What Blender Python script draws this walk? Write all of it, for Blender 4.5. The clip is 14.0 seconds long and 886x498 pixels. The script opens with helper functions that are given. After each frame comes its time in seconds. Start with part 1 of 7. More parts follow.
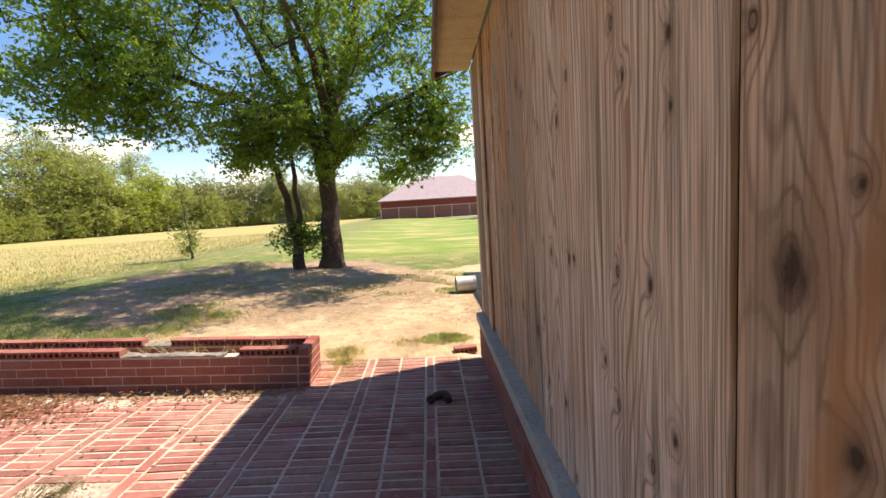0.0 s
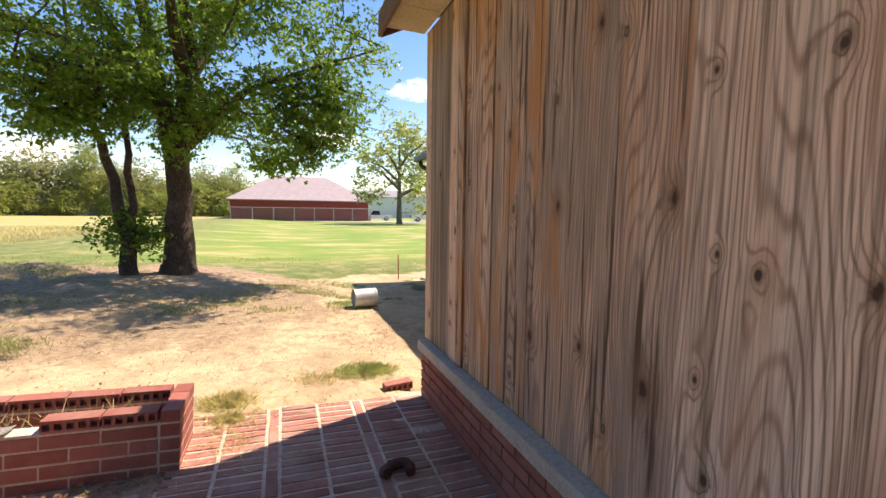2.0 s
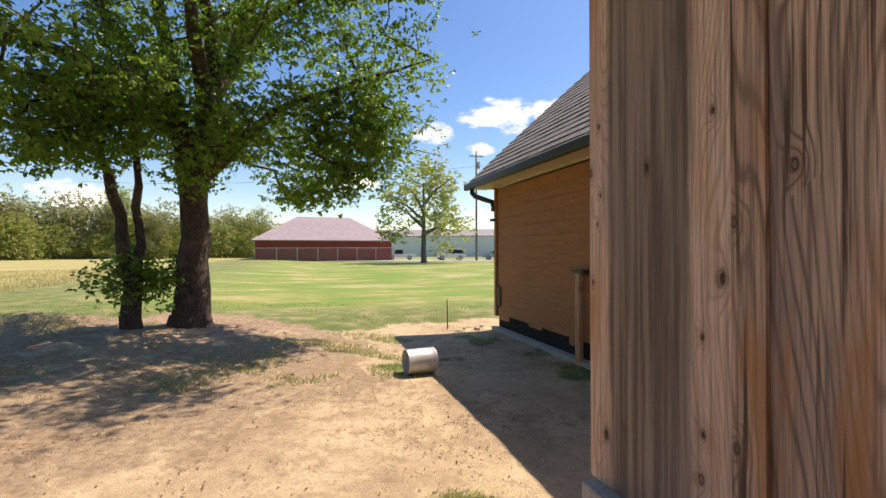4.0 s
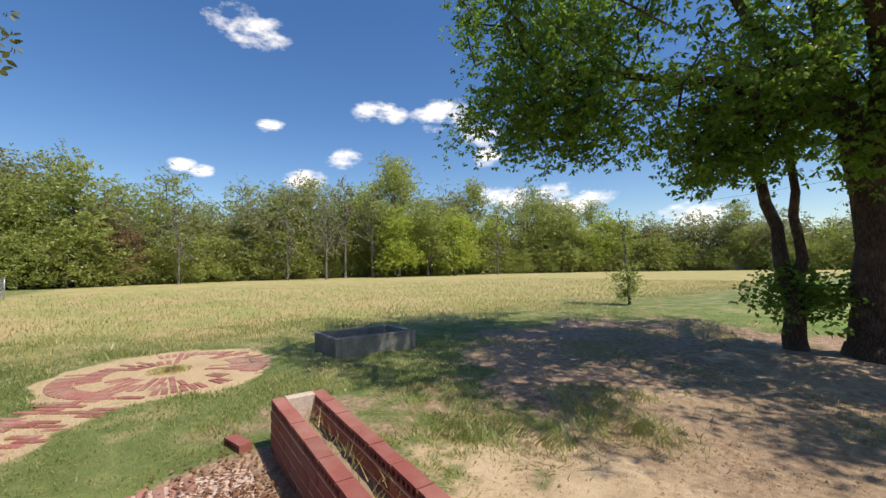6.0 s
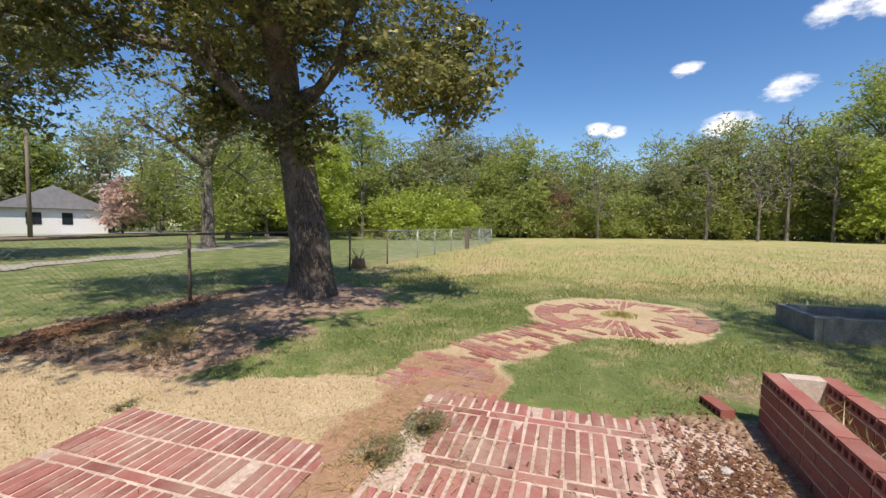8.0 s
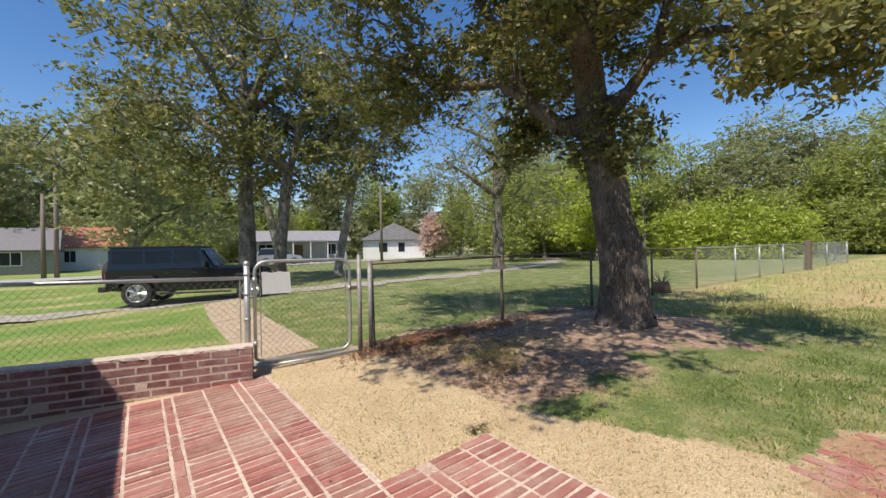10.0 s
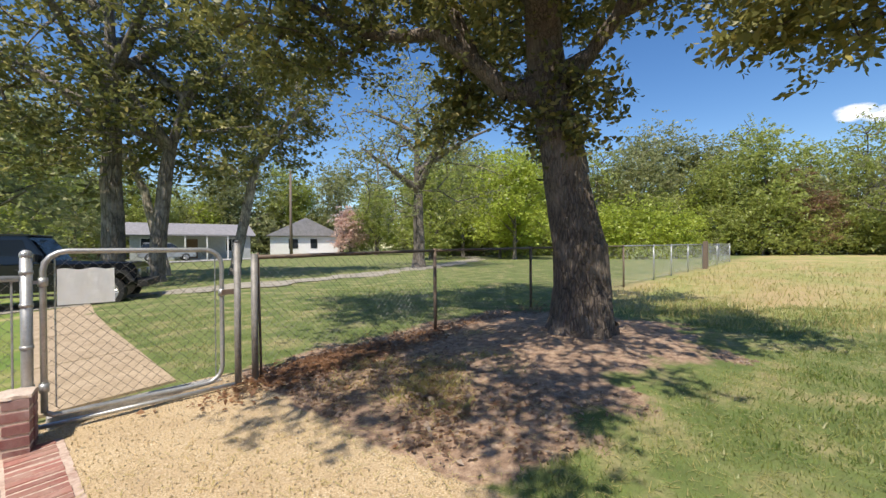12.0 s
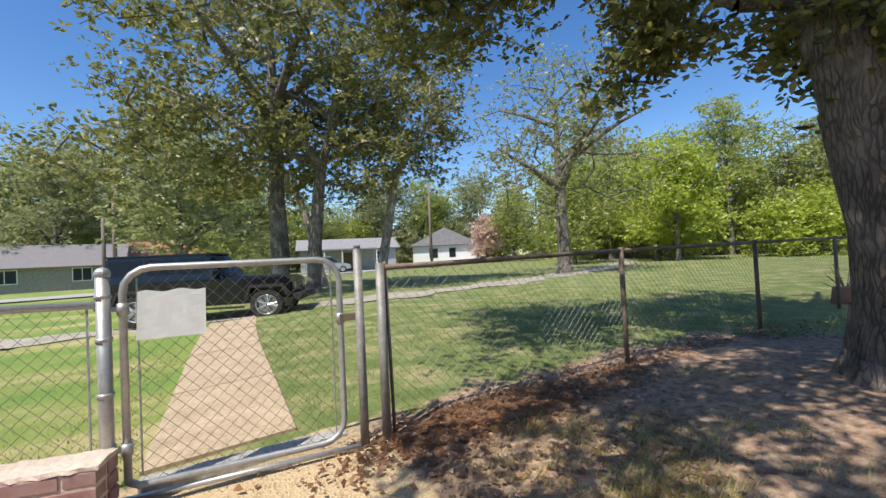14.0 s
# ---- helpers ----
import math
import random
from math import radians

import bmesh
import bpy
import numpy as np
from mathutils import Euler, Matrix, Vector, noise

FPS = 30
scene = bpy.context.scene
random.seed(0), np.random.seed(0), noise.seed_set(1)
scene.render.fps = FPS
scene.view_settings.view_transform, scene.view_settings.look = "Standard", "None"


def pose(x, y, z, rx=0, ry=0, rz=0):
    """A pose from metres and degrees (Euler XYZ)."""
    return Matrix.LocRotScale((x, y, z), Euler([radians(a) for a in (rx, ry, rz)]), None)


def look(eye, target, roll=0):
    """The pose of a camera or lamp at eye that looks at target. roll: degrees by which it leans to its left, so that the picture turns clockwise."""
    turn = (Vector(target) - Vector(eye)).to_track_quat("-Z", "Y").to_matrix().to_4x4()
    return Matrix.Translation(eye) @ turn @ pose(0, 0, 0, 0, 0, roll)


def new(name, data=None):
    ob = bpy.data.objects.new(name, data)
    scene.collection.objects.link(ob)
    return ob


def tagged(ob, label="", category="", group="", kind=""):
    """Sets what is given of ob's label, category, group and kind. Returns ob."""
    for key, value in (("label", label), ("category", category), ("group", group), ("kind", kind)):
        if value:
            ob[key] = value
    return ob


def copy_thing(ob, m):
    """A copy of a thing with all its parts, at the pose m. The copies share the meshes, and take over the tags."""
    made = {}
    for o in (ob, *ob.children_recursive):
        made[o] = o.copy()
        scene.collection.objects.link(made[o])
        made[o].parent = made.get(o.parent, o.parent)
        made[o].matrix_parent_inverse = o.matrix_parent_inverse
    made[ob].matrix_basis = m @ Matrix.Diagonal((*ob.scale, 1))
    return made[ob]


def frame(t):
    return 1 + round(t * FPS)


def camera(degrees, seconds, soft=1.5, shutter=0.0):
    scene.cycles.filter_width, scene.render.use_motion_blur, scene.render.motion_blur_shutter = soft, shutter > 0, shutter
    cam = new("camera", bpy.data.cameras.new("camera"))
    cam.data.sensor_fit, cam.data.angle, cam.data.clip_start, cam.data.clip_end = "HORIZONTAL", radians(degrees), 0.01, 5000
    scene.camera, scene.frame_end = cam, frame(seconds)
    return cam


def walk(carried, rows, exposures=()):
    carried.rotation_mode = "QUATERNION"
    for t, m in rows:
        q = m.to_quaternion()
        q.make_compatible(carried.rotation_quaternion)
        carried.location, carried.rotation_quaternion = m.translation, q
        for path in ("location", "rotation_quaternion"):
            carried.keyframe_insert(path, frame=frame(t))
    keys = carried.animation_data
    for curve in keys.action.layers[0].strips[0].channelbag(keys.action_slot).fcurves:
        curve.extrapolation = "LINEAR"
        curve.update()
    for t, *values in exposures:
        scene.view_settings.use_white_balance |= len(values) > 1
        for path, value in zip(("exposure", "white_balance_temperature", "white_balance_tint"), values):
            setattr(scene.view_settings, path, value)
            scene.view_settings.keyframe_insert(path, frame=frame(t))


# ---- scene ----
cam = camera(94.1, 14.0)

PATH = [
    (0, (-0.023, -0.02, 1.411), (0.034, 1.969, 1.208), -3.6),
    (0.5, (-0.179, 0.207, 1.338), (0.208, 2.16, 1.143), -1.5),
    (1, (-0.389, 0.453, 1.28), (0.077, 2.389, 1.093), -0.6),
    (1.5, (-0.596, 0.741, 1.345), (0.017, 2.635, 1.154), 0.8),
    (2, (-0.622, 1.018, 1.342), (0.098, 2.875, 1.164), 0.7),
    (2.2, (-0.603, 1.156, 1.345), (0.19, 2.984, 1.176), 0.3),
    (4.3, (-0.839, 2.892, 1.304), (-0.311, 4.82, 1.356), 0.0),
    (4.5, (-0.936, 3.0, 1.31), (-0.669, 4.981, 1.379), 0.1),
    (5, (-1.167, 3.093, 1.34), (-1.683, 5.023, 1.429), -0.5),
    (5.5, (-1.307, 3.056, 1.351), (-2.509, 4.652, 1.448), -1.4),
    (5.9, (-1.414, 2.924, 1.327), (-2.981, 4.163, 1.431), -1.3),
    (6, (-1.415, 2.894, 1.349), (-3.047, 4.046, 1.442), -1.1),
    (6.5, (-1.441, 2.763, 1.357), (-3.297, 3.508, 1.396), -0.1),
    (7, (-1.485, 2.629, 1.316), (-3.457, 2.961, 1.276), 0.8),
    (7.5, (-1.597, 2.552, 1.305), (-3.59, 2.429, 1.209), 0.9),
    (8, (-1.558, 2.44, 1.317), (-3.464, 1.842, 1.214), 0.6),
    (8.5, (-1.656, 2.302, 1.272), (-3.363, 1.262, 1.207), 0.1),
    (9, (-1.7, 2.161, 1.221), (-3.119, 0.752, 1.261), -0.7),
    (9.2, (-1.627, 2.065, 1.299), (-2.953, 0.569, 1.335), -0.5),
    (11.5, (-2.276, 0.784, 1.257), (-3.402, -0.869, 1.251), -1.5),
    (12, (-2.511, 0.505, 1.213), (-3.993, -0.838, 1.205), -0.5),
    (12.5, (-2.729, 0.229, 1.211), (-4.323, -0.978, 1.231), -1.3),
    (13, (-2.953, -0.056, 1.209), (-4.434, -1.4, 1.243), -2.4),
    (13.5, (-3.108, -0.276, 1.228), (-4.506, -1.705, 1.285), -1.9),
    (14, (-3.177, -0.706, 1.185), (-4.152, -2.451, 1.227), -2.8),
]
walk(cam, [(t, look(eye, target, roll)) for t, eye, target, roll in PATH],
     [(0.0, 0.98, 8100, 16), (0.6, 1.06, 8100, 16), (2.2, 1.02, 8100, 16), (4.4, 0.5, 7800, 16), (6.0, 0.25, 7100, 12), (9.0, 0.32, 6950, 12), (12.0, 0.42, 7000, 11), (14.0, 0.55, 6800, 10)])

# ---- world and sun ----
CLOUDS = [  # direction and size
    (0.42, 0.85, 0.302, 0.10), (0.28, 0.92, 0.272, 0.06), (0.39, 0.89, 0.236, 0.04), (0.52, 0.80, 0.31, 0.06),
    (-0.834, 0.421, 0.356, 0.065), (-0.76, 0.547, 0.351, 0.08), (-0.717, 0.626, 0.306, 0.055), (-0.72, 0.643, 0.259, 0.05),
    (-0.897, 0.36, 0.256, 0.05), (-0.936, 0.287, 0.203, 0.055), (-0.715, 0.68, 0.161, 0.08), (-0.865, 0.15, 0.48, 0.085),
    (-0.928, 0.203, 0.314, 0.035), (-0.974, 0.083, 0.211, 0.03), (-0.385, 0.917, 0.099, 0.08), (-0.974, 0.049, 0.22, 0.03),
    (-0.6, 0.78, 0.15, 0.10), (0.1, 0.98, 0.16, 0.07), (0.6, -0.6, 0.5, 0.12), (0.7, 0.3, 0.6, 0.12),
]

SUN_EL, SUN_AZ = radians(58.5), math.atan2(0.92, 0.39)
world = bpy.data.worlds.new("sky")
scene.world = world
world.use_nodes = True
wn, wl = world.node_tree.nodes, world.node_tree.links
wn.clear()
w_out = wn.new("ShaderNodeOutputWorld")
w_bg = wn.new("ShaderNodeBackground")
w_sky = wn.new("ShaderNodeTexSky")
w_sky.sky_type = "NISHITA"
w_sky.sun_disc = False
w_sky.sun_elevation = SUN_EL
w_sky.sun_rotation = SUN_AZ
w_sky.air_density, w_sky.dust_density, w_sky.ozone_density = 1.0, 0.35, 2.0
w_bg.inputs["Strength"].default_value = 0.11
# scattered fair-weather clouds: soft lumps round a few directions, broken up by noise
w_tc = wn.new("ShaderNodeTexCoord")
w_n = wn.new("ShaderNodeTexNoise")
w_n.inputs["Scale"].default_value, w_n.inputs["Detail"].default_value, w_n.inputs["Roughness"].default_value = 13.0, 8.0, 0.62
w_map = wn.new("ShaderNodeMapping")
w_map.inputs["Scale"].default_value = (1, 1, 2.2)
wl.new(w_tc.outputs["Generated"], w_map.inputs[0])
wl.new(w_map.outputs[0], w_n.inputs["Vector"])
total_out = None
for cx, cy, cz, size in CLOUDS:
    sub = wn.new("ShaderNodeVectorMath")
    sub.operation = "SUBTRACT"
    sub.inputs[1].default_value = (cx, cy, cz)
    wl.new(w_tc.outputs["Generated"], sub.inputs[0])
    sc = wn.new("ShaderNodeVectorMath")
    sc.operation = "MULTIPLY"
    sc.inputs[1].default_value = (1, 1, 2.1)
    wl.new(sub.outputs[0], sc.inputs[0])
    ln = wn.new("ShaderNodeVectorMath")
    ln.operation = "LENGTH"
    wl.new(sc.outputs[0], ln.inputs[0])
    mr = wn.new("ShaderNodeMapRange")
    mr.inputs["From Min"].default_value, mr.inputs["From Max"].default_value = 0.0, size * 1.35
    mr.inputs["To Min"].default_value, mr.inputs["To Max"].default_value = 1.0, 0.0
    wl.new(ln.outputs["Value"], mr.inputs["Value"])
    if total_out is None:
        total_out = mr.outputs[0]
    else:
        mx = wn.new("ShaderNodeMath")
        mx.operation = "MAXIMUM"
        wl.new(total_out, mx.inputs[0])
        wl.new(mr.outputs[0], mx.inputs[1])
        total_out = mx.outputs[0]
w_sum = wn.new("ShaderNodeMath")
w_sum.operation = "MULTIPLY"
w_pow = wn.new("ShaderNodeMath")
w_pow.operation = "POWER"
w_pow.inputs[1].default_value = 2.2
wl.new(w_n.outputs["Fac"], w_pow.inputs[0])
wl.new(w_pow.outputs[0], w_sum.inputs[0])
wl.new(total_out, w_sum.inputs[1])
w_r = wn.new("ShaderNodeMapRange")
w_r.inputs["From Min"].default_value, w_r.inputs["From Max"].default_value = 0.075, 0.19
wl.new(w_sum.outputs[0], w_r.inputs["Value"])
w_mix = wn.new("ShaderNodeMix")
w_mix.data_type = "RGBA"
w_mix.inputs["B"].default_value = (9.6, 9.7, 10.0, 1)
wl.new(w_r.outputs[0], w_mix.inputs["Factor"])
w_sat = wn.new("ShaderNodeHueSaturation")
w_sat.inputs["Saturation"].default_value = 1.3
w_sat.inputs["Hue"].default_value = 0.507
w_sat.inputs["Value"].default_value = 1.17
wl.new(w_sky.outputs[0], w_sat.inputs["Color"])
wl.new(w_sat.outputs[0], w_mix.inputs["A"])
wl.new(w_mix.outputs["Result"], w_bg.inputs["Color"])
wl.new(w_bg.outputs[0], w_out.inputs[0])

sun_data = bpy.data.lights.new("sun", "SUN")
sun_data.energy, sun_data.angle, sun_data.color = 4.2, radians(0.53), (1.0, 0.95, 0.87)
sun = new("sun", sun_data)
SUN_DIR = Vector((math.sin(SUN_AZ) * math.cos(SUN_EL), math.cos(SUN_AZ) * math.cos(SUN_EL), math.sin(SUN_EL)))
sun.matrix_world = look(SUN_DIR * 50, (0, 0, 0))


# ---- materials ----
def mat(name, color, rough=0.8, metal=0.0):
    m = bpy.data.materials.new(name)
    m.use_nodes = True
    b = m.node_tree.nodes["Principled BSDF"]
    b.inputs["Base Color"].default_value = (*color, 1)
    b.inputs["Roughness"].default_value = rough
    b.inputs["Metallic"].default_value = metal
    return m


def node(m, kind, **values):
    n = m.node_tree.nodes.new(kind)
    for key, value in values.items():
        if key in n.inputs:
            n.inputs[key].default_value = value
    return n


def link(m, a, b):
    m.node_tree.links.new(a, b)


def ramp(m, source, stops):
    r = m.node_tree.nodes.new("ShaderNodeValToRGB")
    e = r.color_ramp.elements
    while len(e) < len(stops):
        e.new(0.5)
    for el, (p, c) in zip(e, stops):
        el.position, el.color = p, (*c, 1)
    link(m, source, r.inputs[0])
    return r.outputs[0]


def mix(m, fac, a, b, mode="MIX"):
    n = m.node_tree.nodes.new("ShaderNodeMix")
    n.data_type, n.blend_type = "RGBA", mode
    for value, key in ((fac, "Factor"), (a, "A"), (b, "B")):
        if isinstance(value, (int, float)):
            n.inputs[key].default_value = value
        elif isinstance(value, tuple):
            n.inputs[key].default_value = (*value, 1)
        else:
            link(m, value, n.inputs[key])
    return n.outputs["Result"]


def noise_of(m, scale, detail=4.0, rough=0.55, stretch=None, space="Object", move=(0, 0, 0), distortion=0.0):
    tc = m.node_tree.nodes.new("ShaderNodeTexCoord")
    mp = m.node_tree.nodes.new("ShaderNodeMapping")
    mp.inputs["Location"].default_value = move
    if stretch:
        mp.inputs["Scale"].default_value = stretch
    link(m, tc.outputs[space], mp.inputs[0])
    n = node(m, "ShaderNodeTexNoise", Scale=scale, Detail=detail, Roughness=rough, Distortion=distortion)
    link(m, mp.outputs[0], n.inputs["Vector"])
    return n.outputs["Fac"]


def bump(m, height, strength=0.3, distance=0.01):
    b = node(m, "ShaderNodeBump", Strength=strength, Distance=distance)
    link(m, height, b.inputs["Height"])
    link(m, b.outputs[0], m.node_tree.nodes["Principled BSDF"].inputs["Normal"])


def colored(m, out):
    link(m, out, m.node_tree.nodes["Principled BSDF"].inputs["Base Color"])


def speckled(name, a, b, scale=8.0, rough=0.85, bump_strength=0.3, metal=0.0, stretch=None, fine=None, detail=6.0):
    m = mat(name, a, rough, metal)
    n = noise_of(m, scale, detail, 0.6, stretch)
    c = ramp(m, n, [(0.32, a), (0.68, b)])
    f = noise_of(m, fine or scale * 9, 3.0, 0.6, stretch, move=(5, 3, 1))
    c = mix(m, 0.35, c, ramp(m, f, [(0.3, tuple(v * 0.55 for v in a)), (0.7, tuple(min(1, v * 1.3) for v in b))]))
    colored(m, c)
    bump(m, f, bump_strength, 0.01)
    return m


def leafy(name, dark, light, yellow=None, thin=0.42, gloss=0.42, patch=0.4, size=0.6):
    m = mat(name, dark, gloss)
    g = m.node_tree.nodes.new("ShaderNodeNewGeometry")
    stops = [(0.0, dark), (0.75, light)] + ([(0.97, yellow)] if yellow else [])
    c = ramp(m, g.outputs["Random Per Island"], stops)
    n = noise_of(m, size, 3.0, move=(2, 2, 2))
    c = mix(m, patch, c, ramp(m, n, [(0.35, dark), (0.65, light)]))
    colored(m, c)
    t = node(m, "ShaderNodeBsdfTranslucent")
    c2 = mix(m, 0.5, c, tuple(min(1.0, v * 1.7) for v in light))
    link(m, c2, t.inputs["Color"])
    mx = node(m, "ShaderNodeMixShader", Fac=thin)
    out = m.node_tree.nodes["Material Output"]
    link(m, m.node_tree.nodes["Principled BSDF"].outputs[0], mx.inputs[1])
    link(m, t.outputs[0], mx.inputs[2])
    link(m, mx.outputs[0], out.inputs["Surface"])
    return m


def brick_mat(name, a, b, stain=0.35, smear=None):
    m = mat(name, a, 0.85)
    oi = m.node_tree.nodes.new("ShaderNodeObjectInfo")
    g = m.node_tree.nodes.new("ShaderNodeNewGeometry")
    add = node(m, "ShaderNodeMath")
    add.operation = "ADD"
    link(m, oi.outputs["Random"], add.inputs[0])
    link(m, g.outputs["Random Per Island"], add.inputs[1])
    fr = node(m, "ShaderNodeMath")
    fr.operation = "FRACT"
    link(m, add.outputs[0], fr.inputs[0])
    c = ramp(m, fr.outputs[0], [(0.0, a), (0.8, b), (1.0, tuple(v * 1.12 + 0.02 for v in b))])
    place = node(m, "ShaderNodeNewGeometry").outputs["Position"]
    for s_, lo, hi, k, dirt in ((1.1, 0.46, 0.68, stain, (0.42, 0.33, 0.25)), (5.0, 0.48, 0.72, stain * 0.9, (0.46, 0.37, 0.30)), (19.0, 0.5, 0.72, 0.5, (0.16, 0.08, 0.07))):
        n = node(m, "ShaderNodeTexNoise", Scale=s_, Detail=6.0, Roughness=0.65)
        link(m, place, n.inputs["Vector"])
        c = mix(m, ramp(m, n.outputs["Fac"], [(lo, (0, 0, 0)), (hi, (k, k, k))]), c, smear if smear and s_ < 19 else dirt)
    f = noise_of(m, 120, 3, 0.7)
    c = mix(m, 0.3, c, ramp(m, f, [(0.3, tuple(v * 0.6 for v in a)), (0.7, tuple(v * 1.3 for v in b))]))
    colored(m, c)
    bump(m, f, 0.35, 0.004)
    return m


M = {}
M["paver"] = brick_mat("paver", (0.21, 0.070, 0.060), (0.40, 0.15, 0.125), 0.85)
M["brick"] = brick_mat("brick", (0.24, 0.065, 0.052), (0.34, 0.105, 0.085))
M["mortar"] = speckled("mortar", (0.47, 0.37, 0.30), (0.66, 0.56, 0.48), 6)
M["joint"] = speckled("joint", (0.36, 0.22, 0.17), (0.68, 0.56, 0.47), 4)
M["brick_smeared"] = brick_mat("brick_smeared", (0.15, 0.055, 0.055), (0.26, 0.105, 0.095), 0.85, (0.50, 0.40, 0.37))
M["mortar_grey"] = speckled("mortar_grey", (0.30, 0.27, 0.25), (0.42, 0.39, 0.36), 9)
M["core"] = mat("core", (0.03, 0.015, 0.012), 0.95)
# near black: the darkness of the gap under the house, put into colour
M["crawl_shade"] = mat("crawl_shade", (0.02, 0.018, 0.016), 0.95)
M["concrete"] = speckled("concrete", (0.36, 0.34, 0.31), (0.52, 0.50, 0.46), 5)
M["old_concrete"] = speckled("old_concrete", (0.16, 0.16, 0.14), (0.34, 0.33, 0.30), 5)
M["walk"] = speckled("walk", (0.32, 0.24, 0.155), (0.50, 0.39, 0.27), 3)
M["gravel_drive"] = speckled("gravel_drive", (0.22, 0.20, 0.16), (0.44, 0.40, 0.33), 2, fine=40)
M["asphalt"] = speckled("asphalt", (0.30, 0.29, 0.27), (0.42, 0.41, 0.39), 2)


def bark(name, dark, light, scale, depth):
    """Upright plates with deep furrows between."""
    m = mat(name, light, 0.9)
    tc = m.node_tree.nodes.new("ShaderNodeTexCoord")
    warp = noise_of(m, 3.0, 3.0, move=(1, 4, 2))
    add = node(m, "ShaderNodeVectorMath")
    mp = m.node_tree.nodes.new("ShaderNodeMapping")
    mp.inputs["Scale"].default_value = (1, 1, 0.20)
    link(m, tc.outputs["Object"], add.inputs[0])
    sc = node(m, "ShaderNodeVectorMath")
    sc.operation = "SCALE"
    sc.inputs["Scale"].default_value = 0.12
    link(m, warp, sc.inputs[0])
    link(m, sc.outputs[0], add.inputs[1])
    link(m, add.outputs[0], mp.inputs[0])
    v = m.node_tree.nodes.new("ShaderNodeTexVoronoi")
    v.feature = "DISTANCE_TO_EDGE"
    v.inputs["Scale"].default_value = scale
    link(m, mp.outputs[0], v.inputs["Vector"])
    fine = noise_of(m, scale * 2.2, 5.0, 0.7, (1, 1, 0.3))
    blotch = noise_of(m, 2.5, 4.0, move=(7, 1, 3))
    c = ramp(m, fine, [(0.3, dark), (0.7, light)])
    c = mix(m, ramp(m, v.outputs["Distance"], [(0.0, (0.7, 0.7, 0.7)), (0.16, (0, 0, 0))]), c, tuple(k * 0.35 for k in dark))
    c = mix(m, ramp(m, blotch, [(0.5, (0, 0, 0)), (0.68, (0.55, 0.55, 0.55))]), c, tuple(min(1, k * 1.5) for k in light))
    colored(m, c)
    h = mix(m, 0.35, ramp(m, v.outputs["Distance"], [(0.0, (0, 0, 0)), (0.16, (1, 1, 1))]), fine)
    bump(m, h, 1.0, depth)
    return m


M["bark_oak"] = bark("bark_oak", (0.075, 0.06, 0.048), (0.22, 0.18, 0.15), 27, 0.014)
M["bark_elm"] = bark("bark_elm", (0.06, 0.04, 0.03), (0.18, 0.12, 0.086), 28, 0.012)
M["bark_grey"] = bark("bark_grey", (0.11, 0.095, 0.08), (0.27, 0.235, 0.20), 9, 0.03)
M["leaf_elm"] = leafy("leaf_elm", (0.055, 0.115, 0.016), (0.21, 0.34, 0.04), (0.38, 0.47, 0.08), 0.48)
M["leaf_oak"] = leafy("leaf_oak", (0.045, 0.058, 0.016), (0.26, 0.26, 0.085), (0.55, 0.43, 0.13), 0.33, 0.45)
M["leaf_bright"] = leafy("leaf_bright", (0.20, 0.26, 0.035), (0.45, 0.51, 0.09))
M["leaf_mid"] = leafy("leaf_mid", (0.17, 0.21, 0.045), (0.38, 0.42, 0.12))
M["leaf_dull"] = leafy("leaf_dull", (0.15, 0.175, 0.07), (0.33, 0.35, 0.16), (0.46, 0.40, 0.20))
M["leaf_red"] = leafy("leaf_red", (0.15, 0.09, 0.05), (0.30, 0.19, 0.11))
M["leaf_pink"] = leafy("leaf_pink", (0.48, 0.30, 0.25), (0.72, 0.52, 0.45))
M["galv"] = speckled("galv", (0.36, 0.37, 0.37), (0.52, 0.53, 0.53), 20, rough=0.45, metal=0.6, bump_strength=0.05)
M["rusty"] = speckled("rusty", (0.13, 0.085, 0.06), (0.25, 0.20, 0.16), 15, rough=0.7, metal=0.3)
M["white_paint"] = speckled("white_paint", (0.70, 0.70, 0.68), (0.80, 0.80, 0.78), 4)
M["grey_paint"] = speckled("grey_paint", (0.34, 0.36, 0.37), (0.46, 0.48, 0.49), 3)
M["bark_pale"] = bark("bark_pale", (0.22, 0.19, 0.16), (0.46, 0.41, 0.35), 9, 0.02)
M["sign"] = mat("sign", (0.86, 0.86, 0.86), 0.5)
M["siding"] = speckled("siding", (0.34, 0.15, 0.058), (0.46, 0.215, 0.09), 5, stretch=(1, 0.4, 3), rough=0.7)
M["shingle"] = speckled("shingle", (0.12, 0.112, 0.112), (0.26, 0.245, 0.25), 9, fine=160, rough=0.95)
M["shingle_light"] = speckled("shingle_light", (0.19, 0.185, 0.19), (0.31, 0.30, 0.31), 3, fine=40)
M["roof_red"] = speckled("roof_red", (0.34, 0.13, 0.08), (0.45, 0.19, 0.11), 3)
M["trim_dark"] = mat("trim_dark", (0.04, 0.05, 0.045), 0.45)
M["trim_wood"] = speckled("trim_wood", (0.45, 0.37, 0.22), (0.62, 0.53, 0.36), 6)
M["fascia"] = speckled("fascia", (0.11, 0.07, 0.045), (0.22, 0.14, 0.09), 9)
M["red_wall"] = speckled("red_wall", (0.22, 0.035, 0.03), (0.30, 0.055, 0.045), 3)
M["glass_dark"] = mat("glass_dark", (0.02, 0.025, 0.03), 0.08)
M["car_black"] = mat("car_black", (0.006, 0.008, 0.012), 0.12)
M["car_white"] = mat("car_white", (0.7, 0.7, 0.7), 0.2)
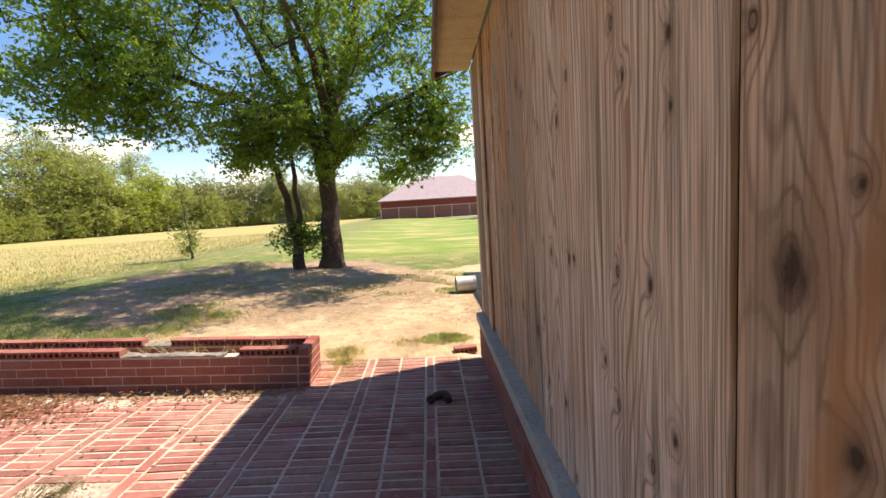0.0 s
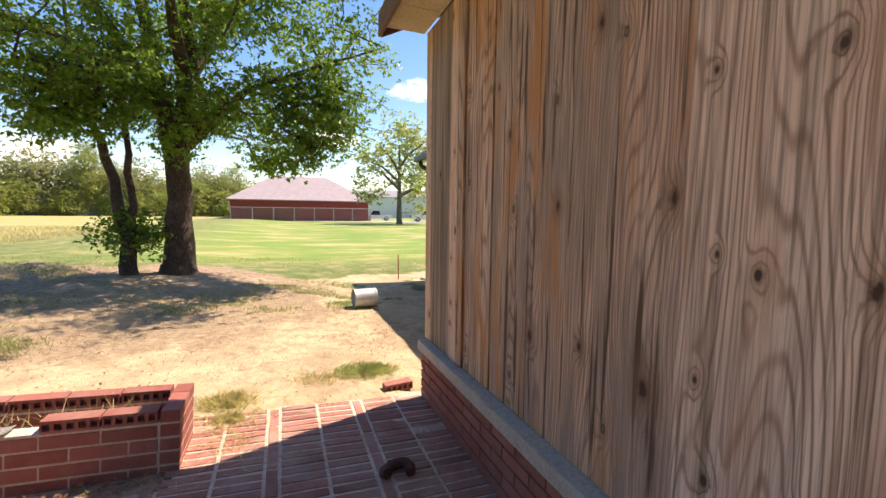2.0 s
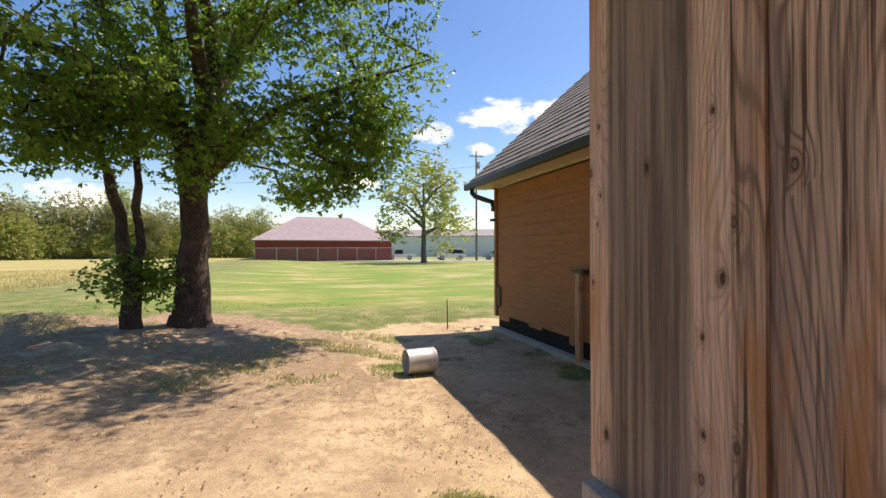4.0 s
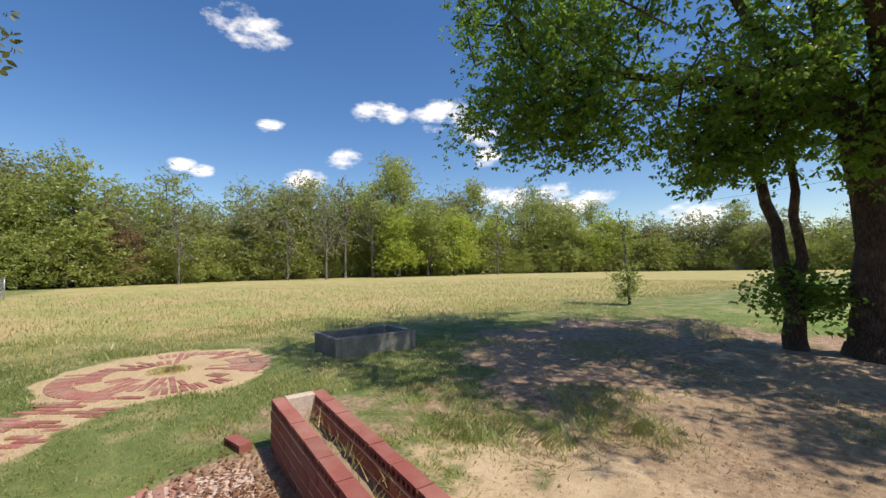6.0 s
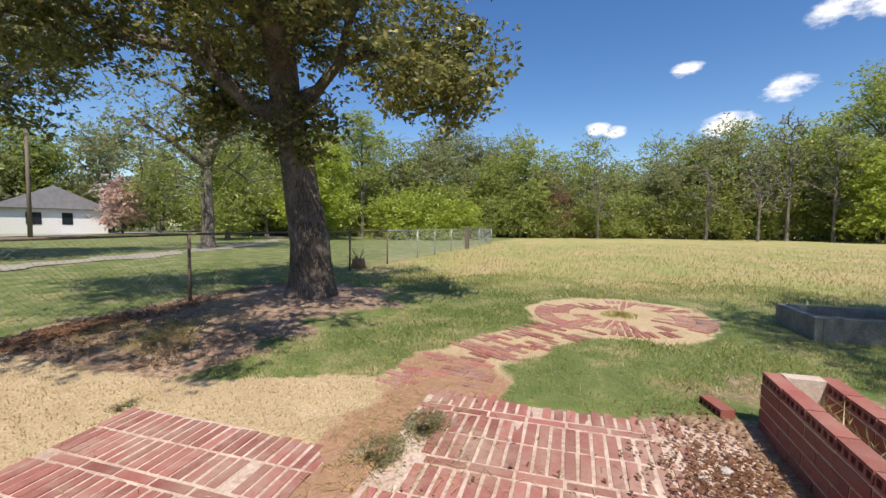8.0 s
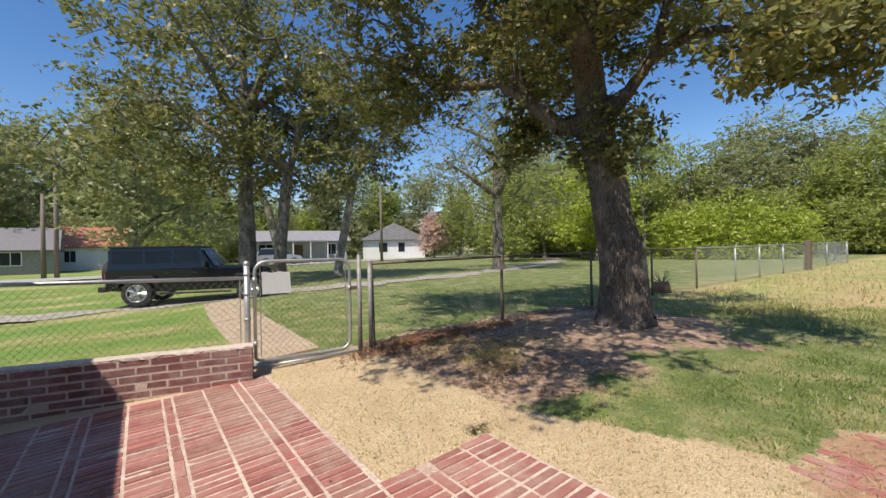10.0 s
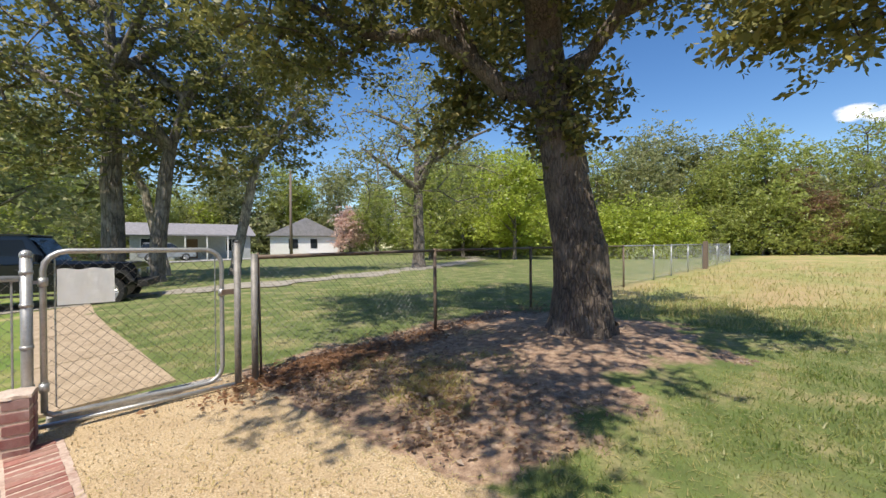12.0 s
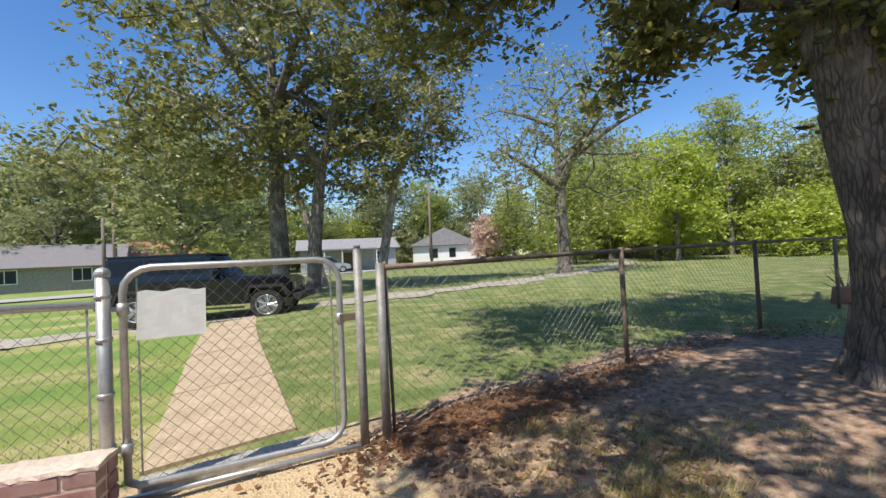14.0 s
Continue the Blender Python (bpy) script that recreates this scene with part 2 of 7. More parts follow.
M["car_silver"] = mat("car_silver", (0.4, 0.42, 0.44), 0.25, 0.4)
M["rubber"] = mat("rubber", (0.02, 0.02, 0.02), 0.8)
M["rim"] = mat("rim", (0.45, 0.46, 0.47), 0.3, 0.8)
M["wood_pole"] = speckled("wood_pole", (0.13, 0.10, 0.08), (0.24, 0.19, 0.15), 8, stretch=(1, 1, 0.1))
M["mesh_wire"] = mat("mesh_wire", (0.16, 0.155, 0.14), 0.55, 0.4)
M["roof_pale"] = speckled("roof_pale", (0.30, 0.24, 0.26), (0.42, 0.35, 0.37), 2)
M["can"] = speckled("can", (0.50, 0.50, 0.48), (0.66, 0.66, 0.64), 12, rough=0.45, metal=0.25, bump_strength=0.1)
M["post_grey"] = speckled("post_grey", (0.20, 0.19, 0.18), (0.36, 0.35, 0.33), 16, rough=0.6, metal=0.3, bump_strength=0.1)
M["blade_grey"] = leafy("blade_grey", (0.13, 0.14, 0.07), (0.28, 0.26, 0.15), (0.42, 0.34, 0.24))
M["pebble"] = leafy("pebble", (0.36, 0.27, 0.16), (0.72, 0.60, 0.42), (0.82, 0.76, 0.66))
M["wire"] = mat("wire", (0.03, 0.03, 0.03), 0.6)
M["soil"] = speckled("soil", (0.20, 0.14, 0.09), (0.36, 0.27, 0.18), 10)
M["dry"] = speckled("dry", (0.30, 0.20, 0.11), (0.48, 0.36, 0.22), 12)
M["leaf_litter"] = leafy("leaf_litter", (0.14, 0.07, 0.04), (0.38, 0.225, 0.13))
M["leaf_pale"] = leafy("leaf_pale", (0.10, 0.06, 0.04), (0.44, 0.33, 0.25), (0.66, 0.56, 0.46))
M["blade"] = leafy("blade", (0.10, 0.185, 0.032), (0.37, 0.38, 0.14), (0.66, 0.54, 0.32), patch=0.6, size=1.1)
M["blade_dry"] = leafy("blade_dry", (0.25, 0.29, 0.08), (0.56, 0.46, 0.22))

def math_node(m, op, a, b=0.0):
    n = node(m, "ShaderNodeMath")
    n.operation = op
    for i, value in enumerate((a, b)):
        if isinstance(value, (int, float)):
            n.inputs[i].default_value = value
        else:
            link(m, value, n.inputs[i])
    return n.outputs[0]


# plywood: vertical grain, knots, grey weathering and orange stains
M["ply"] = mat("ply", (0.4, 0.28, 0.2), 0.8)
M["ply_post"] = mat("ply_post", (0.5, 0.35, 0.25), 0.8)
M["ply_dark"] = mat("ply_dark", (0.3, 0.2, 0.15), 0.8)
M["ply_orange"] = mat("ply_orange", (0.4, 0.25, 0.15), 0.8)


def node_out(m, source, axis_name):
    n = node(m, "ShaderNodeSeparateXYZ")
    link(m, source, n.inputs[0])
    return n.outputs[axis_name]


def make_ply(m, pale, mid, line, greyness, orangeness, streaks, knots=(), band=None, halo_k=0.35):
    oi = m.node_tree.nodes.new("ShaderNodeObjectInfo")
    tc = m.node_tree.nodes.new("ShaderNodeTexCoord")
    off = node(m, "ShaderNodeVectorMath")
    off.operation = "SCALE"
    comb = node(m, "ShaderNodeCombineXYZ")
    for i in range(3):
        link(m, oi.outputs["Random"], comb.inputs[i])
    link(m, comb.outputs[0], off.inputs[0])
    off.inputs["Scale"].default_value = 17.0
    base = node(m, "ShaderNodeVectorMath")
    link(m, tc.outputs["Object"], base.inputs[0])
    link(m, off.outputs[0], base.inputs[1])

    def noi(scale, stretch, detail=5.0, distortion=0.0):
        mp = m.node_tree.nodes.new("ShaderNodeMapping")
        mp.inputs["Scale"].default_value = stretch
        link(m, base.outputs[0], mp.inputs[0])
        n = node(m, "ShaderNodeTexNoise", Scale=scale, Detail=detail, Roughness=0.6, Distortion=distortion)
        link(m, mp.outputs[0], n.inputs["Vector"])
        return n.outputs["Fac"]

    # knots sit on the sheet's plane
    sep = node(m, "ShaderNodeSeparateXYZ")
    link(m, base.outputs[0], sep.inputs[0])
    flat = node(m, "ShaderNodeCombineXYZ")
    link(m, sep.outputs["Y"], flat.inputs["X"])
    zz = math_node(m, "MULTIPLY", sep.outputs["Z"], 0.55)
    link(m, zz, flat.inputs["Y"])
    v = m.node_tree.nodes.new("ShaderNodeTexVoronoi")
    v.voronoi_dimensions = "2D"
    v.inputs["Scale"].default_value = 5.5
    link(m, flat.outputs[0], v.inputs["Vector"])
    keep = node(m, "ShaderNodeSeparateColor")
    link(m, v.outputs["Color"], keep.inputs[0])
    has = math_node(m, "GREATER_THAN", keep.outputs[0], 0.80)
    near_knot = math_node(m, "POWER", math_node(m, "MAXIMUM", math_node(m, "SUBTRACT", 1.0, math_node(m, "MULTIPLY", v.outputs["Distance"], 2.4)), 0.0), 2.0)
    near_knot = math_node(m, "MULTIPLY", near_knot, has)
    # the large knots of a sheet: how far from each, in its own radii
    apart = None
    for ky, kz, kr in knots:
        sub = node(m, "ShaderNodeVectorMath")
        sub.operation = "SUBTRACT"
        link(m, tc.outputs["Object"], sub.inputs[0])
        sub.inputs[1].default_value = (0, ky, kz + 0.2)
        mul = node(m, "ShaderNodeVectorMath")
        mul.operation = "MULTIPLY"
        link(m, sub.outputs[0], mul.inputs[0])
        mul.inputs[1].default_value = (0, 1.5 / kr, 0.85 / kr)
        ln_ = node(m, "ShaderNodeVectorMath")
        ln_.operation = "LENGTH"
        link(m, mul.outputs[0], ln_.inputs[0])
        apart = ln_.outputs["Value"] if apart is None else math_node(m, "MINIMUM", apart, ln_.outputs["Value"])
    if apart is not None:
        apart = math_node(m, "ADD", apart, math_node(m, "MULTIPLY", math_node(m, "SUBTRACT", noi(42, (1, 1, 0.5), 3.0), 0.5), 1.6))
        bend = math_node(m, "POWER", math_node(m, "MAXIMUM", math_node(m, "SUBTRACT", 1.0, math_node(m, "MULTIPLY", apart, 0.17)), 0.0), 2.0)
        near_knot = math_node(m, "ADD", near_knot, math_node(m, "MULTIPLY", bend, 0.9))
    # grain: upright lines that wander and bend round the knots
    wander = noi(1.6, (1, 1, 0.14), 2.0, 0.3)
    small = noi(9.0, (1, 1, 0.05), 2.0)
    run = math_node(m, "ADD", math_node(m, "MULTIPLY", sep.outputs["Y"], 38.0), math_node(m, "MULTIPLY", wander, 44.0))
    run = math_node(m, "ADD", run, math_node(m, "MULTIPLY", small, 2.6))
    run = math_node(m, "ADD", run, math_node(m, "MULTIPLY", near_knot, 3.2))
    wave = math_node(m, "SINE", math_node(m, "MULTIPLY", run, 6.283), 0.0)
    grain = ramp(m, wave, [(0.0, (0.0, 0.0, 0.0)), (0.55, (0.25, 0.25, 0.25)), (1.0, (1, 1, 1))])
    tone = noi(2.2, (1, 1, 0.35), 3.0)
    light = mix(m, ramp(m, tone, [(0.4, (0, 0, 0)), (0.65, (1, 1, 1))]), mid, pale)
    strength = ramp(m, noi(6.0, (1, 1, 0.1), 4.0), [(0.3, (0.25, 0.25, 0.25)), (0.6, (1.0, 1.0, 1.0))])
    c = mix(m, math_node(m, "MULTIPLY", grain, strength), light, line)
    fine = noi(110, (1, 1, 0.02), 4.0)
    c = mix(m, ramp(m, fine, [(0.42, (0, 0, 0)), (0.66, (0.75, 0.75, 0.75))]), c, tuple(v * 0.6 for v in line))
    sheet = math_node(m, "MULTIPLY_ADD", oi.outputs["Random"], 0.16)
    sheet.node.inputs[2].default_value = -0.08
    grey = math_node(m, "ADD", noi(7.0, (1, 1, 0.12), 6.0), sheet)
    c = mix(m, ramp(m, grey, [(0.44, (0, 0, 0)), (0.66, (greyness,) * 3)]), c, (0.26, 0.22, 0.20))
    orange = noi(5.0, (1.3, 1.3, 0.22), 5.0)
    c = mix(m, ramp(m, orange, [(0.51, (0, 0, 0)), (0.66, (orangeness,) * 3)]), c, (0.56, 0.25, 0.085))
    streak = noi(24, (1, 1, 0.03), 3.0)
    c = mix(m, ramp(m, streak, [(0.57, (0, 0, 0)), (0.63, (min(1, streaks * 1.6),) * 3)]), c, (0.13, 0.08, 0.055))
    ring = ramp(m, v.outputs["Distance"], [(0.01, (0.5, 0.5, 0.5)), (0.03, (0.4, 0.4, 0.4)), (0.042, (1, 1, 1)), (0.06, (0.4, 0.4, 0.4)), (0.085, (0, 0, 0))])
    ring = mix(m, has, (0.0, 0.0, 0.0), ring)
    halo = mix(m, has, (0.0, 0.0, 0.0), ramp(m, math_node(m, "ADD", v.outputs["Distance"], math_node(m, "MULTIPLY", fine, 0.25)), [(0.12, (0.5, 0.5, 0.5)), (0.34, (0, 0, 0))]))
    c = mix(m, halo, c, (0.26, 0.155, 0.10))
    c = mix(m, ring, c, (0.07, 0.042, 0.028))
    if band:
        across = math_node(m, "ABSOLUTE", math_node(m, "SUBTRACT", node_out(m, tc.outputs["Object"], "Y"), band[0]))
        across = math_node(m, "ADD", across, math_node(m, "MULTIPLY", noi(5.0, (1, 1, 0.3), 4.0), 0.10))
        c = mix(m, ramp(m, across, [(band[1], (0.9, 0.9, 0.9)), (band[1] + 0.035, (0, 0, 0))]), c, mix(m, ramp(m, streak, [(0.4, (0, 0, 0)), (0.6, (1, 1, 1))]), (0.34, 0.27, 0.225), (0.13, 0.10, 0.085)))
    if apart is not None:
        rough_d = math_node(m, "ADD", apart, math_node(m, "MULTIPLY", math_node(m, "SUBTRACT", fine, 0.5), 2.2))
        c = mix(m, ramp(m, math_node(m, "MULTIPLY", rough_d, 0.2), [(0.1, (halo_k,) * 3), (0.9, (0, 0, 0))]), c, (0.25, 0.145, 0.09))
        c = mix(m, ramp(m, math_node(m, "MULTIPLY", apart, 0.25), [(0.12, (0.95, 0.95, 0.95)), (0.2, (0.5, 0.5, 0.5)), (0.34, (0.15, 0.15, 0.15)), (0.42, (0, 0, 0))]), c, (0.055, 0.032, 0.022))
    colored(m, c)
    bump(m, mix(m, 0.5, grain, fine), 0.6, 0.004)


KNOTS_D = ((0.905, 1.203, 0.020), (0.827, 1.731, 0.018), (1.024, 1.707, 0.014), (0.821, 1.585, 0.014), (1.408, 1.20, 0.016), (0.81, 0.875, 0.018), (1.55, 0.60, 0.018), (1.55, 1.706, 0.020), (1.682, 1.195, 0.017), (1.46, 1.196, 0.020), (1.826, 1.733, 0.012), (1.79, 1.237, 0.010), (1.829, 0.868, 0.014), (1.783, 0.589, 0.022), (1.162, 0.923, 0.014))
KNOTS_E = ((2.712, 0.741, 0.026), (2.024, 0.755, 0.032), (2.524, 1.374, 0.020), (1.95, 1.394, 0.022), (2.3, 2.05, 0.022), (2.95, 1.75, 0.018), (2.35, 0.80, 0.018))
KNOTS_C = ((0.548, 1.288, 0.038), (0.40, 1.313, 0.026), (0.446, 1.066, 0.020), (0.454, 1.407, 0.010), (0.1, 1.75, 0.024), (0.2, 0.8, 0.02))
KNOTS_P = ((4.158, 0.508, 0.026), (4.19, 1.546, 0.010), (3.633, 1.217, 0.022), (4.21, 1.42, 0.008), (3.66, 1.75, 0.014), (4.24, 1.16, 0.010), (3.70, 1.02, 0.012), (4.2, 1.85, 0.012), (3.93, 1.62, 0.022), (3.70, 0.7, 0.015))
make_ply(M["ply"], (0.93, 0.78, 0.67), (0.89, 0.69, 0.55), (0.42, 0.27, 0.19), 0.22, 0.30, 0.25, KNOTS_D)
make_ply(M["ply_dark"], (0.86, 0.63, 0.48), (0.74, 0.50, 0.36), (0.27, 0.17, 0.115), 0.6, 0.8, 0.7, KNOTS_E, None, 0.75)
make_ply(M["ply_post"], (0.92, 0.72, 0.58), (0.86, 0.62, 0.47), (0.62, 0.40, 0.28), 0.2, 0.5, 0.05, KNOTS_P, (3.94, 0.235))
make_ply(M["ply_orange"], (0.86, 0.63, 0.47), (0.74, 0.51, 0.36), (0.34, 0.21, 0.14), 0.40, 0.75, 0.35, KNOTS_C, None, 0.75)


# ---- shape helpers ----
def gz(x, y=0.0):
    """Height of the ground."""
    return float(np.interp(x, [-60, -30, -7, -5, -2, 0.4, 1], [0.3, 0.2, 0.11, 0.08, -0.09, -0.19, -0.2]))


def mesh_of(name, verts, faces, material=None, smooth=False):
    me = bpy.data.meshes.new(name)
    me.from_pydata([tuple(v) for v in verts], [], faces)
    me.update()
    if material:
        me.materials.append(material)
    if smooth:
        me.shade_smooth()
    return me


def quads(name, pts, material, k=4):
    """A mesh of loose polygons of k corners, from an array of n * k points."""
    n = len(pts) // k
    me = bpy.data.meshes.new(name)
    me.vertices.add(n * k)
    me.vertices.foreach_set("co", np.asarray(pts, dtype=np.float32).ravel())
    me.loops.add(n * k)
    me.loops.foreach_set("vertex_index", np.arange(n * k, dtype=np.int32))
    me.polygons.add(n)
    me.polygons.foreach_set("loop_start", np.arange(0, n * k, k, dtype=np.int32))
    me.update(calc_edges=True)
    me.materials.append(material)
    return me


def bm_box(bm, x0, x1, y0, y1, z0, z1, bevel=0.0):
    r = bmesh.ops.create_cube(bm, size=1.0)
    m = Matrix.Translation(((x0 + x1) / 2, (y0 + y1) / 2, (z0 + z1) / 2)) @ Matrix.Diagonal((x1 - x0, y1 - y0, z1 - z0, 1))
    bmesh.ops.transform(bm, matrix=m, verts=r["verts"])
    if bevel:
        edges = list({e for v in r["verts"] for e in v.link_edges})
        bmesh.ops.bevel(bm, geom=edges, offset=bevel, segments=2, affect="EDGES", profile=0.6)


def bm_tube(bm, a, b, r0, r1=None, n=12, caps=True):
    a, b = Vector(a), Vector(b)
    r1 = r0 if r1 is None else r1
    q = (b - a).to_track_quat("Z", "Y").to_matrix()
    rings = []
    for p, r in ((a, r0), (b, r1)):
        rings.append([bm.verts.new(p + q @ Vector((r * math.cos(6.28319 * i / n), r * math.sin(6.28319 * i / n), 0))) for i in range(n)])
    for i in range(n):
        f = bm.faces.new((rings[0][i], rings[0][(i + 1) % n], rings[1][(i + 1) % n], rings[1][i]))
        f.smooth = n > 6
    if caps:
        bm.faces.new(rings[0][::-1])
        bm.faces.new(rings[1])


def bm_path(bm, pts, r, n=10):
    """A bent pipe through pts."""
    pts = [Vector(p) for p in pts]
    prev = None
    for i, p in enumerate(pts):
        d = (pts[min(i + 1, len(pts) - 1)] - pts[max(i - 1, 0)]).normalized()
        q = d.to_track_quat("Z", "Y").to_matrix()
        if prev:
            # keep the ring from twisting
            x = prev - d * prev.dot(d)
            x = x.normalized() if x.length > 1e-4 else q.col[0]
        else:
            x = q.col[0].copy()
        y = d.cross(x)
        prev = x.copy()
        ring = [bm.verts.new(p + x * (r * math.cos(6.28319 * k / n)) + y * (r * math.sin(6.28319 * k / n))) for k in range(n)]
        if i:
            for k in range(n):
                bm.faces.new((last[k], last[(k + 1) % n], ring[(k + 1) % n], ring[k])).smooth = True
        else:
            bm.faces.new(ring[::-1])
        last = ring
    bm.faces.new(last)


def part(name, bm, material, parent=None, label=""):
    me = bpy.data.meshes.new(name)
    bm.normal_update()
    bm.to_mesh(me)
    bm.free()
    me.materials.append(material)
    ob = new(name, me)
    ob.parent = parent
    return tagged(ob, label)


def mesh_part(name, me, parent=None, label=""):
    ob = new(name, me)
    ob.parent = parent
    return tagged(ob, label)


def thing(name, at, label, category, group="", rz=0.0):
    ob = new(name)
    ob.matrix_world = pose(*at, 0, 0, rz)
    ob.empty_display_size = 0.2
    return tagged(ob, label, category, group)


def box_part(name, parent, material, x0, x1, y0, y1, z0, z1, bevel=0.0, label=""):
    bm = bmesh.new()
    bm_box(bm, x0, x1, y0, y1, z0, z1, bevel)
    return part(name, bm, material, parent, label)

# ---- ground ----
rng = np.random.default_rng(4)


def smooth(a, b, v):
    t = np.clip((v - a) / (b - a), 0, 1)
    return t * t * (3 - 2 * t)


def lumps(x, y, s, seed=0):
    """Cheap smooth noise, about 0 to 1."""
    v = 0
    for i, f in enumerate((1.0, 2.1, 4.3)):
        a = 1.3 * i + seed
        v = v + (np.sin(x * s * f + 1.7 * a + 1.3 * np.sin(y * s * f * 0.8 + a)) * np.cos(y * s * f * 1.1 - a + 1.1 * np.sin(x * s * f * 0.7))) / (i + 1)
    return 0.5 + 0.3 * v


def seg_dist(x, y, pts):
    d = np.full(np.shape(x), 1e9)
    for (ax, ay), (bx, by) in zip(pts, pts[1:]):
        t = np.clip(((x - ax) * (bx - ax) + (y - ay) * (by - ay)) / ((bx - ax) ** 2 + (by - ay) ** 2), 0, 1)
        d = np.minimum(d, np.hypot(x - ax - t * (bx - ax), y - ay - t * (by - ay)))
    return d


OAK, ELM = (-7.25, -1.6), (-2.65, 10.9)
DRIVE = [(12, -16.5), (4, -13.8), (-0.5, -12.6), (-6, -12.0), (-12, -12.8), (-20, -15.5), (-30, -20.5), (-40, -30), (-46, -44)]


def cover(x, y):
    """sand, gravel, mulch, dry: how much of each lies at a place."""
    n = lumps(x, y, 1.3)
    n2 = lumps(x, y, 4.0, 2)
    w = (n - 0.5) * 1.6 + (n2 - 0.5) * 0.8
    sand = (1 - smooth(-0.5, 0.6, np.maximum(np.abs(x + 0.6) - 3.2, np.abs(y - 6.9) - 3.4) + w * 0.9))
    sand = np.maximum(sand, (1 - smooth(-0.4, 0.5, np.maximum(np.abs(x - 1.5) - 2.6, np.abs(y - 9.3) - 1.6) + w)) * 0.9)
    gravel = 1 - smooth(-0.12, 0.12, np.maximum(np.maximum(np.interp(y, [-4, -0.8, 0.2, 0.8, 1.4], [-4.05, -4.1, -4.45, -4.65, -4.75]) - x, -3.72 - y), np.maximum(y - 1.2, x - 3)) + w * 0.10)
    trod = 1 - smooth(0.25, 0.6, np.minimum(seg_dist(x, y, [(-4.45, 1.32), (-4.95, 1.42), (-5.45, 1.55), (-6.15, 1.97), (-6.9, 2.5)]), np.maximum(np.hypot(x + 7.8, y - 3.1) - 0.95, 0.0)) + w * 0.25)
    gravel = np.maximum(gravel, trod * 0.85)
    dirt = 1 - smooth(0.0, 0.4, np.hypot(np.maximum(np.abs(x + 3.8) - 1.3, 0), np.maximum(np.abs(y - 1.4) - 0.12, 0)) + w * 0.35)
    litter = 1 - smooth(0, 0.35, np.hypot(np.maximum(np.abs(x + 2.9) - 1.6, 0), np.maximum(np.abs(y - 3.35) - 0.25, 0)) + w * 0.15)
    mulch = 1 - smooth(2.0, 2.9, np.hypot((x - OAK[0] - 1.1) * 0.82, y - OAK[1] + 0.85) + w * 0.9)
    edge = -0.75 + 0.9 * smooth(-6.3, -7.6, x)
    mulch = mulch * (1 - smooth(-0.35, 0.35, y - edge + w * 0.6))
    mulch = mulch * smooth(-4.1, -3.2, y + w * 0.3)
    mulch = np.maximum(mulch, (1 - smooth(3.0, 4.6, np.hypot((x + 3.6) * 0.92, y - 9.1) + w)) * 0.8)
    mulch = np.maximum(mulch, litter)
    churn = (1 - smooth(-0.5, 0.7, np.hypot((x + 0.05) / 1.25, (y - 6.2) / 1.9) * 1.1 - 1.0 + w * 0.9)) * 0.38
    tufts = smooth(0.50, 0.70, lumps(x, y, 2.7, 11)) * (1 - smooth(0.6, 2.4, np.abs(y - 8.9)))
    sand = sand * (1 - 0.75 * tufts)
    mulch = np.maximum(mulch, churn)
    field = smooth(-8.5, -12.5, x + (n - 0.5) * 3) * smooth(-4.5, -2.5, y) * (1 - smooth(-38, -60, x) * 0)
    worn = (1 - smooth(0, 1.4, np.hypot(np.maximum(np.abs(x + 3.9) - 1.1, 0), np.maximum(np.abs(y - 5.6) - 1.6, 0)) + w * 0.6)) * 0.8
    return sand, np.maximum(gravel, 0), np.maximum(mulch, worn * (1 - sand) * 0.6), field, dirt


def axis(lo, hi, step, far):
    mid = list(np.arange(lo, hi, step))
    s, v, left, right = step, lo, [], []
    while v > -far:
        s *= 1.22
        v -= s
        left.append(v)
    s, v = step, mid[-1]
    while v < far:
        s *= 1.22
        v += s
        right.append(v)
    return np.array(left[::-1] + mid + right)


gx, gy = axis(-13, 4, 0.13, 900), axis(-9, 14, 0.13, 900)
GX, GY = np.meshgrid(gx, gy)
PAVED = []


def in_paving(x, y, grow=0.0):
    """Inside the brick patio."""
    a = (x > -3.67 - grow) & (x < 0.5) & (y > -0.53 - grow) & (y < 1.18 + grow)
    b = (x > -2.82 - grow) & (x < 0.5) & (y > -3.3 - grow) & (y < 4.3 + grow) & ~((x < -2.3) & (y > 1.5)) & ~((x < -1.25) & (y > 3.42))
    c = (x > -4.55 - grow) & (x < -2.2) & (y > 1.42 - grow) & (y < 3.42)
    b = b | ((x > -1.25) & (x < 0.5) & (y > 3) & (y < 4.3 + grow))
    return a | b | c


gz_v = np.interp(GX, [-60, -30, -7, -5, -2, 0.4, 1], [0.3, 0.2, 0.11, 0.08, -0.09, -0.19, -0.2])
relief = (lumps(GX, GY, 0.9, 5) - 0.5) * 0.05 + (lumps(GX, GY, 5.0, 7) - 0.5) * 0.02
near_pave = in_paving(GX, GY, -0.04)
sand_v, gravel_v, mulch_v, field_v, dirt_v = cover(GX, GY)
mound = 0.10 * np.exp(-(np.hypot(GX - OAK[0], GY - OAK[1]) / 1.4) ** 2) + 0.08 * np.exp(-(np.hypot(GX - ELM[0], GY - ELM[1]) / 1.3) ** 2)
height_v = gz_v + np.where(near_pave | (GX > 0.3) & (GY < 4.4), -0.035, relief * (1 - gravel_v * 0.8) + mound - 0.005)
nx, ny = len(gx), len(gy)
co = np.stack([GX, GY, height_v], -1).reshape(-1, 3)
idx = np.arange(nx * ny).reshape(ny, nx)
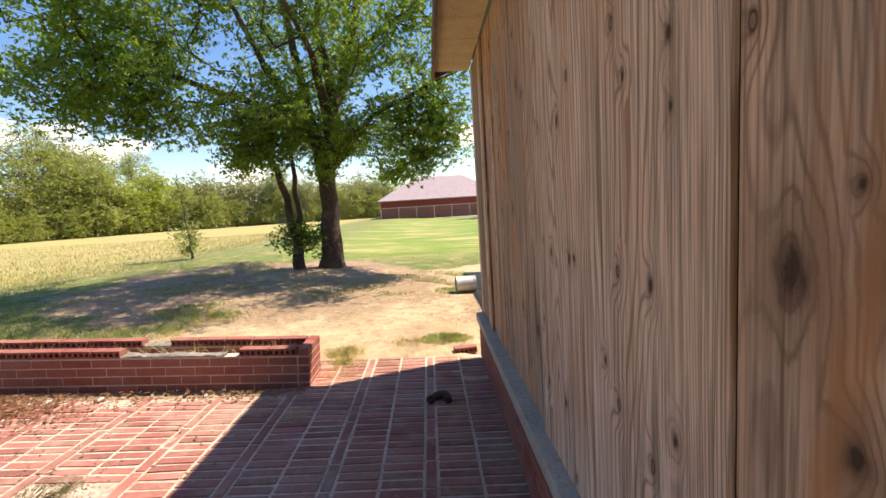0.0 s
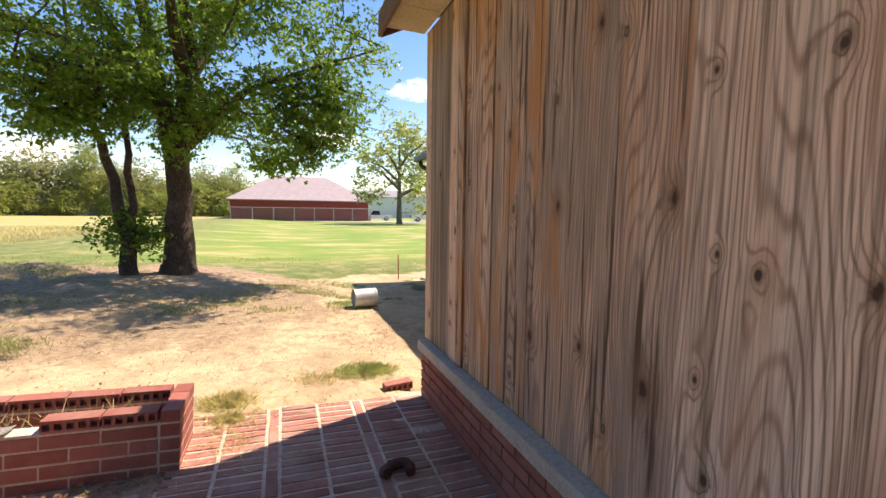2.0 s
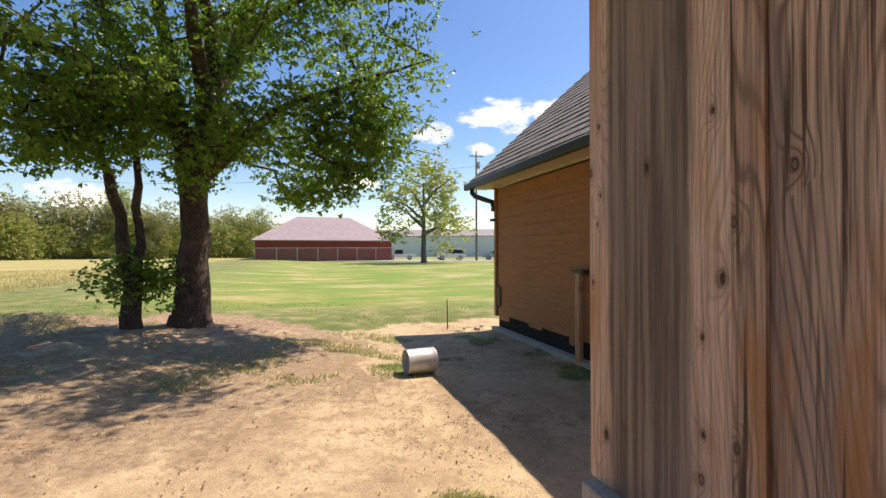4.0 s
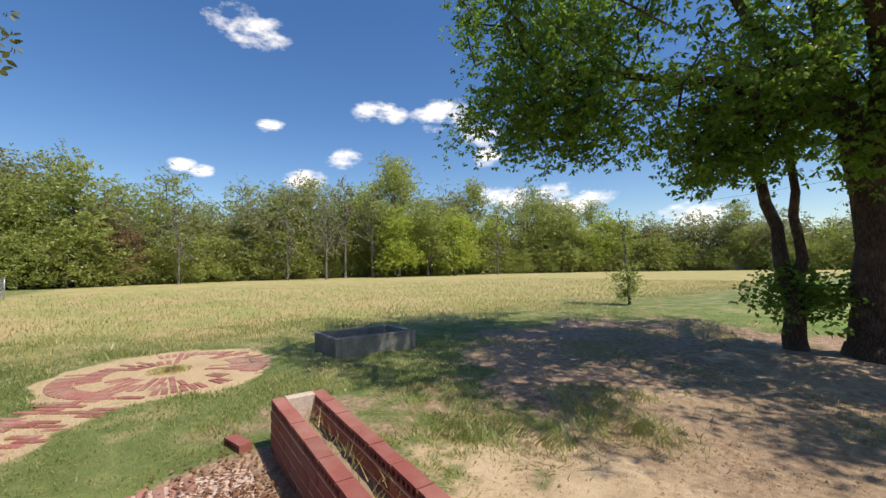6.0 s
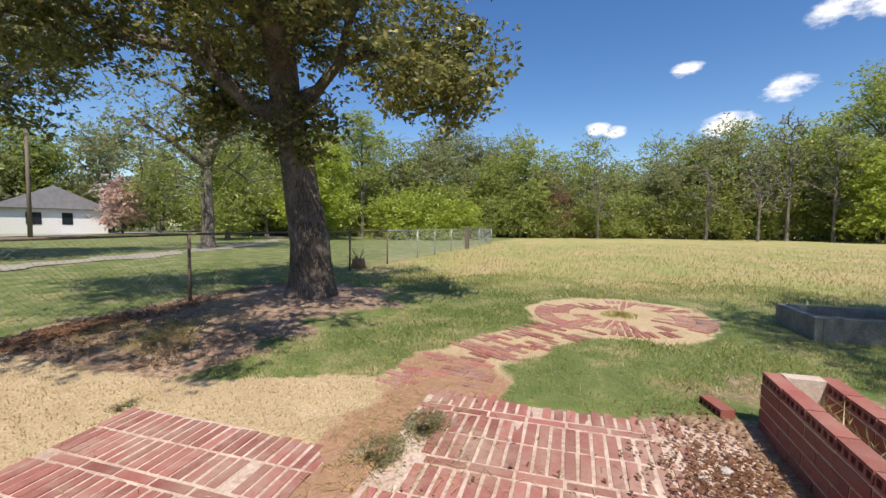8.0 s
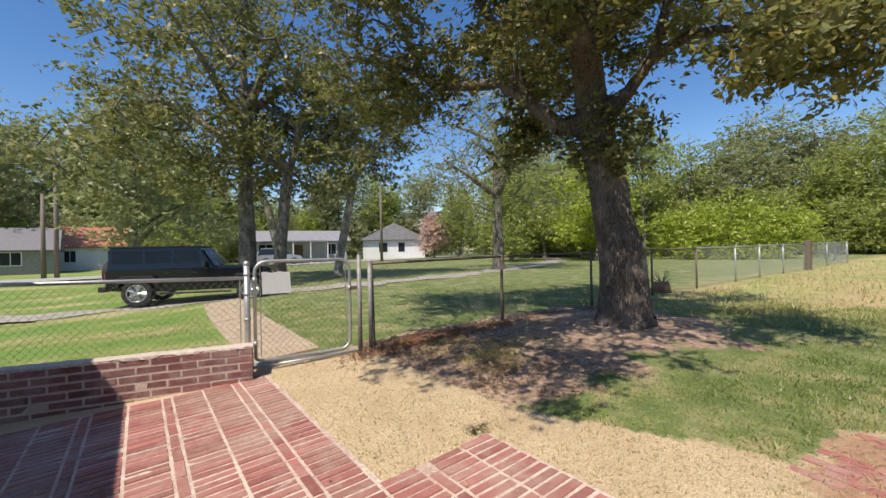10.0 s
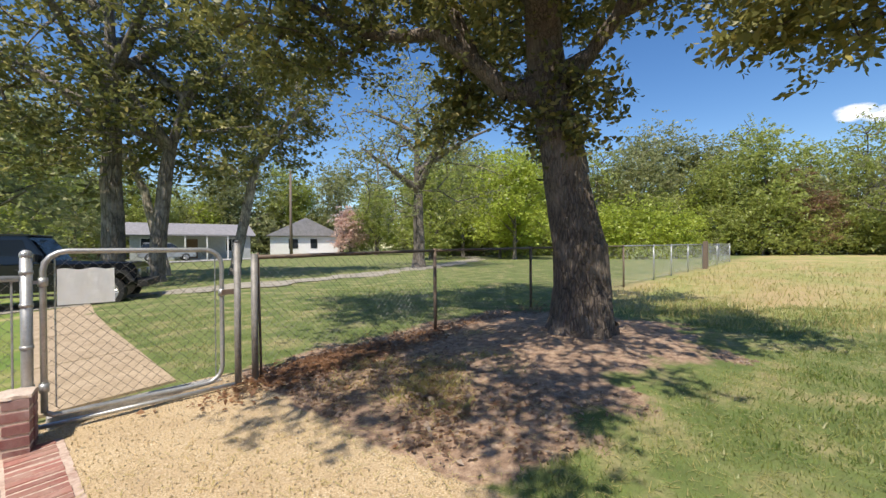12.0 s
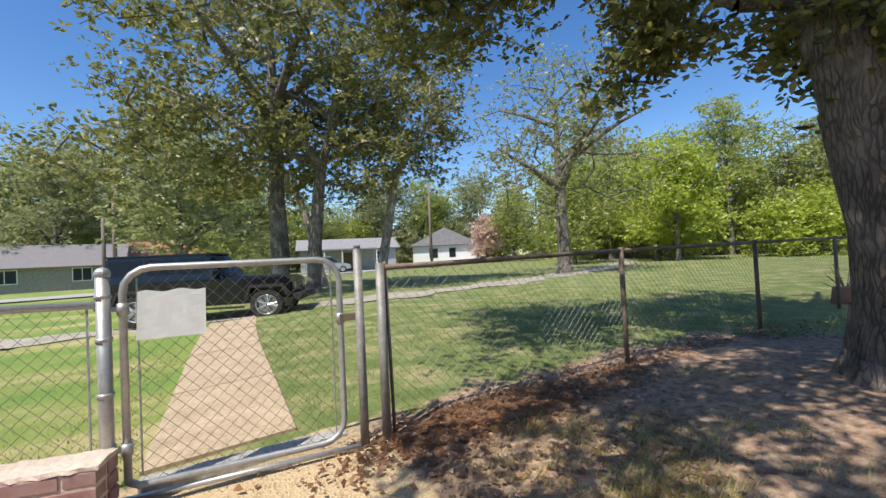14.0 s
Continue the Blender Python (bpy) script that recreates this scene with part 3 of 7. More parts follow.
fc = np.stack([idx[:-1, :-1], idx[:-1, 1:], idx[1:, 1:], idx[1:, :-1]], -1).reshape(-1, 4)
me = bpy.data.meshes.new("ground")
me.vertices.add(len(co))
me.vertices.foreach_set("co", co.ravel())
me.loops.add(fc.size)
me.loops.foreach_set("vertex_index", fc.ravel().astype(np.int32))
me.polygons.add(len(fc))
me.polygons.foreach_set("loop_start", np.arange(0, fc.size, 4, dtype=np.int32))
me.update(calc_edges=True)
me.shade_smooth()
lush_v = smooth(12.0, 15.0, GY) * smooth(-8.0, -2.0, GX) * smooth(40.0, 28.0, GX)
lush_v = np.maximum(lush_v, smooth(-3.6, -4.2, GY) * smooth(-3.9, -2.9, GX) * 0.9)
for name, v in (("lush", lush_v), ("sand", sand_v), ("gravel", gravel_v), ("mulch", mulch_v), ("field", field_v), ("dirt", dirt_v)):
    me.attributes.new(name, "FLOAT", "POINT").data.foreach_set("value", np.clip(v, 0, 1).ravel().astype(np.float32))
mg = mat("ground", (0.2, 0.2, 0.1), 0.95)


def attr(name):
    a = mg.node_tree.nodes.new("ShaderNodeAttribute")
    a.attribute_name = name
    return a.outputs["Fac"]


def edged(src, n, width=0.35):
    """An area's weight, its edge broken up by noise."""
    a = node(mg, "ShaderNodeMath")
    a.operation = "ADD"
    link(mg, src, a.inputs[0])
    s = node(mg, "ShaderNodeMath")
    s.operation = "MULTIPLY_ADD"
    s.inputs[1].default_value, s.inputs[2].default_value = 1.9, -0.95
    link(mg, n, s.inputs[0])
    link(mg, s.outputs[0], a.inputs[1])
    r = node(mg, "ShaderNodeMapRange")
    r.inputs["From Min"].default_value, r.inputs["From Max"].default_value = 0.5 - width / 2, 0.5 + width / 2
    link(mg, a.outputs[0], r.inputs["Value"])
    return r.outputs[0]


n_big, n_mid = noise_of(mg, 0.35, 5), noise_of(mg, 2.2, 6, 0.65)
n_fine, n_grit = noise_of(mg, 14, 6, 0.7), noise_of(mg, 90, 3, 0.7)
grass = ramp(mg, n_mid, [(0.36, (0.10, 0.155, 0.032)), (0.5, (0.17, 0.22, 0.06)), (0.64, (0.38, 0.33, 0.16))])
grass = mix(mg, ramp(mg, n_fine, [(0.35, (0, 0, 0)), (0.7, (0.6, 0.6, 0.6))]), grass, (0.12, 0.13, 0.05))
dry = ramp(mg, n_mid, [(0.34, (0.22, 0.26, 0.06)), (0.5, (0.40, 0.36, 0.13)), (0.66, (0.54, 0.42, 0.21))])
dry = mix(mg, ramp(mg, n_big, [(0.42, (0, 0, 0)), (0.58, (0.9, 0.9, 0.9))]), dry, (0.30, 0.33, 0.10))
dry = mix(mg, ramp(mg, n_fine, [(0.4, (0, 0, 0)), (0.7, (0.4, 0.4, 0.4))]), dry, (0.25, 0.23, 0.09))
n_band = noise_of(mg, 0.22, 6, 0.7, (1, 2.2, 1), move=(3, 8, 0))
dry = mix(mg, ramp(mg, n_band, [(0.46, (0, 0, 0)), (0.60, (0.8, 0.8, 0.8))]), dry, (0.50, 0.36, 0.19))
c = mix(mg, attr("field"), grass, dry)
c = mix(mg, attr("lush"), c, ramp(mg, n_band, [(0.40, (0.13, 0.24, 0.035)), (0.52, (0.22, 0.27, 0.06)), (0.62, (0.42, 0.36, 0.17))]))
soil = ramp(mg, n_fine, [(0.3, (0.11, 0.07, 0.045)), (0.5, (0.33, 0.22, 0.15)), (0.7, (0.56, 0.42, 0.30))])
c = mix(mg, edged(attr("mulch"), n_mid), c, soil)
sand_c = ramp(mg, n_mid, [(0.3, (0.36, 0.26, 0.165)), (0.5, (0.50, 0.38, 0.24)), (0.7, (0.62, 0.49, 0.32))])
sand_c = mix(mg, ramp(mg, n_fine, [(0.5, (0, 0, 0)), (0.72, (0.5, 0.5, 0.5))]), sand_c, (0.26, 0.18, 0.115))
c = mix(mg, edged(attr("sand"), n_mid), c, sand_c)
churned = node(mg, "ShaderNodeMath")
churned.operation = "MULTIPLY"
link(mg, attr("mulch"), churned.inputs[0])
link(mg, attr("sand"), churned.inputs[1])
n_clod = noise_of(mg, 6.0, 6, 0.7, move=(4, 9, 0))
c = mix(mg, edged(churned.outputs[0], n_clod, 0.3), c, ramp(mg, n_fine, [(0.35, (0.24, 0.16, 0.10)), (0.65, (0.42, 0.31, 0.20))]))
grav_c = ramp(mg, n_grit, [(0.3, (0.34, 0.24, 0.13)), (0.5, (0.56, 0.42, 0.25)), (0.7, (0.78, 0.66, 0.46))])
grav_c = mix(mg, ramp(mg, n_mid, [(0.42, (0, 0, 0)), (0.68, (0.55, 0.55, 0.55))]), grav_c, (0.42, 0.30, 0.18))
c = mix(mg, edged(attr("gravel"), n_mid, 0.2), c, grav_c)
c = mix(mg, edged(attr("dirt"), n_mid), c, ramp(mg, n_fine, [(0.3, (0.33, 0.185, 0.11)), (0.7, (0.48, 0.29, 0.18))]))
colored(mg, c)
bump(mg, mix(mg, 0.45, n_fine, n_grit), 0.8, 0.03)
me.materials.append(mg)
ground = tagged(new("ground", me), "sandy, grassy and leaf-strewn yard with a dry field", "ground", kind="structure")


def strip(name, pts, half, material, lift, label, category, n=160, wave=0.15):
    """A flat band along a bent line, on the ground."""
    pts = [Vector((*p, 0)) for p in pts]
    total = [0]
    for a, b in zip(pts, pts[1:]):
        total.append(total[-1] + (b - a).length)
    vs, fs = [], []
    for i in range(n + 1):
        s = total[-1] * i / n
        k = min(max(j for j in range(len(total)) if total[j] <= s + 1e-6), len(pts) - 2)
        f = (s - total[k]) / (total[k + 1] - total[k])
        p = pts[k].lerp(pts[k + 1], f)
        d = (pts[k + 1] - pts[k]).normalized()
        side = Vector((-d.y, d.x, 0))
        wl_ = half + wave * math.sin(s * 1.3) * 0.6 + wave * 0.5 * math.sin(s * 3.1)
        for q in (p - side * wl_, p + side * wl_):
            vs.append((q.x, q.y, gz(q.x) + lift))
        if i:
            b0 = 2 * i
            fs.append((b0 - 2, b0 - 1, b0 + 1, b0))
    ob = new(name, mesh_of(name, vs, fs, material))
    return tagged(ob, label, category, kind="structure")


strip("driveway", DRIVE, 0.75, M["gravel_drive"], 0.012, "pale gravel driveway with uneven grassy edges", "driveway", wave=0.4)
strip("road", [(120, -25), (30, -33), (6, -36.5), (-10, -40), (-30, -47), (-60, -62), (-110, -95)], 2.6, M["asphalt"], 0.05, "sunlit pale asphalt street beyond the lawn", "road", wave=0.02)
strip("parking_lot", [(2, 66), (14, 62), (34, 54), (60, 44)], 4.5, M["asphalt"], 0.04, "pale parking lot beyond the field", "road", wave=0.02)

# concrete walk beyond the gate, four slabs
walk_pts = [(-3.2, -3.85), (-3.25, -5.6), (-3.3, -7.6), (-3.4, -9.6), (-3.55, -11.2)]
walkway = thing("walkway", (0, 0, 0), "tan concrete garden walk with cracked joints in grass", "path")
tagged(walkway, kind="structure")
for (ax, ay), (bx, by) in zip(walk_pts, walk_pts[1:]):
    bm = bmesh.new()
    vs = []
    for z in (-0.08, 0.014):
        for x, y in ((ax - 0.46, ay - 0.015), (ax + 0.46, ay - 0.015), (bx + 0.46, by + 0.015), (bx - 0.46, by + 0.015)):
            vs.append(bm.verts.new((x, y, gz(x) + z)))
    for f in ((3, 2, 1, 0), (4, 5, 6, 7), (0, 1, 5, 4), (1, 2, 6, 5), (2, 3, 7, 6), (3, 0, 4, 7)):
        bm.faces.new([vs[i] for i in f])
    bmesh.ops.recalc_face_normals(bm, faces=bm.faces)
    part("slab", bm, M["walk"], walkway)

# ---- the boarded porch ----
BX = 0.45
porch = thing("boarded_porch", (BX, 0, -0.2), "house porch boarded with weathered plywood on a brick knee wall", "house")


def in_thing(parent, name, material, x0, x1, y0, y1, z0, z1, bevel=0.0, label=""):
    o = parent.matrix_world.translation
    return box_part(name, parent, material, x0 - o.x, x1 - o.x, y0 - o.y, y1 - o.y, z0 - o.z, z1 - o.z, bevel, label)


in_thing(porch, "knee_wall", M["mortar_grey"], 0.445, 0.62, -3.3, 4.20, -0.30, 0.20, 0.0, "brick knee wall with grey mortar")
in_thing(porch, "sill", M["concrete"], 0.405, 0.62, -3.3, 4.23, 0.203, 0.285, 0.008, "weathered concrete sill")
in_thing(porch, "end_wall", M["siding"], 0.55, 2.7, 4.10, 4.18, -0.25, 2.7)
for y0, y1, x, kind_ in ((-3.1, -1.85, 0.50, "ply"), (-1.842, -0.605, 0.492, "ply_dark"), (-0.6, 0.649, 0.490, "ply_orange"), (0.653, 1.898, 0.478, "ply"), (1.906, 3.124, 0.497, "ply_dark")):
    in_thing(porch, "plywood_sheet", M[kind_], x, x + 0.014, y0, y1, 0.287, 2.78, 0.001, "weathered tan plywood with knots and grey stains")
in_thing(porch, "plywood_sheet", M["ply_dark"], 0.494, 0.508, 3.138, 3.52, 0.287, 2.78, 0.001, "narrow weathered plywood strip")
in_thing(porch, "batten", M["ply_dark"], 0.474, 0.492, 3.50, 3.60, 0.295, 2.78, 0.002, "upright weathered board")
in_thing(porch, "plywood_sheet", M["ply_post"], 0.480, 0.494, 3.603, 4.262, 0.287, 2.76, 0.002, "pinkish plywood strip with a broad grey stain")
in_thing(porch, "corner_board", M["ply_dark"], 0.497, 0.61, 4.092, 4.255, 0.287, 2.76, 0.003, "upright weathered corner board")
in_thing(porch, "back_wall", M["trim_dark"], 0.52, 0.60, -3.3, 4.09, 0.287, 2.78)
# roof, falling to an eave along the patio
PITCH = math.tan(radians(26))
bm = bmesh.new()
ex, ez, rx_ = 0.12, 2.86, 3.2
prof = [(ex, ez), (rx_, ez + (rx_ - ex) * PITCH), (rx_, ez + (rx_ - ex) * PITCH - 0.07), (ex, ez - 0.07)]
ends = [[bm.verts.new((x - BX, y, z + 0.2)) for x, z in prof] for y in (-4.0, 4.32)]
for i in range(4):
    bm.faces.new((ends[0][i], ends[0][(i + 1) % 4], ends[1][(i + 1) % 4], ends[1][i]))
bm.faces.new(ends[0][::-1]); bm.faces.new(ends[1])
bmesh.ops.recalc_face_normals(bm, faces=bm.faces)
part("roof", bm, M["shingle"], porch, "dark grey shingle roof")
in_thing(porch, "fascia", M["fascia"], 0.10, 0.125, -4.0, 4.335, 2.70, 2.875, 0.003, "dark brown worn fascia board")
for i in range(21):
    y1 = 4.30 - i * 0.40
    in_thing(porch, "soffit_board", M["trim_wood"], 0.127, 0.47, y1 - 0.395, y1, 2.765, 2.783, 0.002, "yellowed soffit board with nail stains")
bm = bmesh.new()
vs = [bm.verts.new((x - BX, y, z + 0.2)) for y in (4.322, 4.345) for x, z in ((0.127, 2.70), (0.127, 2.87), (3.2, 2.87 + 3.07 * PITCH), (3.2, 2.70 + 3.07 * PITCH))]
for f in ((0, 1, 2, 3), (7, 6, 5, 4), (0, 4, 5, 1), (1, 5, 6, 2), (2, 6, 7, 3), (3, 7, 4, 0)):
    bm.faces.new([vs[i] for i in f])
bmesh.ops.recalc_face_normals(bm, faces=bm.faces)
part("rake_board", bm, M["fascia"], porch, "dark brown worn rake board")

# ---- house with brown siding ----
HX = 2.75
house = thing("house", (HX, 7, -0.2), "house with orange-brown shingle siding and a grey hip roof", "house")
bm = bmesh.new()
bm_box(bm, 0.02, 7.0, -2.8, 2.85, -0.1, 2.62)
part("wall", bm, M["siding"], house, "orange-brown painted wall")
# no real opening: a flat dark sheet paints the gap's shade below the siding
in_thing(house, "footing", M["crawl_shade"], HX + 0.015, HX + 0.019, 4.22, 9.85, -0.3, 0.08, label="near-black strip painted as the shade of the gap under the wall")
rows = 13
for i in range(rows):
    z0 = 0.10 + i * 0.182
    bm = bmesh.new()
    ya = 4.22
    while ya < 9.9:
        w = 0.28 + 0.22 * random.random()
        yb = min(ya + w, 9.9)
        t = 0.0
        vs = [bm.verts.new(v) for v in ((-0.02 - t, ya - 7, z0 + 0.2), (0.0 - t, ya - 7, z0 + 0.2 + 0.185), (0.0 - t, yb - 7, z0 + 0.2 + 0.185), (-0.02 - t, yb - 7, z0 + 0.2),
                                        (0.02, ya - 7, z0 + 0.2), (0.02, yb - 7, z0 + 0.2))]
        bm.faces.new((vs[0], vs[1], vs[2], vs[3]))
        bm.faces.new((vs[0], vs[3], vs[5], vs[4]))
        ya = yb
    bmesh.ops.recalc_face_normals(bm, faces=bm.faces)
    part("siding_course", bm, M["siding"], house)
for ya, yb, zb in ((4.4, 4.9, 0.02), (4.95, 5.5, -0.03), (6.0, 6.5, 0.01), (6.9, 7.15, -0.12), (7.35, 7.6, -0.06), (8.3, 8.7, 0.0), (9.4, 9.8, -0.05)):
    in_thing(house, "siding_scrap", M["siding"], HX - 0.012, HX + 0.014, ya, yb, zb + 0.045, 0.115, 0.003)
in_thing(house, "ledge", M["concrete"], HX - 0.12, HX + 0.012, 4.22, 9.9, -0.32, -0.14, 0.008, label="pale gritty concrete footing ledge")
in_thing(house, "corner_board", M["siding"], HX - 0.05, HX + 0.06, 9.85, 9.93, 0.05, 2.5, 0.004)
in_thing(house, "frieze", M["trim_wood"], HX - 0.035, HX + 0.0, 4.2, 9.86, 2.49, 2.56, 0.004, "cream trim board under the eave")
in_thing(house, "soffit", M["trim_wood"], 2.36, HX, 4.2, 10.42, 2.535, 2.55, 0.0, "cream soffit")
in_thing(house, "gutter", M["trim_dark"], 2.27, 2.37, 4.35, 10.44, 2.50, 2.62, 0.02, "dark green metal gutter")
bm = bmesh.new()
bm_path(bm, [(x - HX, y - 7, z + 0.2) for x, y, z in ((2.36, 10.2, 2.50), (2.36, 10.19, 2.42), (2.40, 10.14, 2.36), (2.58, 10.03, 2.28), (2.68, 9.97, 2.24), (2.70, 9.95, 2.14), (2.70, 9.95, 2.06))], 0.05)
part("downspout", bm, M["trim_dark"], house, "bent dark green downspout, cut short")
in_thing(house, "bracket", M["trim_dark"], 2.62, 2.76, 9.86, 9.95, 1.86, 1.91, 0.004)
in_thing(house, "vent_pipe", M["ply_orange"], HX - 0.13, HX - 0.06, 7.22, 7.31, -0.25, 1.0, 0.012, "upright weathered board on the wall")
in_thing(house, "vent_cap", M["trim_dark"], HX - 0.14, HX - 0.035, 7.14, 7.36, 1.0, 1.05, 0.004)
in_thing(house, "patch_board", M["trim_dark"], HX - 0.042, HX - 0.034, 9.70, 9.84, 0.25, 0.62)
# hip roof with rows of shingles
bm = bmesh.new()
ey0, ey1, exx, eez, P2 = 4.33, 10.46, 2.30, 2.56, 0.98
ridge_z = eez + 3.5 * P2
rows_ = []
for k in range(9):
    f = k / 8
    y_, z_ = ey1 - 1.6 * f ** 1.8 - 7, eez + (ridge_z - eez) * f + 0.2
    rows_.append([bm.verts.new(p) for p in ((exx + 3.5 * f - HX, ey0 - 7, z_), (exx + 3.5 * f - HX, y_, z_), (9.5 - 3.7 * f - HX, y_, z_), (9.5 - 3.7 * f - HX, ey0 - 7, z_))])
for lo_, hi_ in zip(rows_, rows_[1:]):
    for i in range(4):
        bm.faces.new((lo_[i], lo_[(i + 1) % 4], hi_[(i + 1) % 4], hi_[i]))
bm.faces.new(rows_[0][::-1])
bm.faces.new(rows_[-1])
bmesh.ops.recalc_face_normals(bm, faces=bm.faces)
part("roof", bm, M["shingle"], house, "grey asphalt shingle hip roof")
bm = bmesh.new()
nrow = 26
up = Vector((3.5, 0, ridge_z - eez))
nrm = Vector((-(ridge_z - eez), 0, 3.5)).normalized()
for i in range(nrow):
    a, b = i / nrow, (i + 1.04) / nrow
    y_end = lambda f: ey1 - 1.6 * f ** 1.8 + 0.01
    ya = ey0
    while ya < y_end(a) - 0.02:
        yb = min(ya + 0.22 + 0.2 * random.random(), y_end(a))
        yt = min(yb - 0.006, y_end(min(b, 1)))
        lift = 0.022 + 0.008 * random.random()
        lo, hi = Vector((exx, 0, eez)) + up * a, Vector((exx, 0, eez)) + up * min(b, 1)
        pts = [lo + nrm * lift, lo + nrm * lift, hi + nrm * 0.012, hi + nrm * 0.012, lo, lo]
        ys = [ya, yb - 0.006, yt, min(ya, yt), ya, yb - 0.006]
        v = [bm.verts.new((p.x - HX, y - 7, p.z + 0.2)) for p, y in zip(pts, ys)]
        bm.faces.new((v[0], v[1], v[2], v[3]))
        bm.faces.new((v[4], v[5], v[1], v[0]))
        ya = yb
bmesh.ops.recalc_face_normals(bm, faces=bm.faces)
tagged(part("shingles", bm, M["shingle"], house, "rows of grey asphalt shingles"), kind="stuff")


# ---- trees ----
def tree_mesh(limbs, clusters, seed, r_trunk, leaf, leaf_size, per, spread, droop=0.25, twig=0.006, step=0.45):
    """Wood and leaves of a tree. limbs: bent lines with radii; clusters: where its leaves hang."""
    r = np.random.default_rng(seed)
    pos, par, fixed = [], [], []
    for line in limbs:
        start = None
        for i, (p, rad) in enumerate(line):
            p = np.array(p, float)
            if i == 0 and pos:
                d = np.linalg.norm(np.array(pos) - p, axis=1)
                start = int(np.argmin(d))
                continue
            if start is None:
                pos.append(p); par.append(-1); fixed.append(rad); start = 0
                continue
            a = pos[start]
            n = max(1, int(np.linalg.norm(p - a) / step))
            ra = fixed[start]
            for k in range(1, n + 1):
                q = a + (p - a) * k / n + (r.normal(0, 0.03, 3) if k < n else 0)
                pos.append(q); par.append(start); fixed.append(ra + (rad - ra) * k / n)
                start = len(pos) - 1
    base_n = len(pos)
    lowest = min(2, base_n - 1)
    clusters = sorted(clusters, key=lambda c: min(np.linalg.norm(np.array(pos[:base_n]) - c, axis=1)))
    tips = []
    for c in clusters:
        P = np.array(pos)
        d = np.linalg.norm(P - c, axis=1) + np.maximum(0, P[:, 2] - c[2]) * 0.5
        d[:lowest] += 50
        s = int(np.argmin(d))
        a = pos[s]
        n = max(1, int(np.linalg.norm(c - a) / step))
        bend = r.normal(0, 0.12, 3) * np.linalg.norm(c - a) * 0.5 + np.array((0, 0, 0.10)) * np.linalg.norm(c - a)
        for k in range(1, n + 1):
            f = k / n
            pos.append(a + (c - a) * f + bend * math.sin(math.pi * f) + (r.normal(0, 0.02, 3) if k < n else 0))
            par.append(s if k == 1 else len(pos) - 2)
            fixed.append(0)
        tips.append(len(pos) - 1)
    n = len(pos)
    area = np.zeros(n)
    for i in range(n - 1, -1, -1):
        area[i] += twig ** 2
        if par[i] >= 0:
            area[par[i]] += area[i] * 0.92
    rad = np.where(np.array(fixed) > 0, fixed, np.minimum(np.sqrt(area), 0.06))
    vs, fs, tv, tf = [], [], [], []
    big_vs, big_fs = vs, fs
    for i in range(n):
        p = par[i]
        if p < 0:
            continue
        a, b = Vector(pos[p]), Vector(pos[i])
        if (b - a).length < 1e-4:
            continue
        ra = rad[p] if fixed[i] > 0 or rad[p] < rad[i] * 1.6 else rad[i] * 1.15
        sides = 30 if rad[i] > 0.16 else 12 if rad[i] > 0.09 else 6 if rad[i] > 0.03 else 3
        q = (b - a).to_track_quat("Z", "Y").to_matrix()
        vs, fs = (big_vs, big_fs) if fixed[i] > 0 else (tv, tf)
        k0 = len(vs)
        over = (b - a).normalized() * rad[i] * 0.3
        for j, (c, rr) in enumerate(((a, ra), (b + over, rad[i]))):
            for k in range(sides):
                w = 6.28319 * k / sides
                flute = 1 + (0.05 * math.sin(w * 5 + c.z) + 0.02 * math.sin(w * 8 - c.z * 1.7) if sides == 12 or sides == 30 else 0) + (0.02 * math.sin(w * 13 + 2.4 * c.z) if sides == 30 else 0)
                vs.append(tuple(c + q @ Vector((rr * flute * math.cos(w), rr * flute * math.sin(w), 0))))
        for k in range(sides):
            fs.append((k0 + k, k0 + (k + 1) % sides, k0 + sides + (k + 1) % sides, k0 + sides + k))
    # leaves
    tp = np.array([pos[t] for t in tips])
    pp = np.array([pos[par[t]] for t in tips])
    m = len(tips) * per
    which = np.repeat(np.arange(len(tips)), per)
    along = r.random(m)[:, None]
    bunch = 6
    group = (np.arange(m) // bunch) * bunch
    off = r.normal(0, spread, (m, 3)) * np.array((1, 1, 0.75))
    group = np.minimum(group, m - 1)
    cen = tp[which] * (1 - along[group] * 0.8) + pp[which] * along[group] * 0.8 + off[group]
    u = r.normal(0, 1, (m, 3)); u[:, 2] = u[:, 2] * 0.5 - droop
    u /= np.linalg.norm(u, axis=1)[:, None]
    cen = cen + u * leaf_size * 0.75 + r.normal(0, leaf_size * 0.15, (m, 3))
    w = r.normal(0, 1, (m, 3)); w -= u * (w * u).sum(1)[:, None]
    w /= np.linalg.norm(w, axis=1)[:, None]
    L = leaf_size * (0.6 + 0.8 * r.random(m))[:, None]
    W = L * 0.235
    nn = np.cross(u, w) * L * 0.10
    pts = np.stack([cen - u * L / 2, cen - u * L * 0.15 + w * W + nn, cen + u * L * 0.22 + w * W * 0.7 + nn, cen + u * L / 2, cen + u * L * 0.22 - w * W * 0.7 + nn, cen - u * L * 0.15 - w * W + nn], 1).reshape(-1, 3)
    return big_vs, big_fs, tv, tf, pts


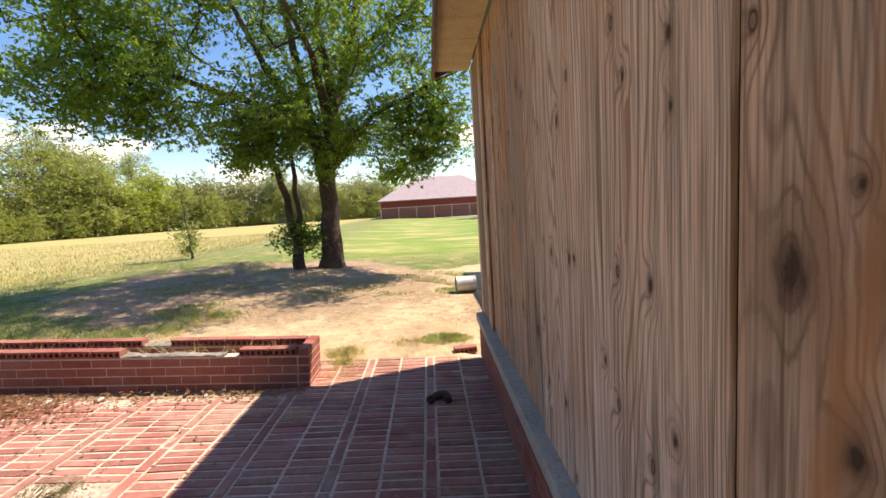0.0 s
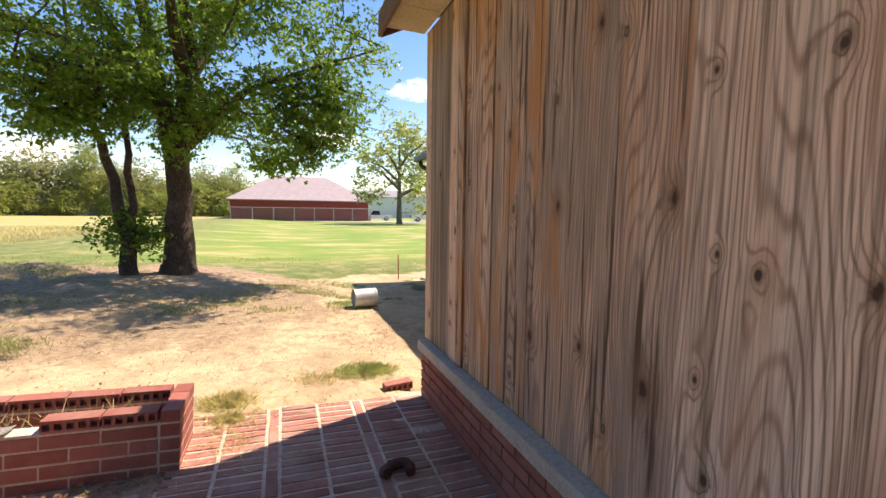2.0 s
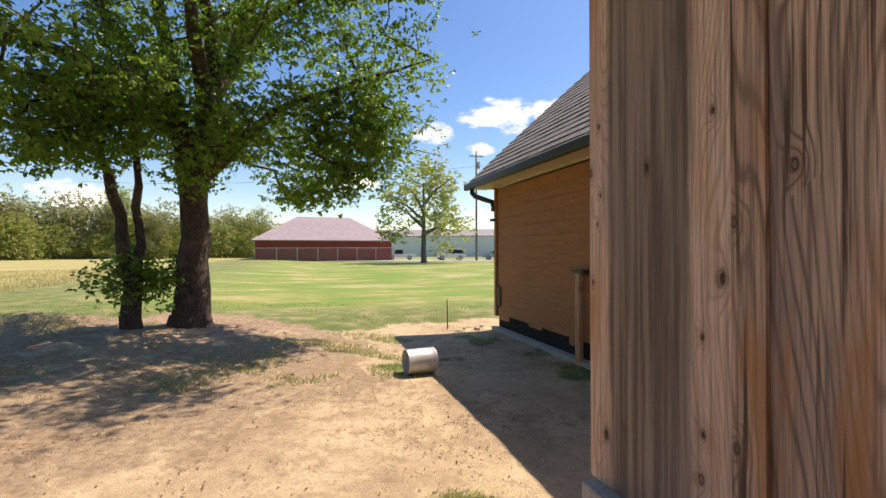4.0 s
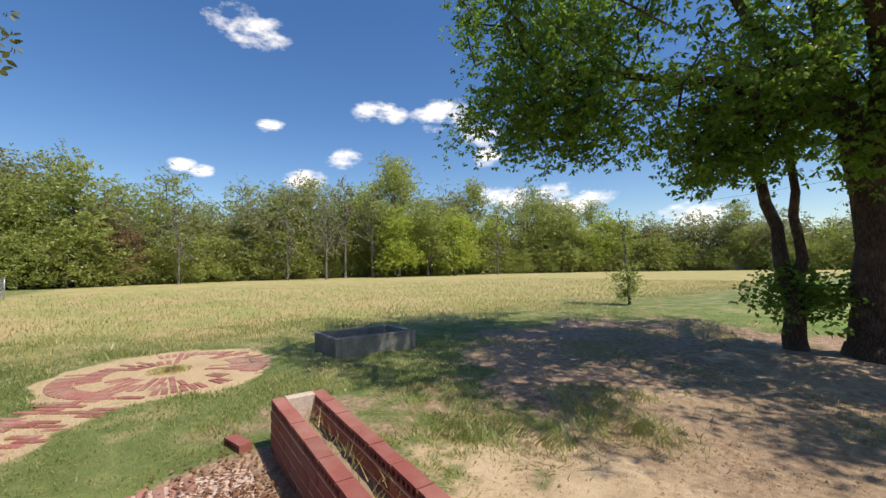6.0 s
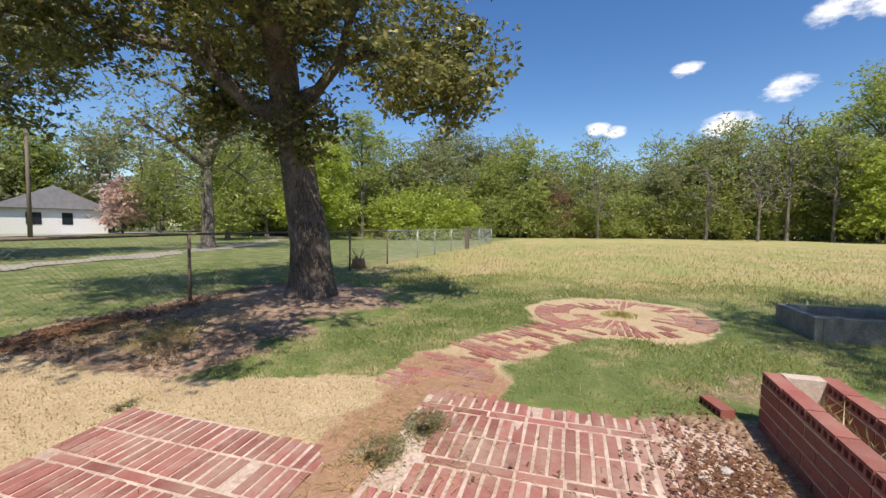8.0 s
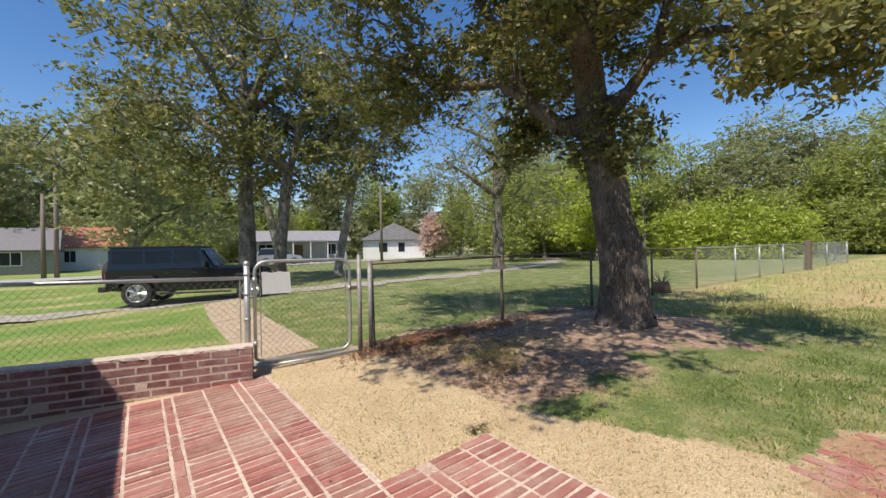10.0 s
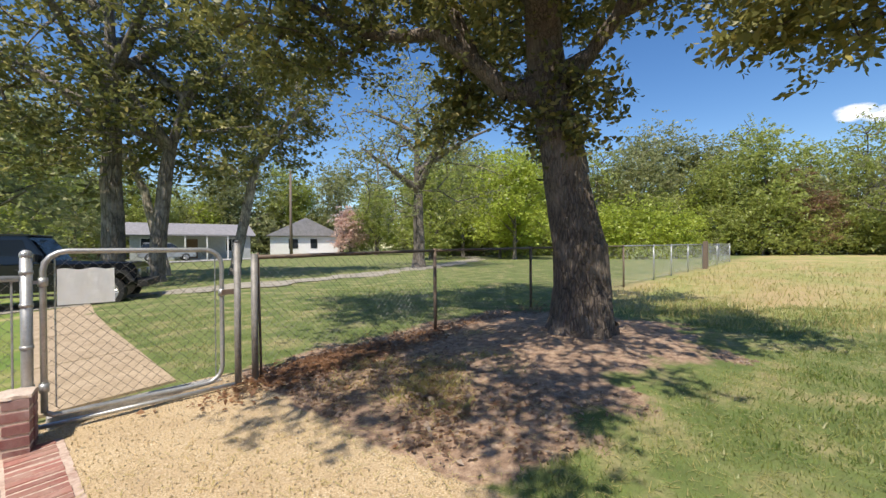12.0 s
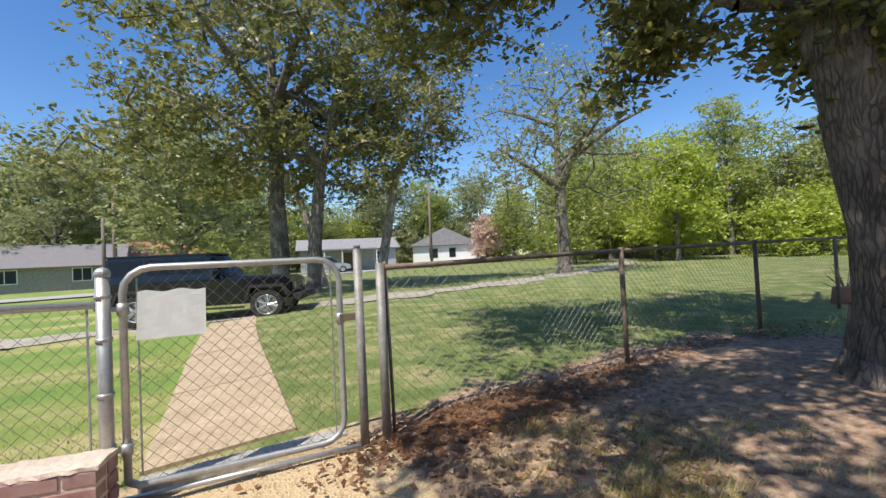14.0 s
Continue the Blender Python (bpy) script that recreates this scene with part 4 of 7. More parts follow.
def crown_points(center, radii, n, seed, hollow=0.35, low=-1.0, cuts=(), gap=0.0, grain=1.6):
    """Cluster places in a lumpy egg."""
    r = np.random.default_rng(seed)
    out = []
    while len(out) < n:
        d = r.normal(0, 1, 3)
        d /= np.linalg.norm(d)
        lump = 0.80 + 0.22 * math.sin(d[0] * 5 + seed) * math.cos(d[1] * 4 + 2 * seed) + 0.10 * math.sin(9 * d[2] + 3 * d[0])
        s = (hollow + (1 - hollow) * r.random() ** 0.6) * lump
        if d[2] * s < low:
            continue
        p = np.array(center) + d * s * np.array(radii)
        v = math.sin(p[0] * grain + seed + math.sin(p[1] * grain * 0.8)) + math.sin(p[1] * grain * 1.1 + 2 * seed + math.sin(p[2] * grain)) + math.sin(p[2] * grain * 1.4 + seed + math.sin(p[0] * grain * 0.9))
        if gap and v < -1.0 + gap:
            continue
        if all(np.linalg.norm(p - np.array(c)) > q for c, q in cuts):
            out.append(p)
    return out


def plant_tree(name, at, built, bark, leaf, label, category="tree", leaf_name="crown"):
    vs, fs, tv, tf, pts = built
    ob = thing(name, at, label, category)
    me = mesh_of("trunk", vs, fs, bark, smooth=True)
    mesh_part("trunk", me, ob)
    if tv:
        tagged(mesh_part("twigwork", mesh_of("twigwork", tv, tf, bark, smooth=True), ob), "", kind="stuff")
    if len(pts):
        mesh_part(leaf_name, quads(leaf_name, pts, leaf, 6), ob)
    return ob


# the oak by the fence
oak_limbs = [
    [((0, 0, -0.15), 0.48), ((0.0, 0.03, 0.12), 0.385), ((-0.01, 0.03, 0.5), 0.325), ((0.04, -0.06, 1.5), 0.27), ((0.10, -0.18, 2.4), 0.24), ((0.13, -0.30, 3.0), 0.235), ((0.15, -0.4, 4.2), 0.19), ((0.1, -0.3, 5.6), 0.15), ((0.1, 0.1, 7.4), 0.07)],
    [((0.12, -0.3, 2.8), 0.148), ((0.38, -0.70, 3.0), 0.111), ((0.60, -1.10, 3.45), 0.104), ((0.85, -1.5, 3.85), 0.0888), ((1.3, -2.3, 3.95), 0.074), ((1.8, -3.3, 4.6), 0.0518), ((2.3, -4.3, 5.0), 0.0222)],
    [((0.62, -1.15, 3.5), 0.0814), ((0.9, -1.5, 4.7), 0.0666), ((1.6, -2.0, 6.0), 0.0444)],
    [((0.12, -0.2, 2.9), 0.118), ((-0.05, 0.12, 3.35), 0.0888), ((-0.2, 0.42, 3.8), 0.0814), ((-0.35, 0.85, 3.95), 0.0666), ((-0.6, 1.5, 3.85), 0.0444), ((-0.7, 2.3, 3.9), 0.0222)],
    [((-0.2, 0.42, 3.8), 0.0666), ((0.0, 1.0, 4.9), 0.0518), ((0.2, 1.8, 6.0), 0.0296)],
    [((0.15, -0.35, 3.7), 0.111), ((1.2, 0.1, 4.6), 0.0814), ((2.6, 0.5, 5.0), 0.0444), ((3.7, 0.7, 4.9), 0.0222)],
    [((0.15, -0.4, 4.2), 0.0888), ((1.4, -1.6, 5.4), 0.0592), ((2.6, -2.8, 6.0), 0.037), ((3.4, -3.6, 6.3), 0.0185)],
    [((0.15, -0.4, 4.0), 0.104), ((-1.6, -0.9, 5.2), 0.0666), ((-3.2, -1.3, 5.9), 0.037)],
    [((0.15, -0.4, 4.4), 0.0962), ((-1.3, 1.0, 5.6), 0.0592), ((-2.0, 2.0, 6.0), 0.0296)],
]
oc = crown_points((0.7, -1.2, 5.7), (5.0, 4.3, 3.1), 900, 3, 0.25, -0.80, gap=0.45)
oc += crown_points((-0.4, 2.0, 4.1), (1.2, 1.0, 0.7), 46, 6, 0.2) + crown_points((1.6, -3.8, 4.1), (1.7, 1.7, 1.0), 60, 16, 0.2, gap=0.4)
oc += crown_points((3.7, 0.6, 4.75), (1.6, 1.6, 0.8), 56, 26, 0.2, gap=0.4)
oc += crown_points((4.7, 1.0, 5.3), (2.2, 2.2, 1.2), 52, 36, 0.5, gap=0.9)
oc += crown_points((0.05, -0.2, 2.75), (0.62, 0.72, 0.7), 44, 5, 0.7)
oc += crown_points((0.2, -0.2, 4.2), (2.4, 2.2, 1.0), 90, 76, 0.5)
oc += crown_points((1.0, 2.0, 3.1), (0.7, 0.7, 0.5), 16, 86, 0.2)
oc += crown_points((0.0, 2.3, 3.1), (1.3, 1.1, 0.65), 56, 46, 0.2, gap=0.3)
oc += crown_points((0.1, -1.75, 2.95), (0.7, 0.8, 0.7), 40, 56, 0.2, gap=0.3)
oc += crown_points((5.4, 0.6, 5.6), (1.5, 1.6, 0.8), 26, 66, 0.3, gap=1.2)
oak = plant_tree("oak_tree", (OAK[0], OAK[1], gz(OAK[0])), tree_mesh(oak_limbs, oc, 11, 0.35, None, 0.092, 56, 0.16, 0.15), M["bark_oak"], M["leaf_oak"],
                 "broad rough-barked oak with dark autumn-tinged leaves by the fence")

elm_limbs = [
    [((0, 0, -0.15), 0.42), ((0, 0, 0.2), 0.30), ((0.02, 0, 1.2), 0.235), ((0.05, 0, 2.2), 0.21), ((0.25, 0, 3.6), 0.17), ((0.75, 0.1, 5.2), 0.13), ((1.15, 0.1, 6.6), 0.10), ((1.4, 0.2, 8.6), 0.06), ((1.7, 0.1, 10.2), 0.03)],
    [((0.05, 0, 2.2), 0.17), ((-0.1, -0.2, 3.4), 0.13), ((-0.3, -0.4, 5.0), 0.10), ((-0.6, -0.6, 7.0), 0.07), ((-0.7, -0.6, 8.8), 0.04)],
    [((-0.1, -0.2, 3.4), 0.10), ((-1.0, -0.7, 5.0), 0.08), ((-1.7, -0.9, 6.8), 0.05), ((-2.2, -1.0, 8.4), 0.03)],
    [((0.75, 0.0, 5.0), 0.09), ((1.7, -0.6, 5.7), 0.06), ((2.8, -0.9, 6.2), 0.04), ((3.8, -1.2, 6.3), 0.02)],
    [((0.5, 0.0, 4.4), 0.09), ((0.4, -0.9, 6.2), 0.06), ((0.5, -1.4, 8.2), 0.04)],
    [((0.2, 0, 3.2), 0.11), ((-1.4, -1.0, 4.2), 0.08), ((-2.8, -2.0, 4.7), 0.05), ((-4.0, -2.8, 4.8), 0.025)],
    [((0.1, 0, 2.8), 0.09), ((1.4, -0.8, 3.7), 0.06), ((2.8, -1.1, 4.3), 0.035), ((4.0, -1.4, 4.7), 0.02)],
    [((0.2, 0, 3.4), 0.10), ((0.4, -1.8, 4.8), 0.07), ((0.3, -3.4, 5.4), 0.04)],
    [((0.5, 0, 4.6), 0.10), ((0.6, 2.0, 6.0), 0.06), ((0.4, 3.4, 6.6), 0.04)],
]
ec = crown_points((-0.5, -0.8, 6.1), (5.0, 4.5, 4.5), 720, 8, 0.3, -0.66, gap=0.5, grain=1.4) + crown_points((-3.6, -2.6, 4.4), (2.3, 2.0, 1.3), 84, 18, 0.2, gap=0.3) + crown_points((3.2, -1.2, 4.5), (1.7, 1.5, 1.5), 36, 19, 0.2) + crown_points((0.9, -0.2, 3.3), (2.6, 1.6, 0.9), 84, 28, 0.2) + crown_points((2.6, -0.9, 3.7), (1.5, 1.0, 0.8), 50, 31, 0.2) + crown_points((2.3, -1.0, 5.2), (2.2, 1.6, 1.6), 50, 29, 0.2)
ec += crown_points((-1.4, -3.7, 7.2), (1.8, 1.5, 1.1), 60, 44, 0.2)
ec += crown_points((-2.9, -2.9, 5.6), (2.3, 2.2, 1.6), 110, 45, 0.2, gap=0.3)
ec += crown_points((-3.3, -2.2, 3.9), (2.4, 2.0, 1.0), 90, 47, 0.2) + crown_points((1.8, -3.3, 6.6), (1.8, 1.2, 1.2), 50, 50, 0.2) + crown_points((3.9, -2.2, 6.3), (1.3, 1.0, 0.9), 26, 52, 0.2)
ec += crown_points((2.9, -0.8, 3.1), (1.5, 1.1, 0.8), 56, 48, 0.2)
ec += crown_points((1.2, -0.6, 2.75), (1.6, 1.2, 0.75), 44, 41, 0.2, gap=0.5) + crown_points((-1.9, -1.0, 3.1), (1.9, 1.3, 0.8), 44, 42, 0.2, gap=0.5) + crown_points((-0.7, -1.6, 3.1), (1.7, 1.2, 0.8), 44, 43, 0.2, gap=0.5)
ec += [np.array((3.0 + 0.35 * k, -1.6 - 0.12 * k, 6.3 - 0.32 * k)) for k in range(3)] + [np.array((-4.4 - 0.3 * k, -3.0, 4.3 - 0.1 * k)) for k in range(5)]
elm = plant_tree("shade_tree", (ELM[0], ELM[1], gz(ELM[0]) - 0.02), tree_mesh(elm_limbs, ec, 21, 0.3, None, 0.074, 96, 0.2, 0.75, twig=0.007), M["bark_elm"], M["leaf_elm"],
                 "spreading green shade tree with reddish-brown trunk on bare shaded soil")
stem_limbs = [
    [((0, 0, -0.1), 0.17), ((0, 0, 0.6), 0.12), ((-0.16, 0, 1.6), 0.095), ((-0.34, 0, 2.6), 0.075), ((-0.55, -0.1, 3.8), 0.05), ((-0.7, -0.2, 5.0), 0.03)],
    [((0, 0, 0.35), 0.10), ((0.12, -0.02, 1.4), 0.075), ((0.08, 0, 2.4), 0.06), ((-0.05, 0.1, 3.8), 0.04)],
]
sc = crown_points((-0.4, 0, 4.0), (1.1, 1.0, 1.4), 60, 12, 0.2) + crown_points((0.05, 0.05, 0.9), (0.85, 0.7, 0.5), 46, 13, 0.3)
plant_tree("twin_stem_tree", (-3.45, 10.75, gz(-3.45)), tree_mesh(stem_limbs, sc, 5, 0.15, None, 0.08, 56, 0.17, 0.3, step=0.3), M["bark_elm"], M["leaf_elm"],
           "slender twin-stemmed tree with leafy shoots beside the shade tree")
sap_limbs = [[((0, 0, -0.1), 0.05), ((0.03, 0, 0.9), 0.04), ((-0.08, 0, 2.0), 0.03), ((-0.12, 0, 3.0), 0.015)]]
sc = crown_points((0, 0, 0.75), (0.55, 0.55, 0.75), 40, 14, 0.2) + crown_points((-0.08, 0, 2.2), (0.5, 0.5, 0.9), 26, 15, 0.2)
plant_tree("sapling", (-8.6, 14.9, gz(-8.6)), tree_mesh(sap_limbs, sc, 6, 0.05, None, 0.075, 34, 0.14, 0.2, step=0.25), M["bark_grey"], M["leaf_mid"],
           "thin young tree with sparse leaves at the shade's edge")


def generic(seed, h, rad, n, leaf, per, trunk_r, clear=0.25, spread=0.4, lean=(0, 0), twig=0.012):
    r = random.Random(seed)
    top = h * 0.78
    limbs = [[((0, 0, -0.2), trunk_r * 1.4), ((0, 0, 0.3), trunk_r), ((lean[0] * 0.3, lean[1] * 0.3, h * clear), trunk_r * 0.8), ((lean[0], lean[1], top), trunk_r * 0.25)]]
    for k in range(6):
        a = 6.28 * k / 6 + r.uniform(-0.4, 0.4)
        z = h * (clear + 0.05 + 0.07 * k * (0.5 + 0.5 * (1 - clear)))
        e = rad * r.uniform(0.55, 0.85)
        limbs.append([((lean[0] * 0.4, lean[1] * 0.4, z), trunk_r * 0.5), ((e * 0.5 * math.cos(a), e * 0.5 * math.sin(a), z + h * 0.13), trunk_r * 0.33), ((e * math.cos(a), e * math.sin(a), z + h * 0.20), trunk_r * 0.15)])
    c = []
    base = h * clear * 0.85
    lobes = 9
    for k in range(lobes):
        a = 2.4 * k + r.uniform(-0.5, 0.5)
        f = (k + 0.5) / lobes
        reach = rad * (0.62 - 0.5 * max(0, f - 0.35)) * (1 if k < lobes - 1 else 0.2)
        q = rad * r.uniform(0.38, 0.62)
        zc = base + (h - base) * (0.10 + 0.80 * f)
        c += crown_points((lean[0] * f + reach * math.cos(a), lean[1] * f + reach * math.sin(a), zc), (q, q, q * r.uniform(0.7, 1.15)), max(3, n // lobes), seed * 10 + k, 0.45)
    return tree_mesh(limbs, c, seed, trunk_r, None, leaf, per, spread, 0.2, step=0.9, twig=twig)


# trees across the lawn
plant_tree("front_oak", (-5.4, -17.5, gz(-5.4)), generic(31, 14.0, 6.8, 420, 0.19, 56, 0.35, 0.32, 0.36), M["bark_grey"], M["leaf_oak"], "tall grey-trunked oak behind the parked vehicle")
plant_tree("leaning_oak", (-6.4, -16.4, gz(-6.4)), generic(32, 9.5, 3.9, 170, 0.18, 52, 0.26, 0.4, 0.38, (-1.0, 0.5)), M["bark_grey"], M["leaf_oak"], "dark-trunked oak close behind the tall oak")
plant_tree("leaning_oak", (-7.6, -20.2, gz(-7.6)), generic(33, 9, 3.2, 90, 0.22, 34, 0.2, 0.4, 0.45, (2.0, -1.5)), M["bark_pale"], M["leaf_oak"], "slanting grey-trunked oak on the far lawn")
plant_tree("slender_oak", (-9.6, -17.9, gz(-9.6)), generic(34, 9.5, 3.4, 170, 0.17, 48, 0.21, 0.5, 0.36, (-2.0, 2.4)), M["bark_pale"], M["leaf_oak"], "slender leaning oak with pale grey trunk on the lawn")
plant_tree("dying_oak", (-18.2, -15.5, gz(-18.2)), generic(35, 10.5, 4.9, 330, 0.17, 26, 0.32, 0.30, 0.45), M["bark_grey"], M["leaf_dull"], "half-bare oak with twisted grey limbs by the driveway")
plant_tree("lot_tree", (12.9, 51.1, gz(12.9)), generic(36, 12.5, 6.0, 190, 0.42, 26, 0.35, 0.2, 0.7), M["bark_grey"], M["leaf_mid"], "rounded tree beside the parking lot")

# the wood round the field
kinds = {
    "bright": (generic(41, 10, 3.6, 130, 0.27, 90, 0.2, 0.06, 0.75), "leaf_bright", "bright green bushy tree at the field's edge"),
    "mid": (generic(42, 10.5, 3.9, 130, 0.27, 90, 0.22, 0.08, 0.75), "leaf_mid", "leafy green tree at the field's edge"),
    "dull": (generic(43, 12, 4.4, 140, 0.28, 84, 0.25, 0.1, 0.8), "leaf_dull", "grey-green tree at the field's edge"),
    "tall": (generic(44, 15.5, 3.6, 130, 0.27, 64, 0.2, 0.25, 0.7), "leaf_mid", "tall airy tree above the field's edge"),
    "red": (generic(45, 9.5, 3.6, 120, 0.26, 60, 0.25, 0.2, 0.7), "leaf_red", "rusty brown-leaved tree at the field's edge"),
    "bare": (generic(46, 12.5, 2.3, 150, 0.25, 4, 0.16, 0.22, 0.5, twig=0.03), "leaf_dull", "bare dead tree at the field's edge"),
    "bush": (generic(47, 4.2, 2.9, 100, 0.22, 90, 0.08, 0.0, 0.6), "leaf_bright", "low bright green bush"),
    "under": (generic(48, 5.6, 3.0, 90, 0.22, 70, 0.08, 0.0, 0.7), "leaf_mid", "tangled green undergrowth along the field's edge"),
    "airy": (generic(51, 12.5, 3.0, 130, 0.24, 34, 0.16, 0.15, 0.6, twig=0.026), "leaf_mid", "thin airy tree with pale branches at the field's edge"),
    "thicket": (generic(50, 6.0, 3.3, 100, 0.24, 60, 0.08, 0.0, 0.75), "leaf_dull", "tangled grey-green thicket along the field's edge"),
}
protos = {}


def far_tree(kind, x, y, scale, turn, name="wood_tree"):
    if kind not in protos:
        built, leaf, label = kinds[kind]
        protos[kind] = plant_tree(name if kind not in ("bush", "under", "thicket") else "bush", (0, 0, 0), built, M["bark_grey"], M[leaf], label, "bush" if kind in ("bush", "under", "thicket") else "tree")
        ob = protos[kind]
        ob.matrix_basis = pose(x, y, gz(x), 0, 0, turn) @ Matrix.Diagonal((scale, scale, scale, 1))
        return ob
    ob = copy_thing(protos[kind], pose(x, y, gz(x), 0, 0, turn))
    ob.scale = (scale, scale, scale)
    return ob


LINE = [(-38, -30), (-43, -20), (-48, -9), (-52, 3), (-57, 15), (-58, 28), (-55, 40), (-50, 52), (-44, 64), (-32, 74), (-16, 80), (-4, 84)]
random.seed(12)
order = ["airy", "bright", "airy", "bright", "mid", "red", "airy", "dull", "mid", "airy", "tall", "bright", "airy", "bright", "airy", "mid", "bright", "red", "dull", "airy", "dull", "airy", "mid", "dull"]
total = sum(math.dist(a, b) for a, b in zip(LINE, LINE[1:]))
s, i = 0.0, 0
while s < total:
    q = s
    for a, b in zip(LINE, LINE[1:]):
        d = math.dist(a, b)
        if q <= d:
            break
        q -= d
    f = q / d
    x, y = a[0] + (b[0] - a[0]) * f, a[1] + (b[1] - a[1]) * f
    out = Vector((x + 5, y - 25)).normalized()
    far_end = s > total * 0.72
    low = 0.66 if far_end else 1.15 if 0.42 < s / total < 0.62 else 1.0
    if i % 2 == 0:
        k = order[int(s / total * len(order)) % len(order)] if random.random() < 0.72 else random.choice(["mid", "bright", "dull", "tall"])
        far_tree(k, x + out.x * 2 + random.uniform(-1.5, 1.5), y + out.y * 2 + random.uniform(-1.5, 1.5), random.uniform(0.68, 1.15) * low, random.uniform(0, 360))
    if i % 2 == 1:
        far_tree(random.choice(["dull", "mid", "airy", "tall", "airy", "bright"]), x + out.x * 7 + random.uniform(-1.5, 1.5), y + out.y * 7, random.uniform(0.85, 1.25) * low, random.uniform(0, 360))
    far_tree("under", x + random.uniform(-1.2, 1.2), y + random.uniform(-1.2, 1.2), random.uniform(0.5, 1.1), random.uniform(0, 360))
    far_tree("thicket" if i % 3 else "bush", x + out.x * 4, y + out.y * 4, random.uniform(0.9, 1.45), random.uniform(0, 360))
    s += 2.1
    i += 1
for x, y, sc in ((-37, -10.5, 1.0), (-38.5, -7.6, 0.85), (-36, -13, 0.9)):
    far_tree("bush", x, y, sc, random.uniform(0, 360))
for k, x, y, sc in (("bright", -50, 30, 0.9), ("mid", -50, 34.5, 1.0), ("bright", -49, 38.5, 0.95), ("bare", -54, 24, 1.15), ("bare", -52, 27, 1.0), ("bare", -50, 20, 0.85), ("bare", -52, 16, 0.9), ("bare", -47, 45, 0.8), ("red", -51.5, 0.5, 0.6), ("bare", -49, 5, 0.7), ("tall", -53, 31, 1.1), ("tall", -41, -19, 0.9), ("bright", -31, -17.5, 0.85), ("bright", -34, -21, 0.9), ("mid", -28, -24, 0.85), ("mid", -36, -27, 0.9)):
    far_tree(k, x, y, sc, random.uniform(0, 360))
# trees behind the street
for k in range(30):
    x = -62 + k * 4.6 + random.uniform(-1.5, 1.5)
    y = -68 + max(0, -x - 20) * 0.45 + random.uniform(-4, 4)
    far_tree(random.choice(["mid", "dull", "mid", "bright", "dull"]), x, y - (14 if x > -12 else 0), random.uniform(0.95, 1.4) * (1.55 if x > -12 else 1.0), random.uniform(0, 360))
    far_tree("thicket", x + 2.3, y - 3, random.uniform(1.0, 1.3), random.uniform(0, 360))
    far_tree("under", x, y - 5, random.uniform(0.9, 1.3), random.uniform(0, 360))
for k, x, y, sc in (("bright", 9.5, -63, 0.62), ("dull", 16, -66, 0.8), ("bright", -3.5, -62, 0.62), ("mid", -5, -43, 0.95), ("dull", -1.5, -30, 1.0), ("mid", -17, -64, 0.9), ("bright", -24, -64, 0.85), ("dull", -9, -60, 0.9), ("dull", 12, -62, 1.3), ("mid", -38, -44, 0.9), ("mid", -46, -40, 0.9)):
    far_tree(k, x, y, sc, random.uniform(0, 360))
bt = generic(49, 6.5, 2.4, 80, 0.35, 45, 0.12, 0.2, 0.5)
plant_tree("blossom_tree", (-35.5, -46.5, 0.2), bt, M["bark_grey"], M["leaf_pink"], "small tree with pinkish foliage before the white house")


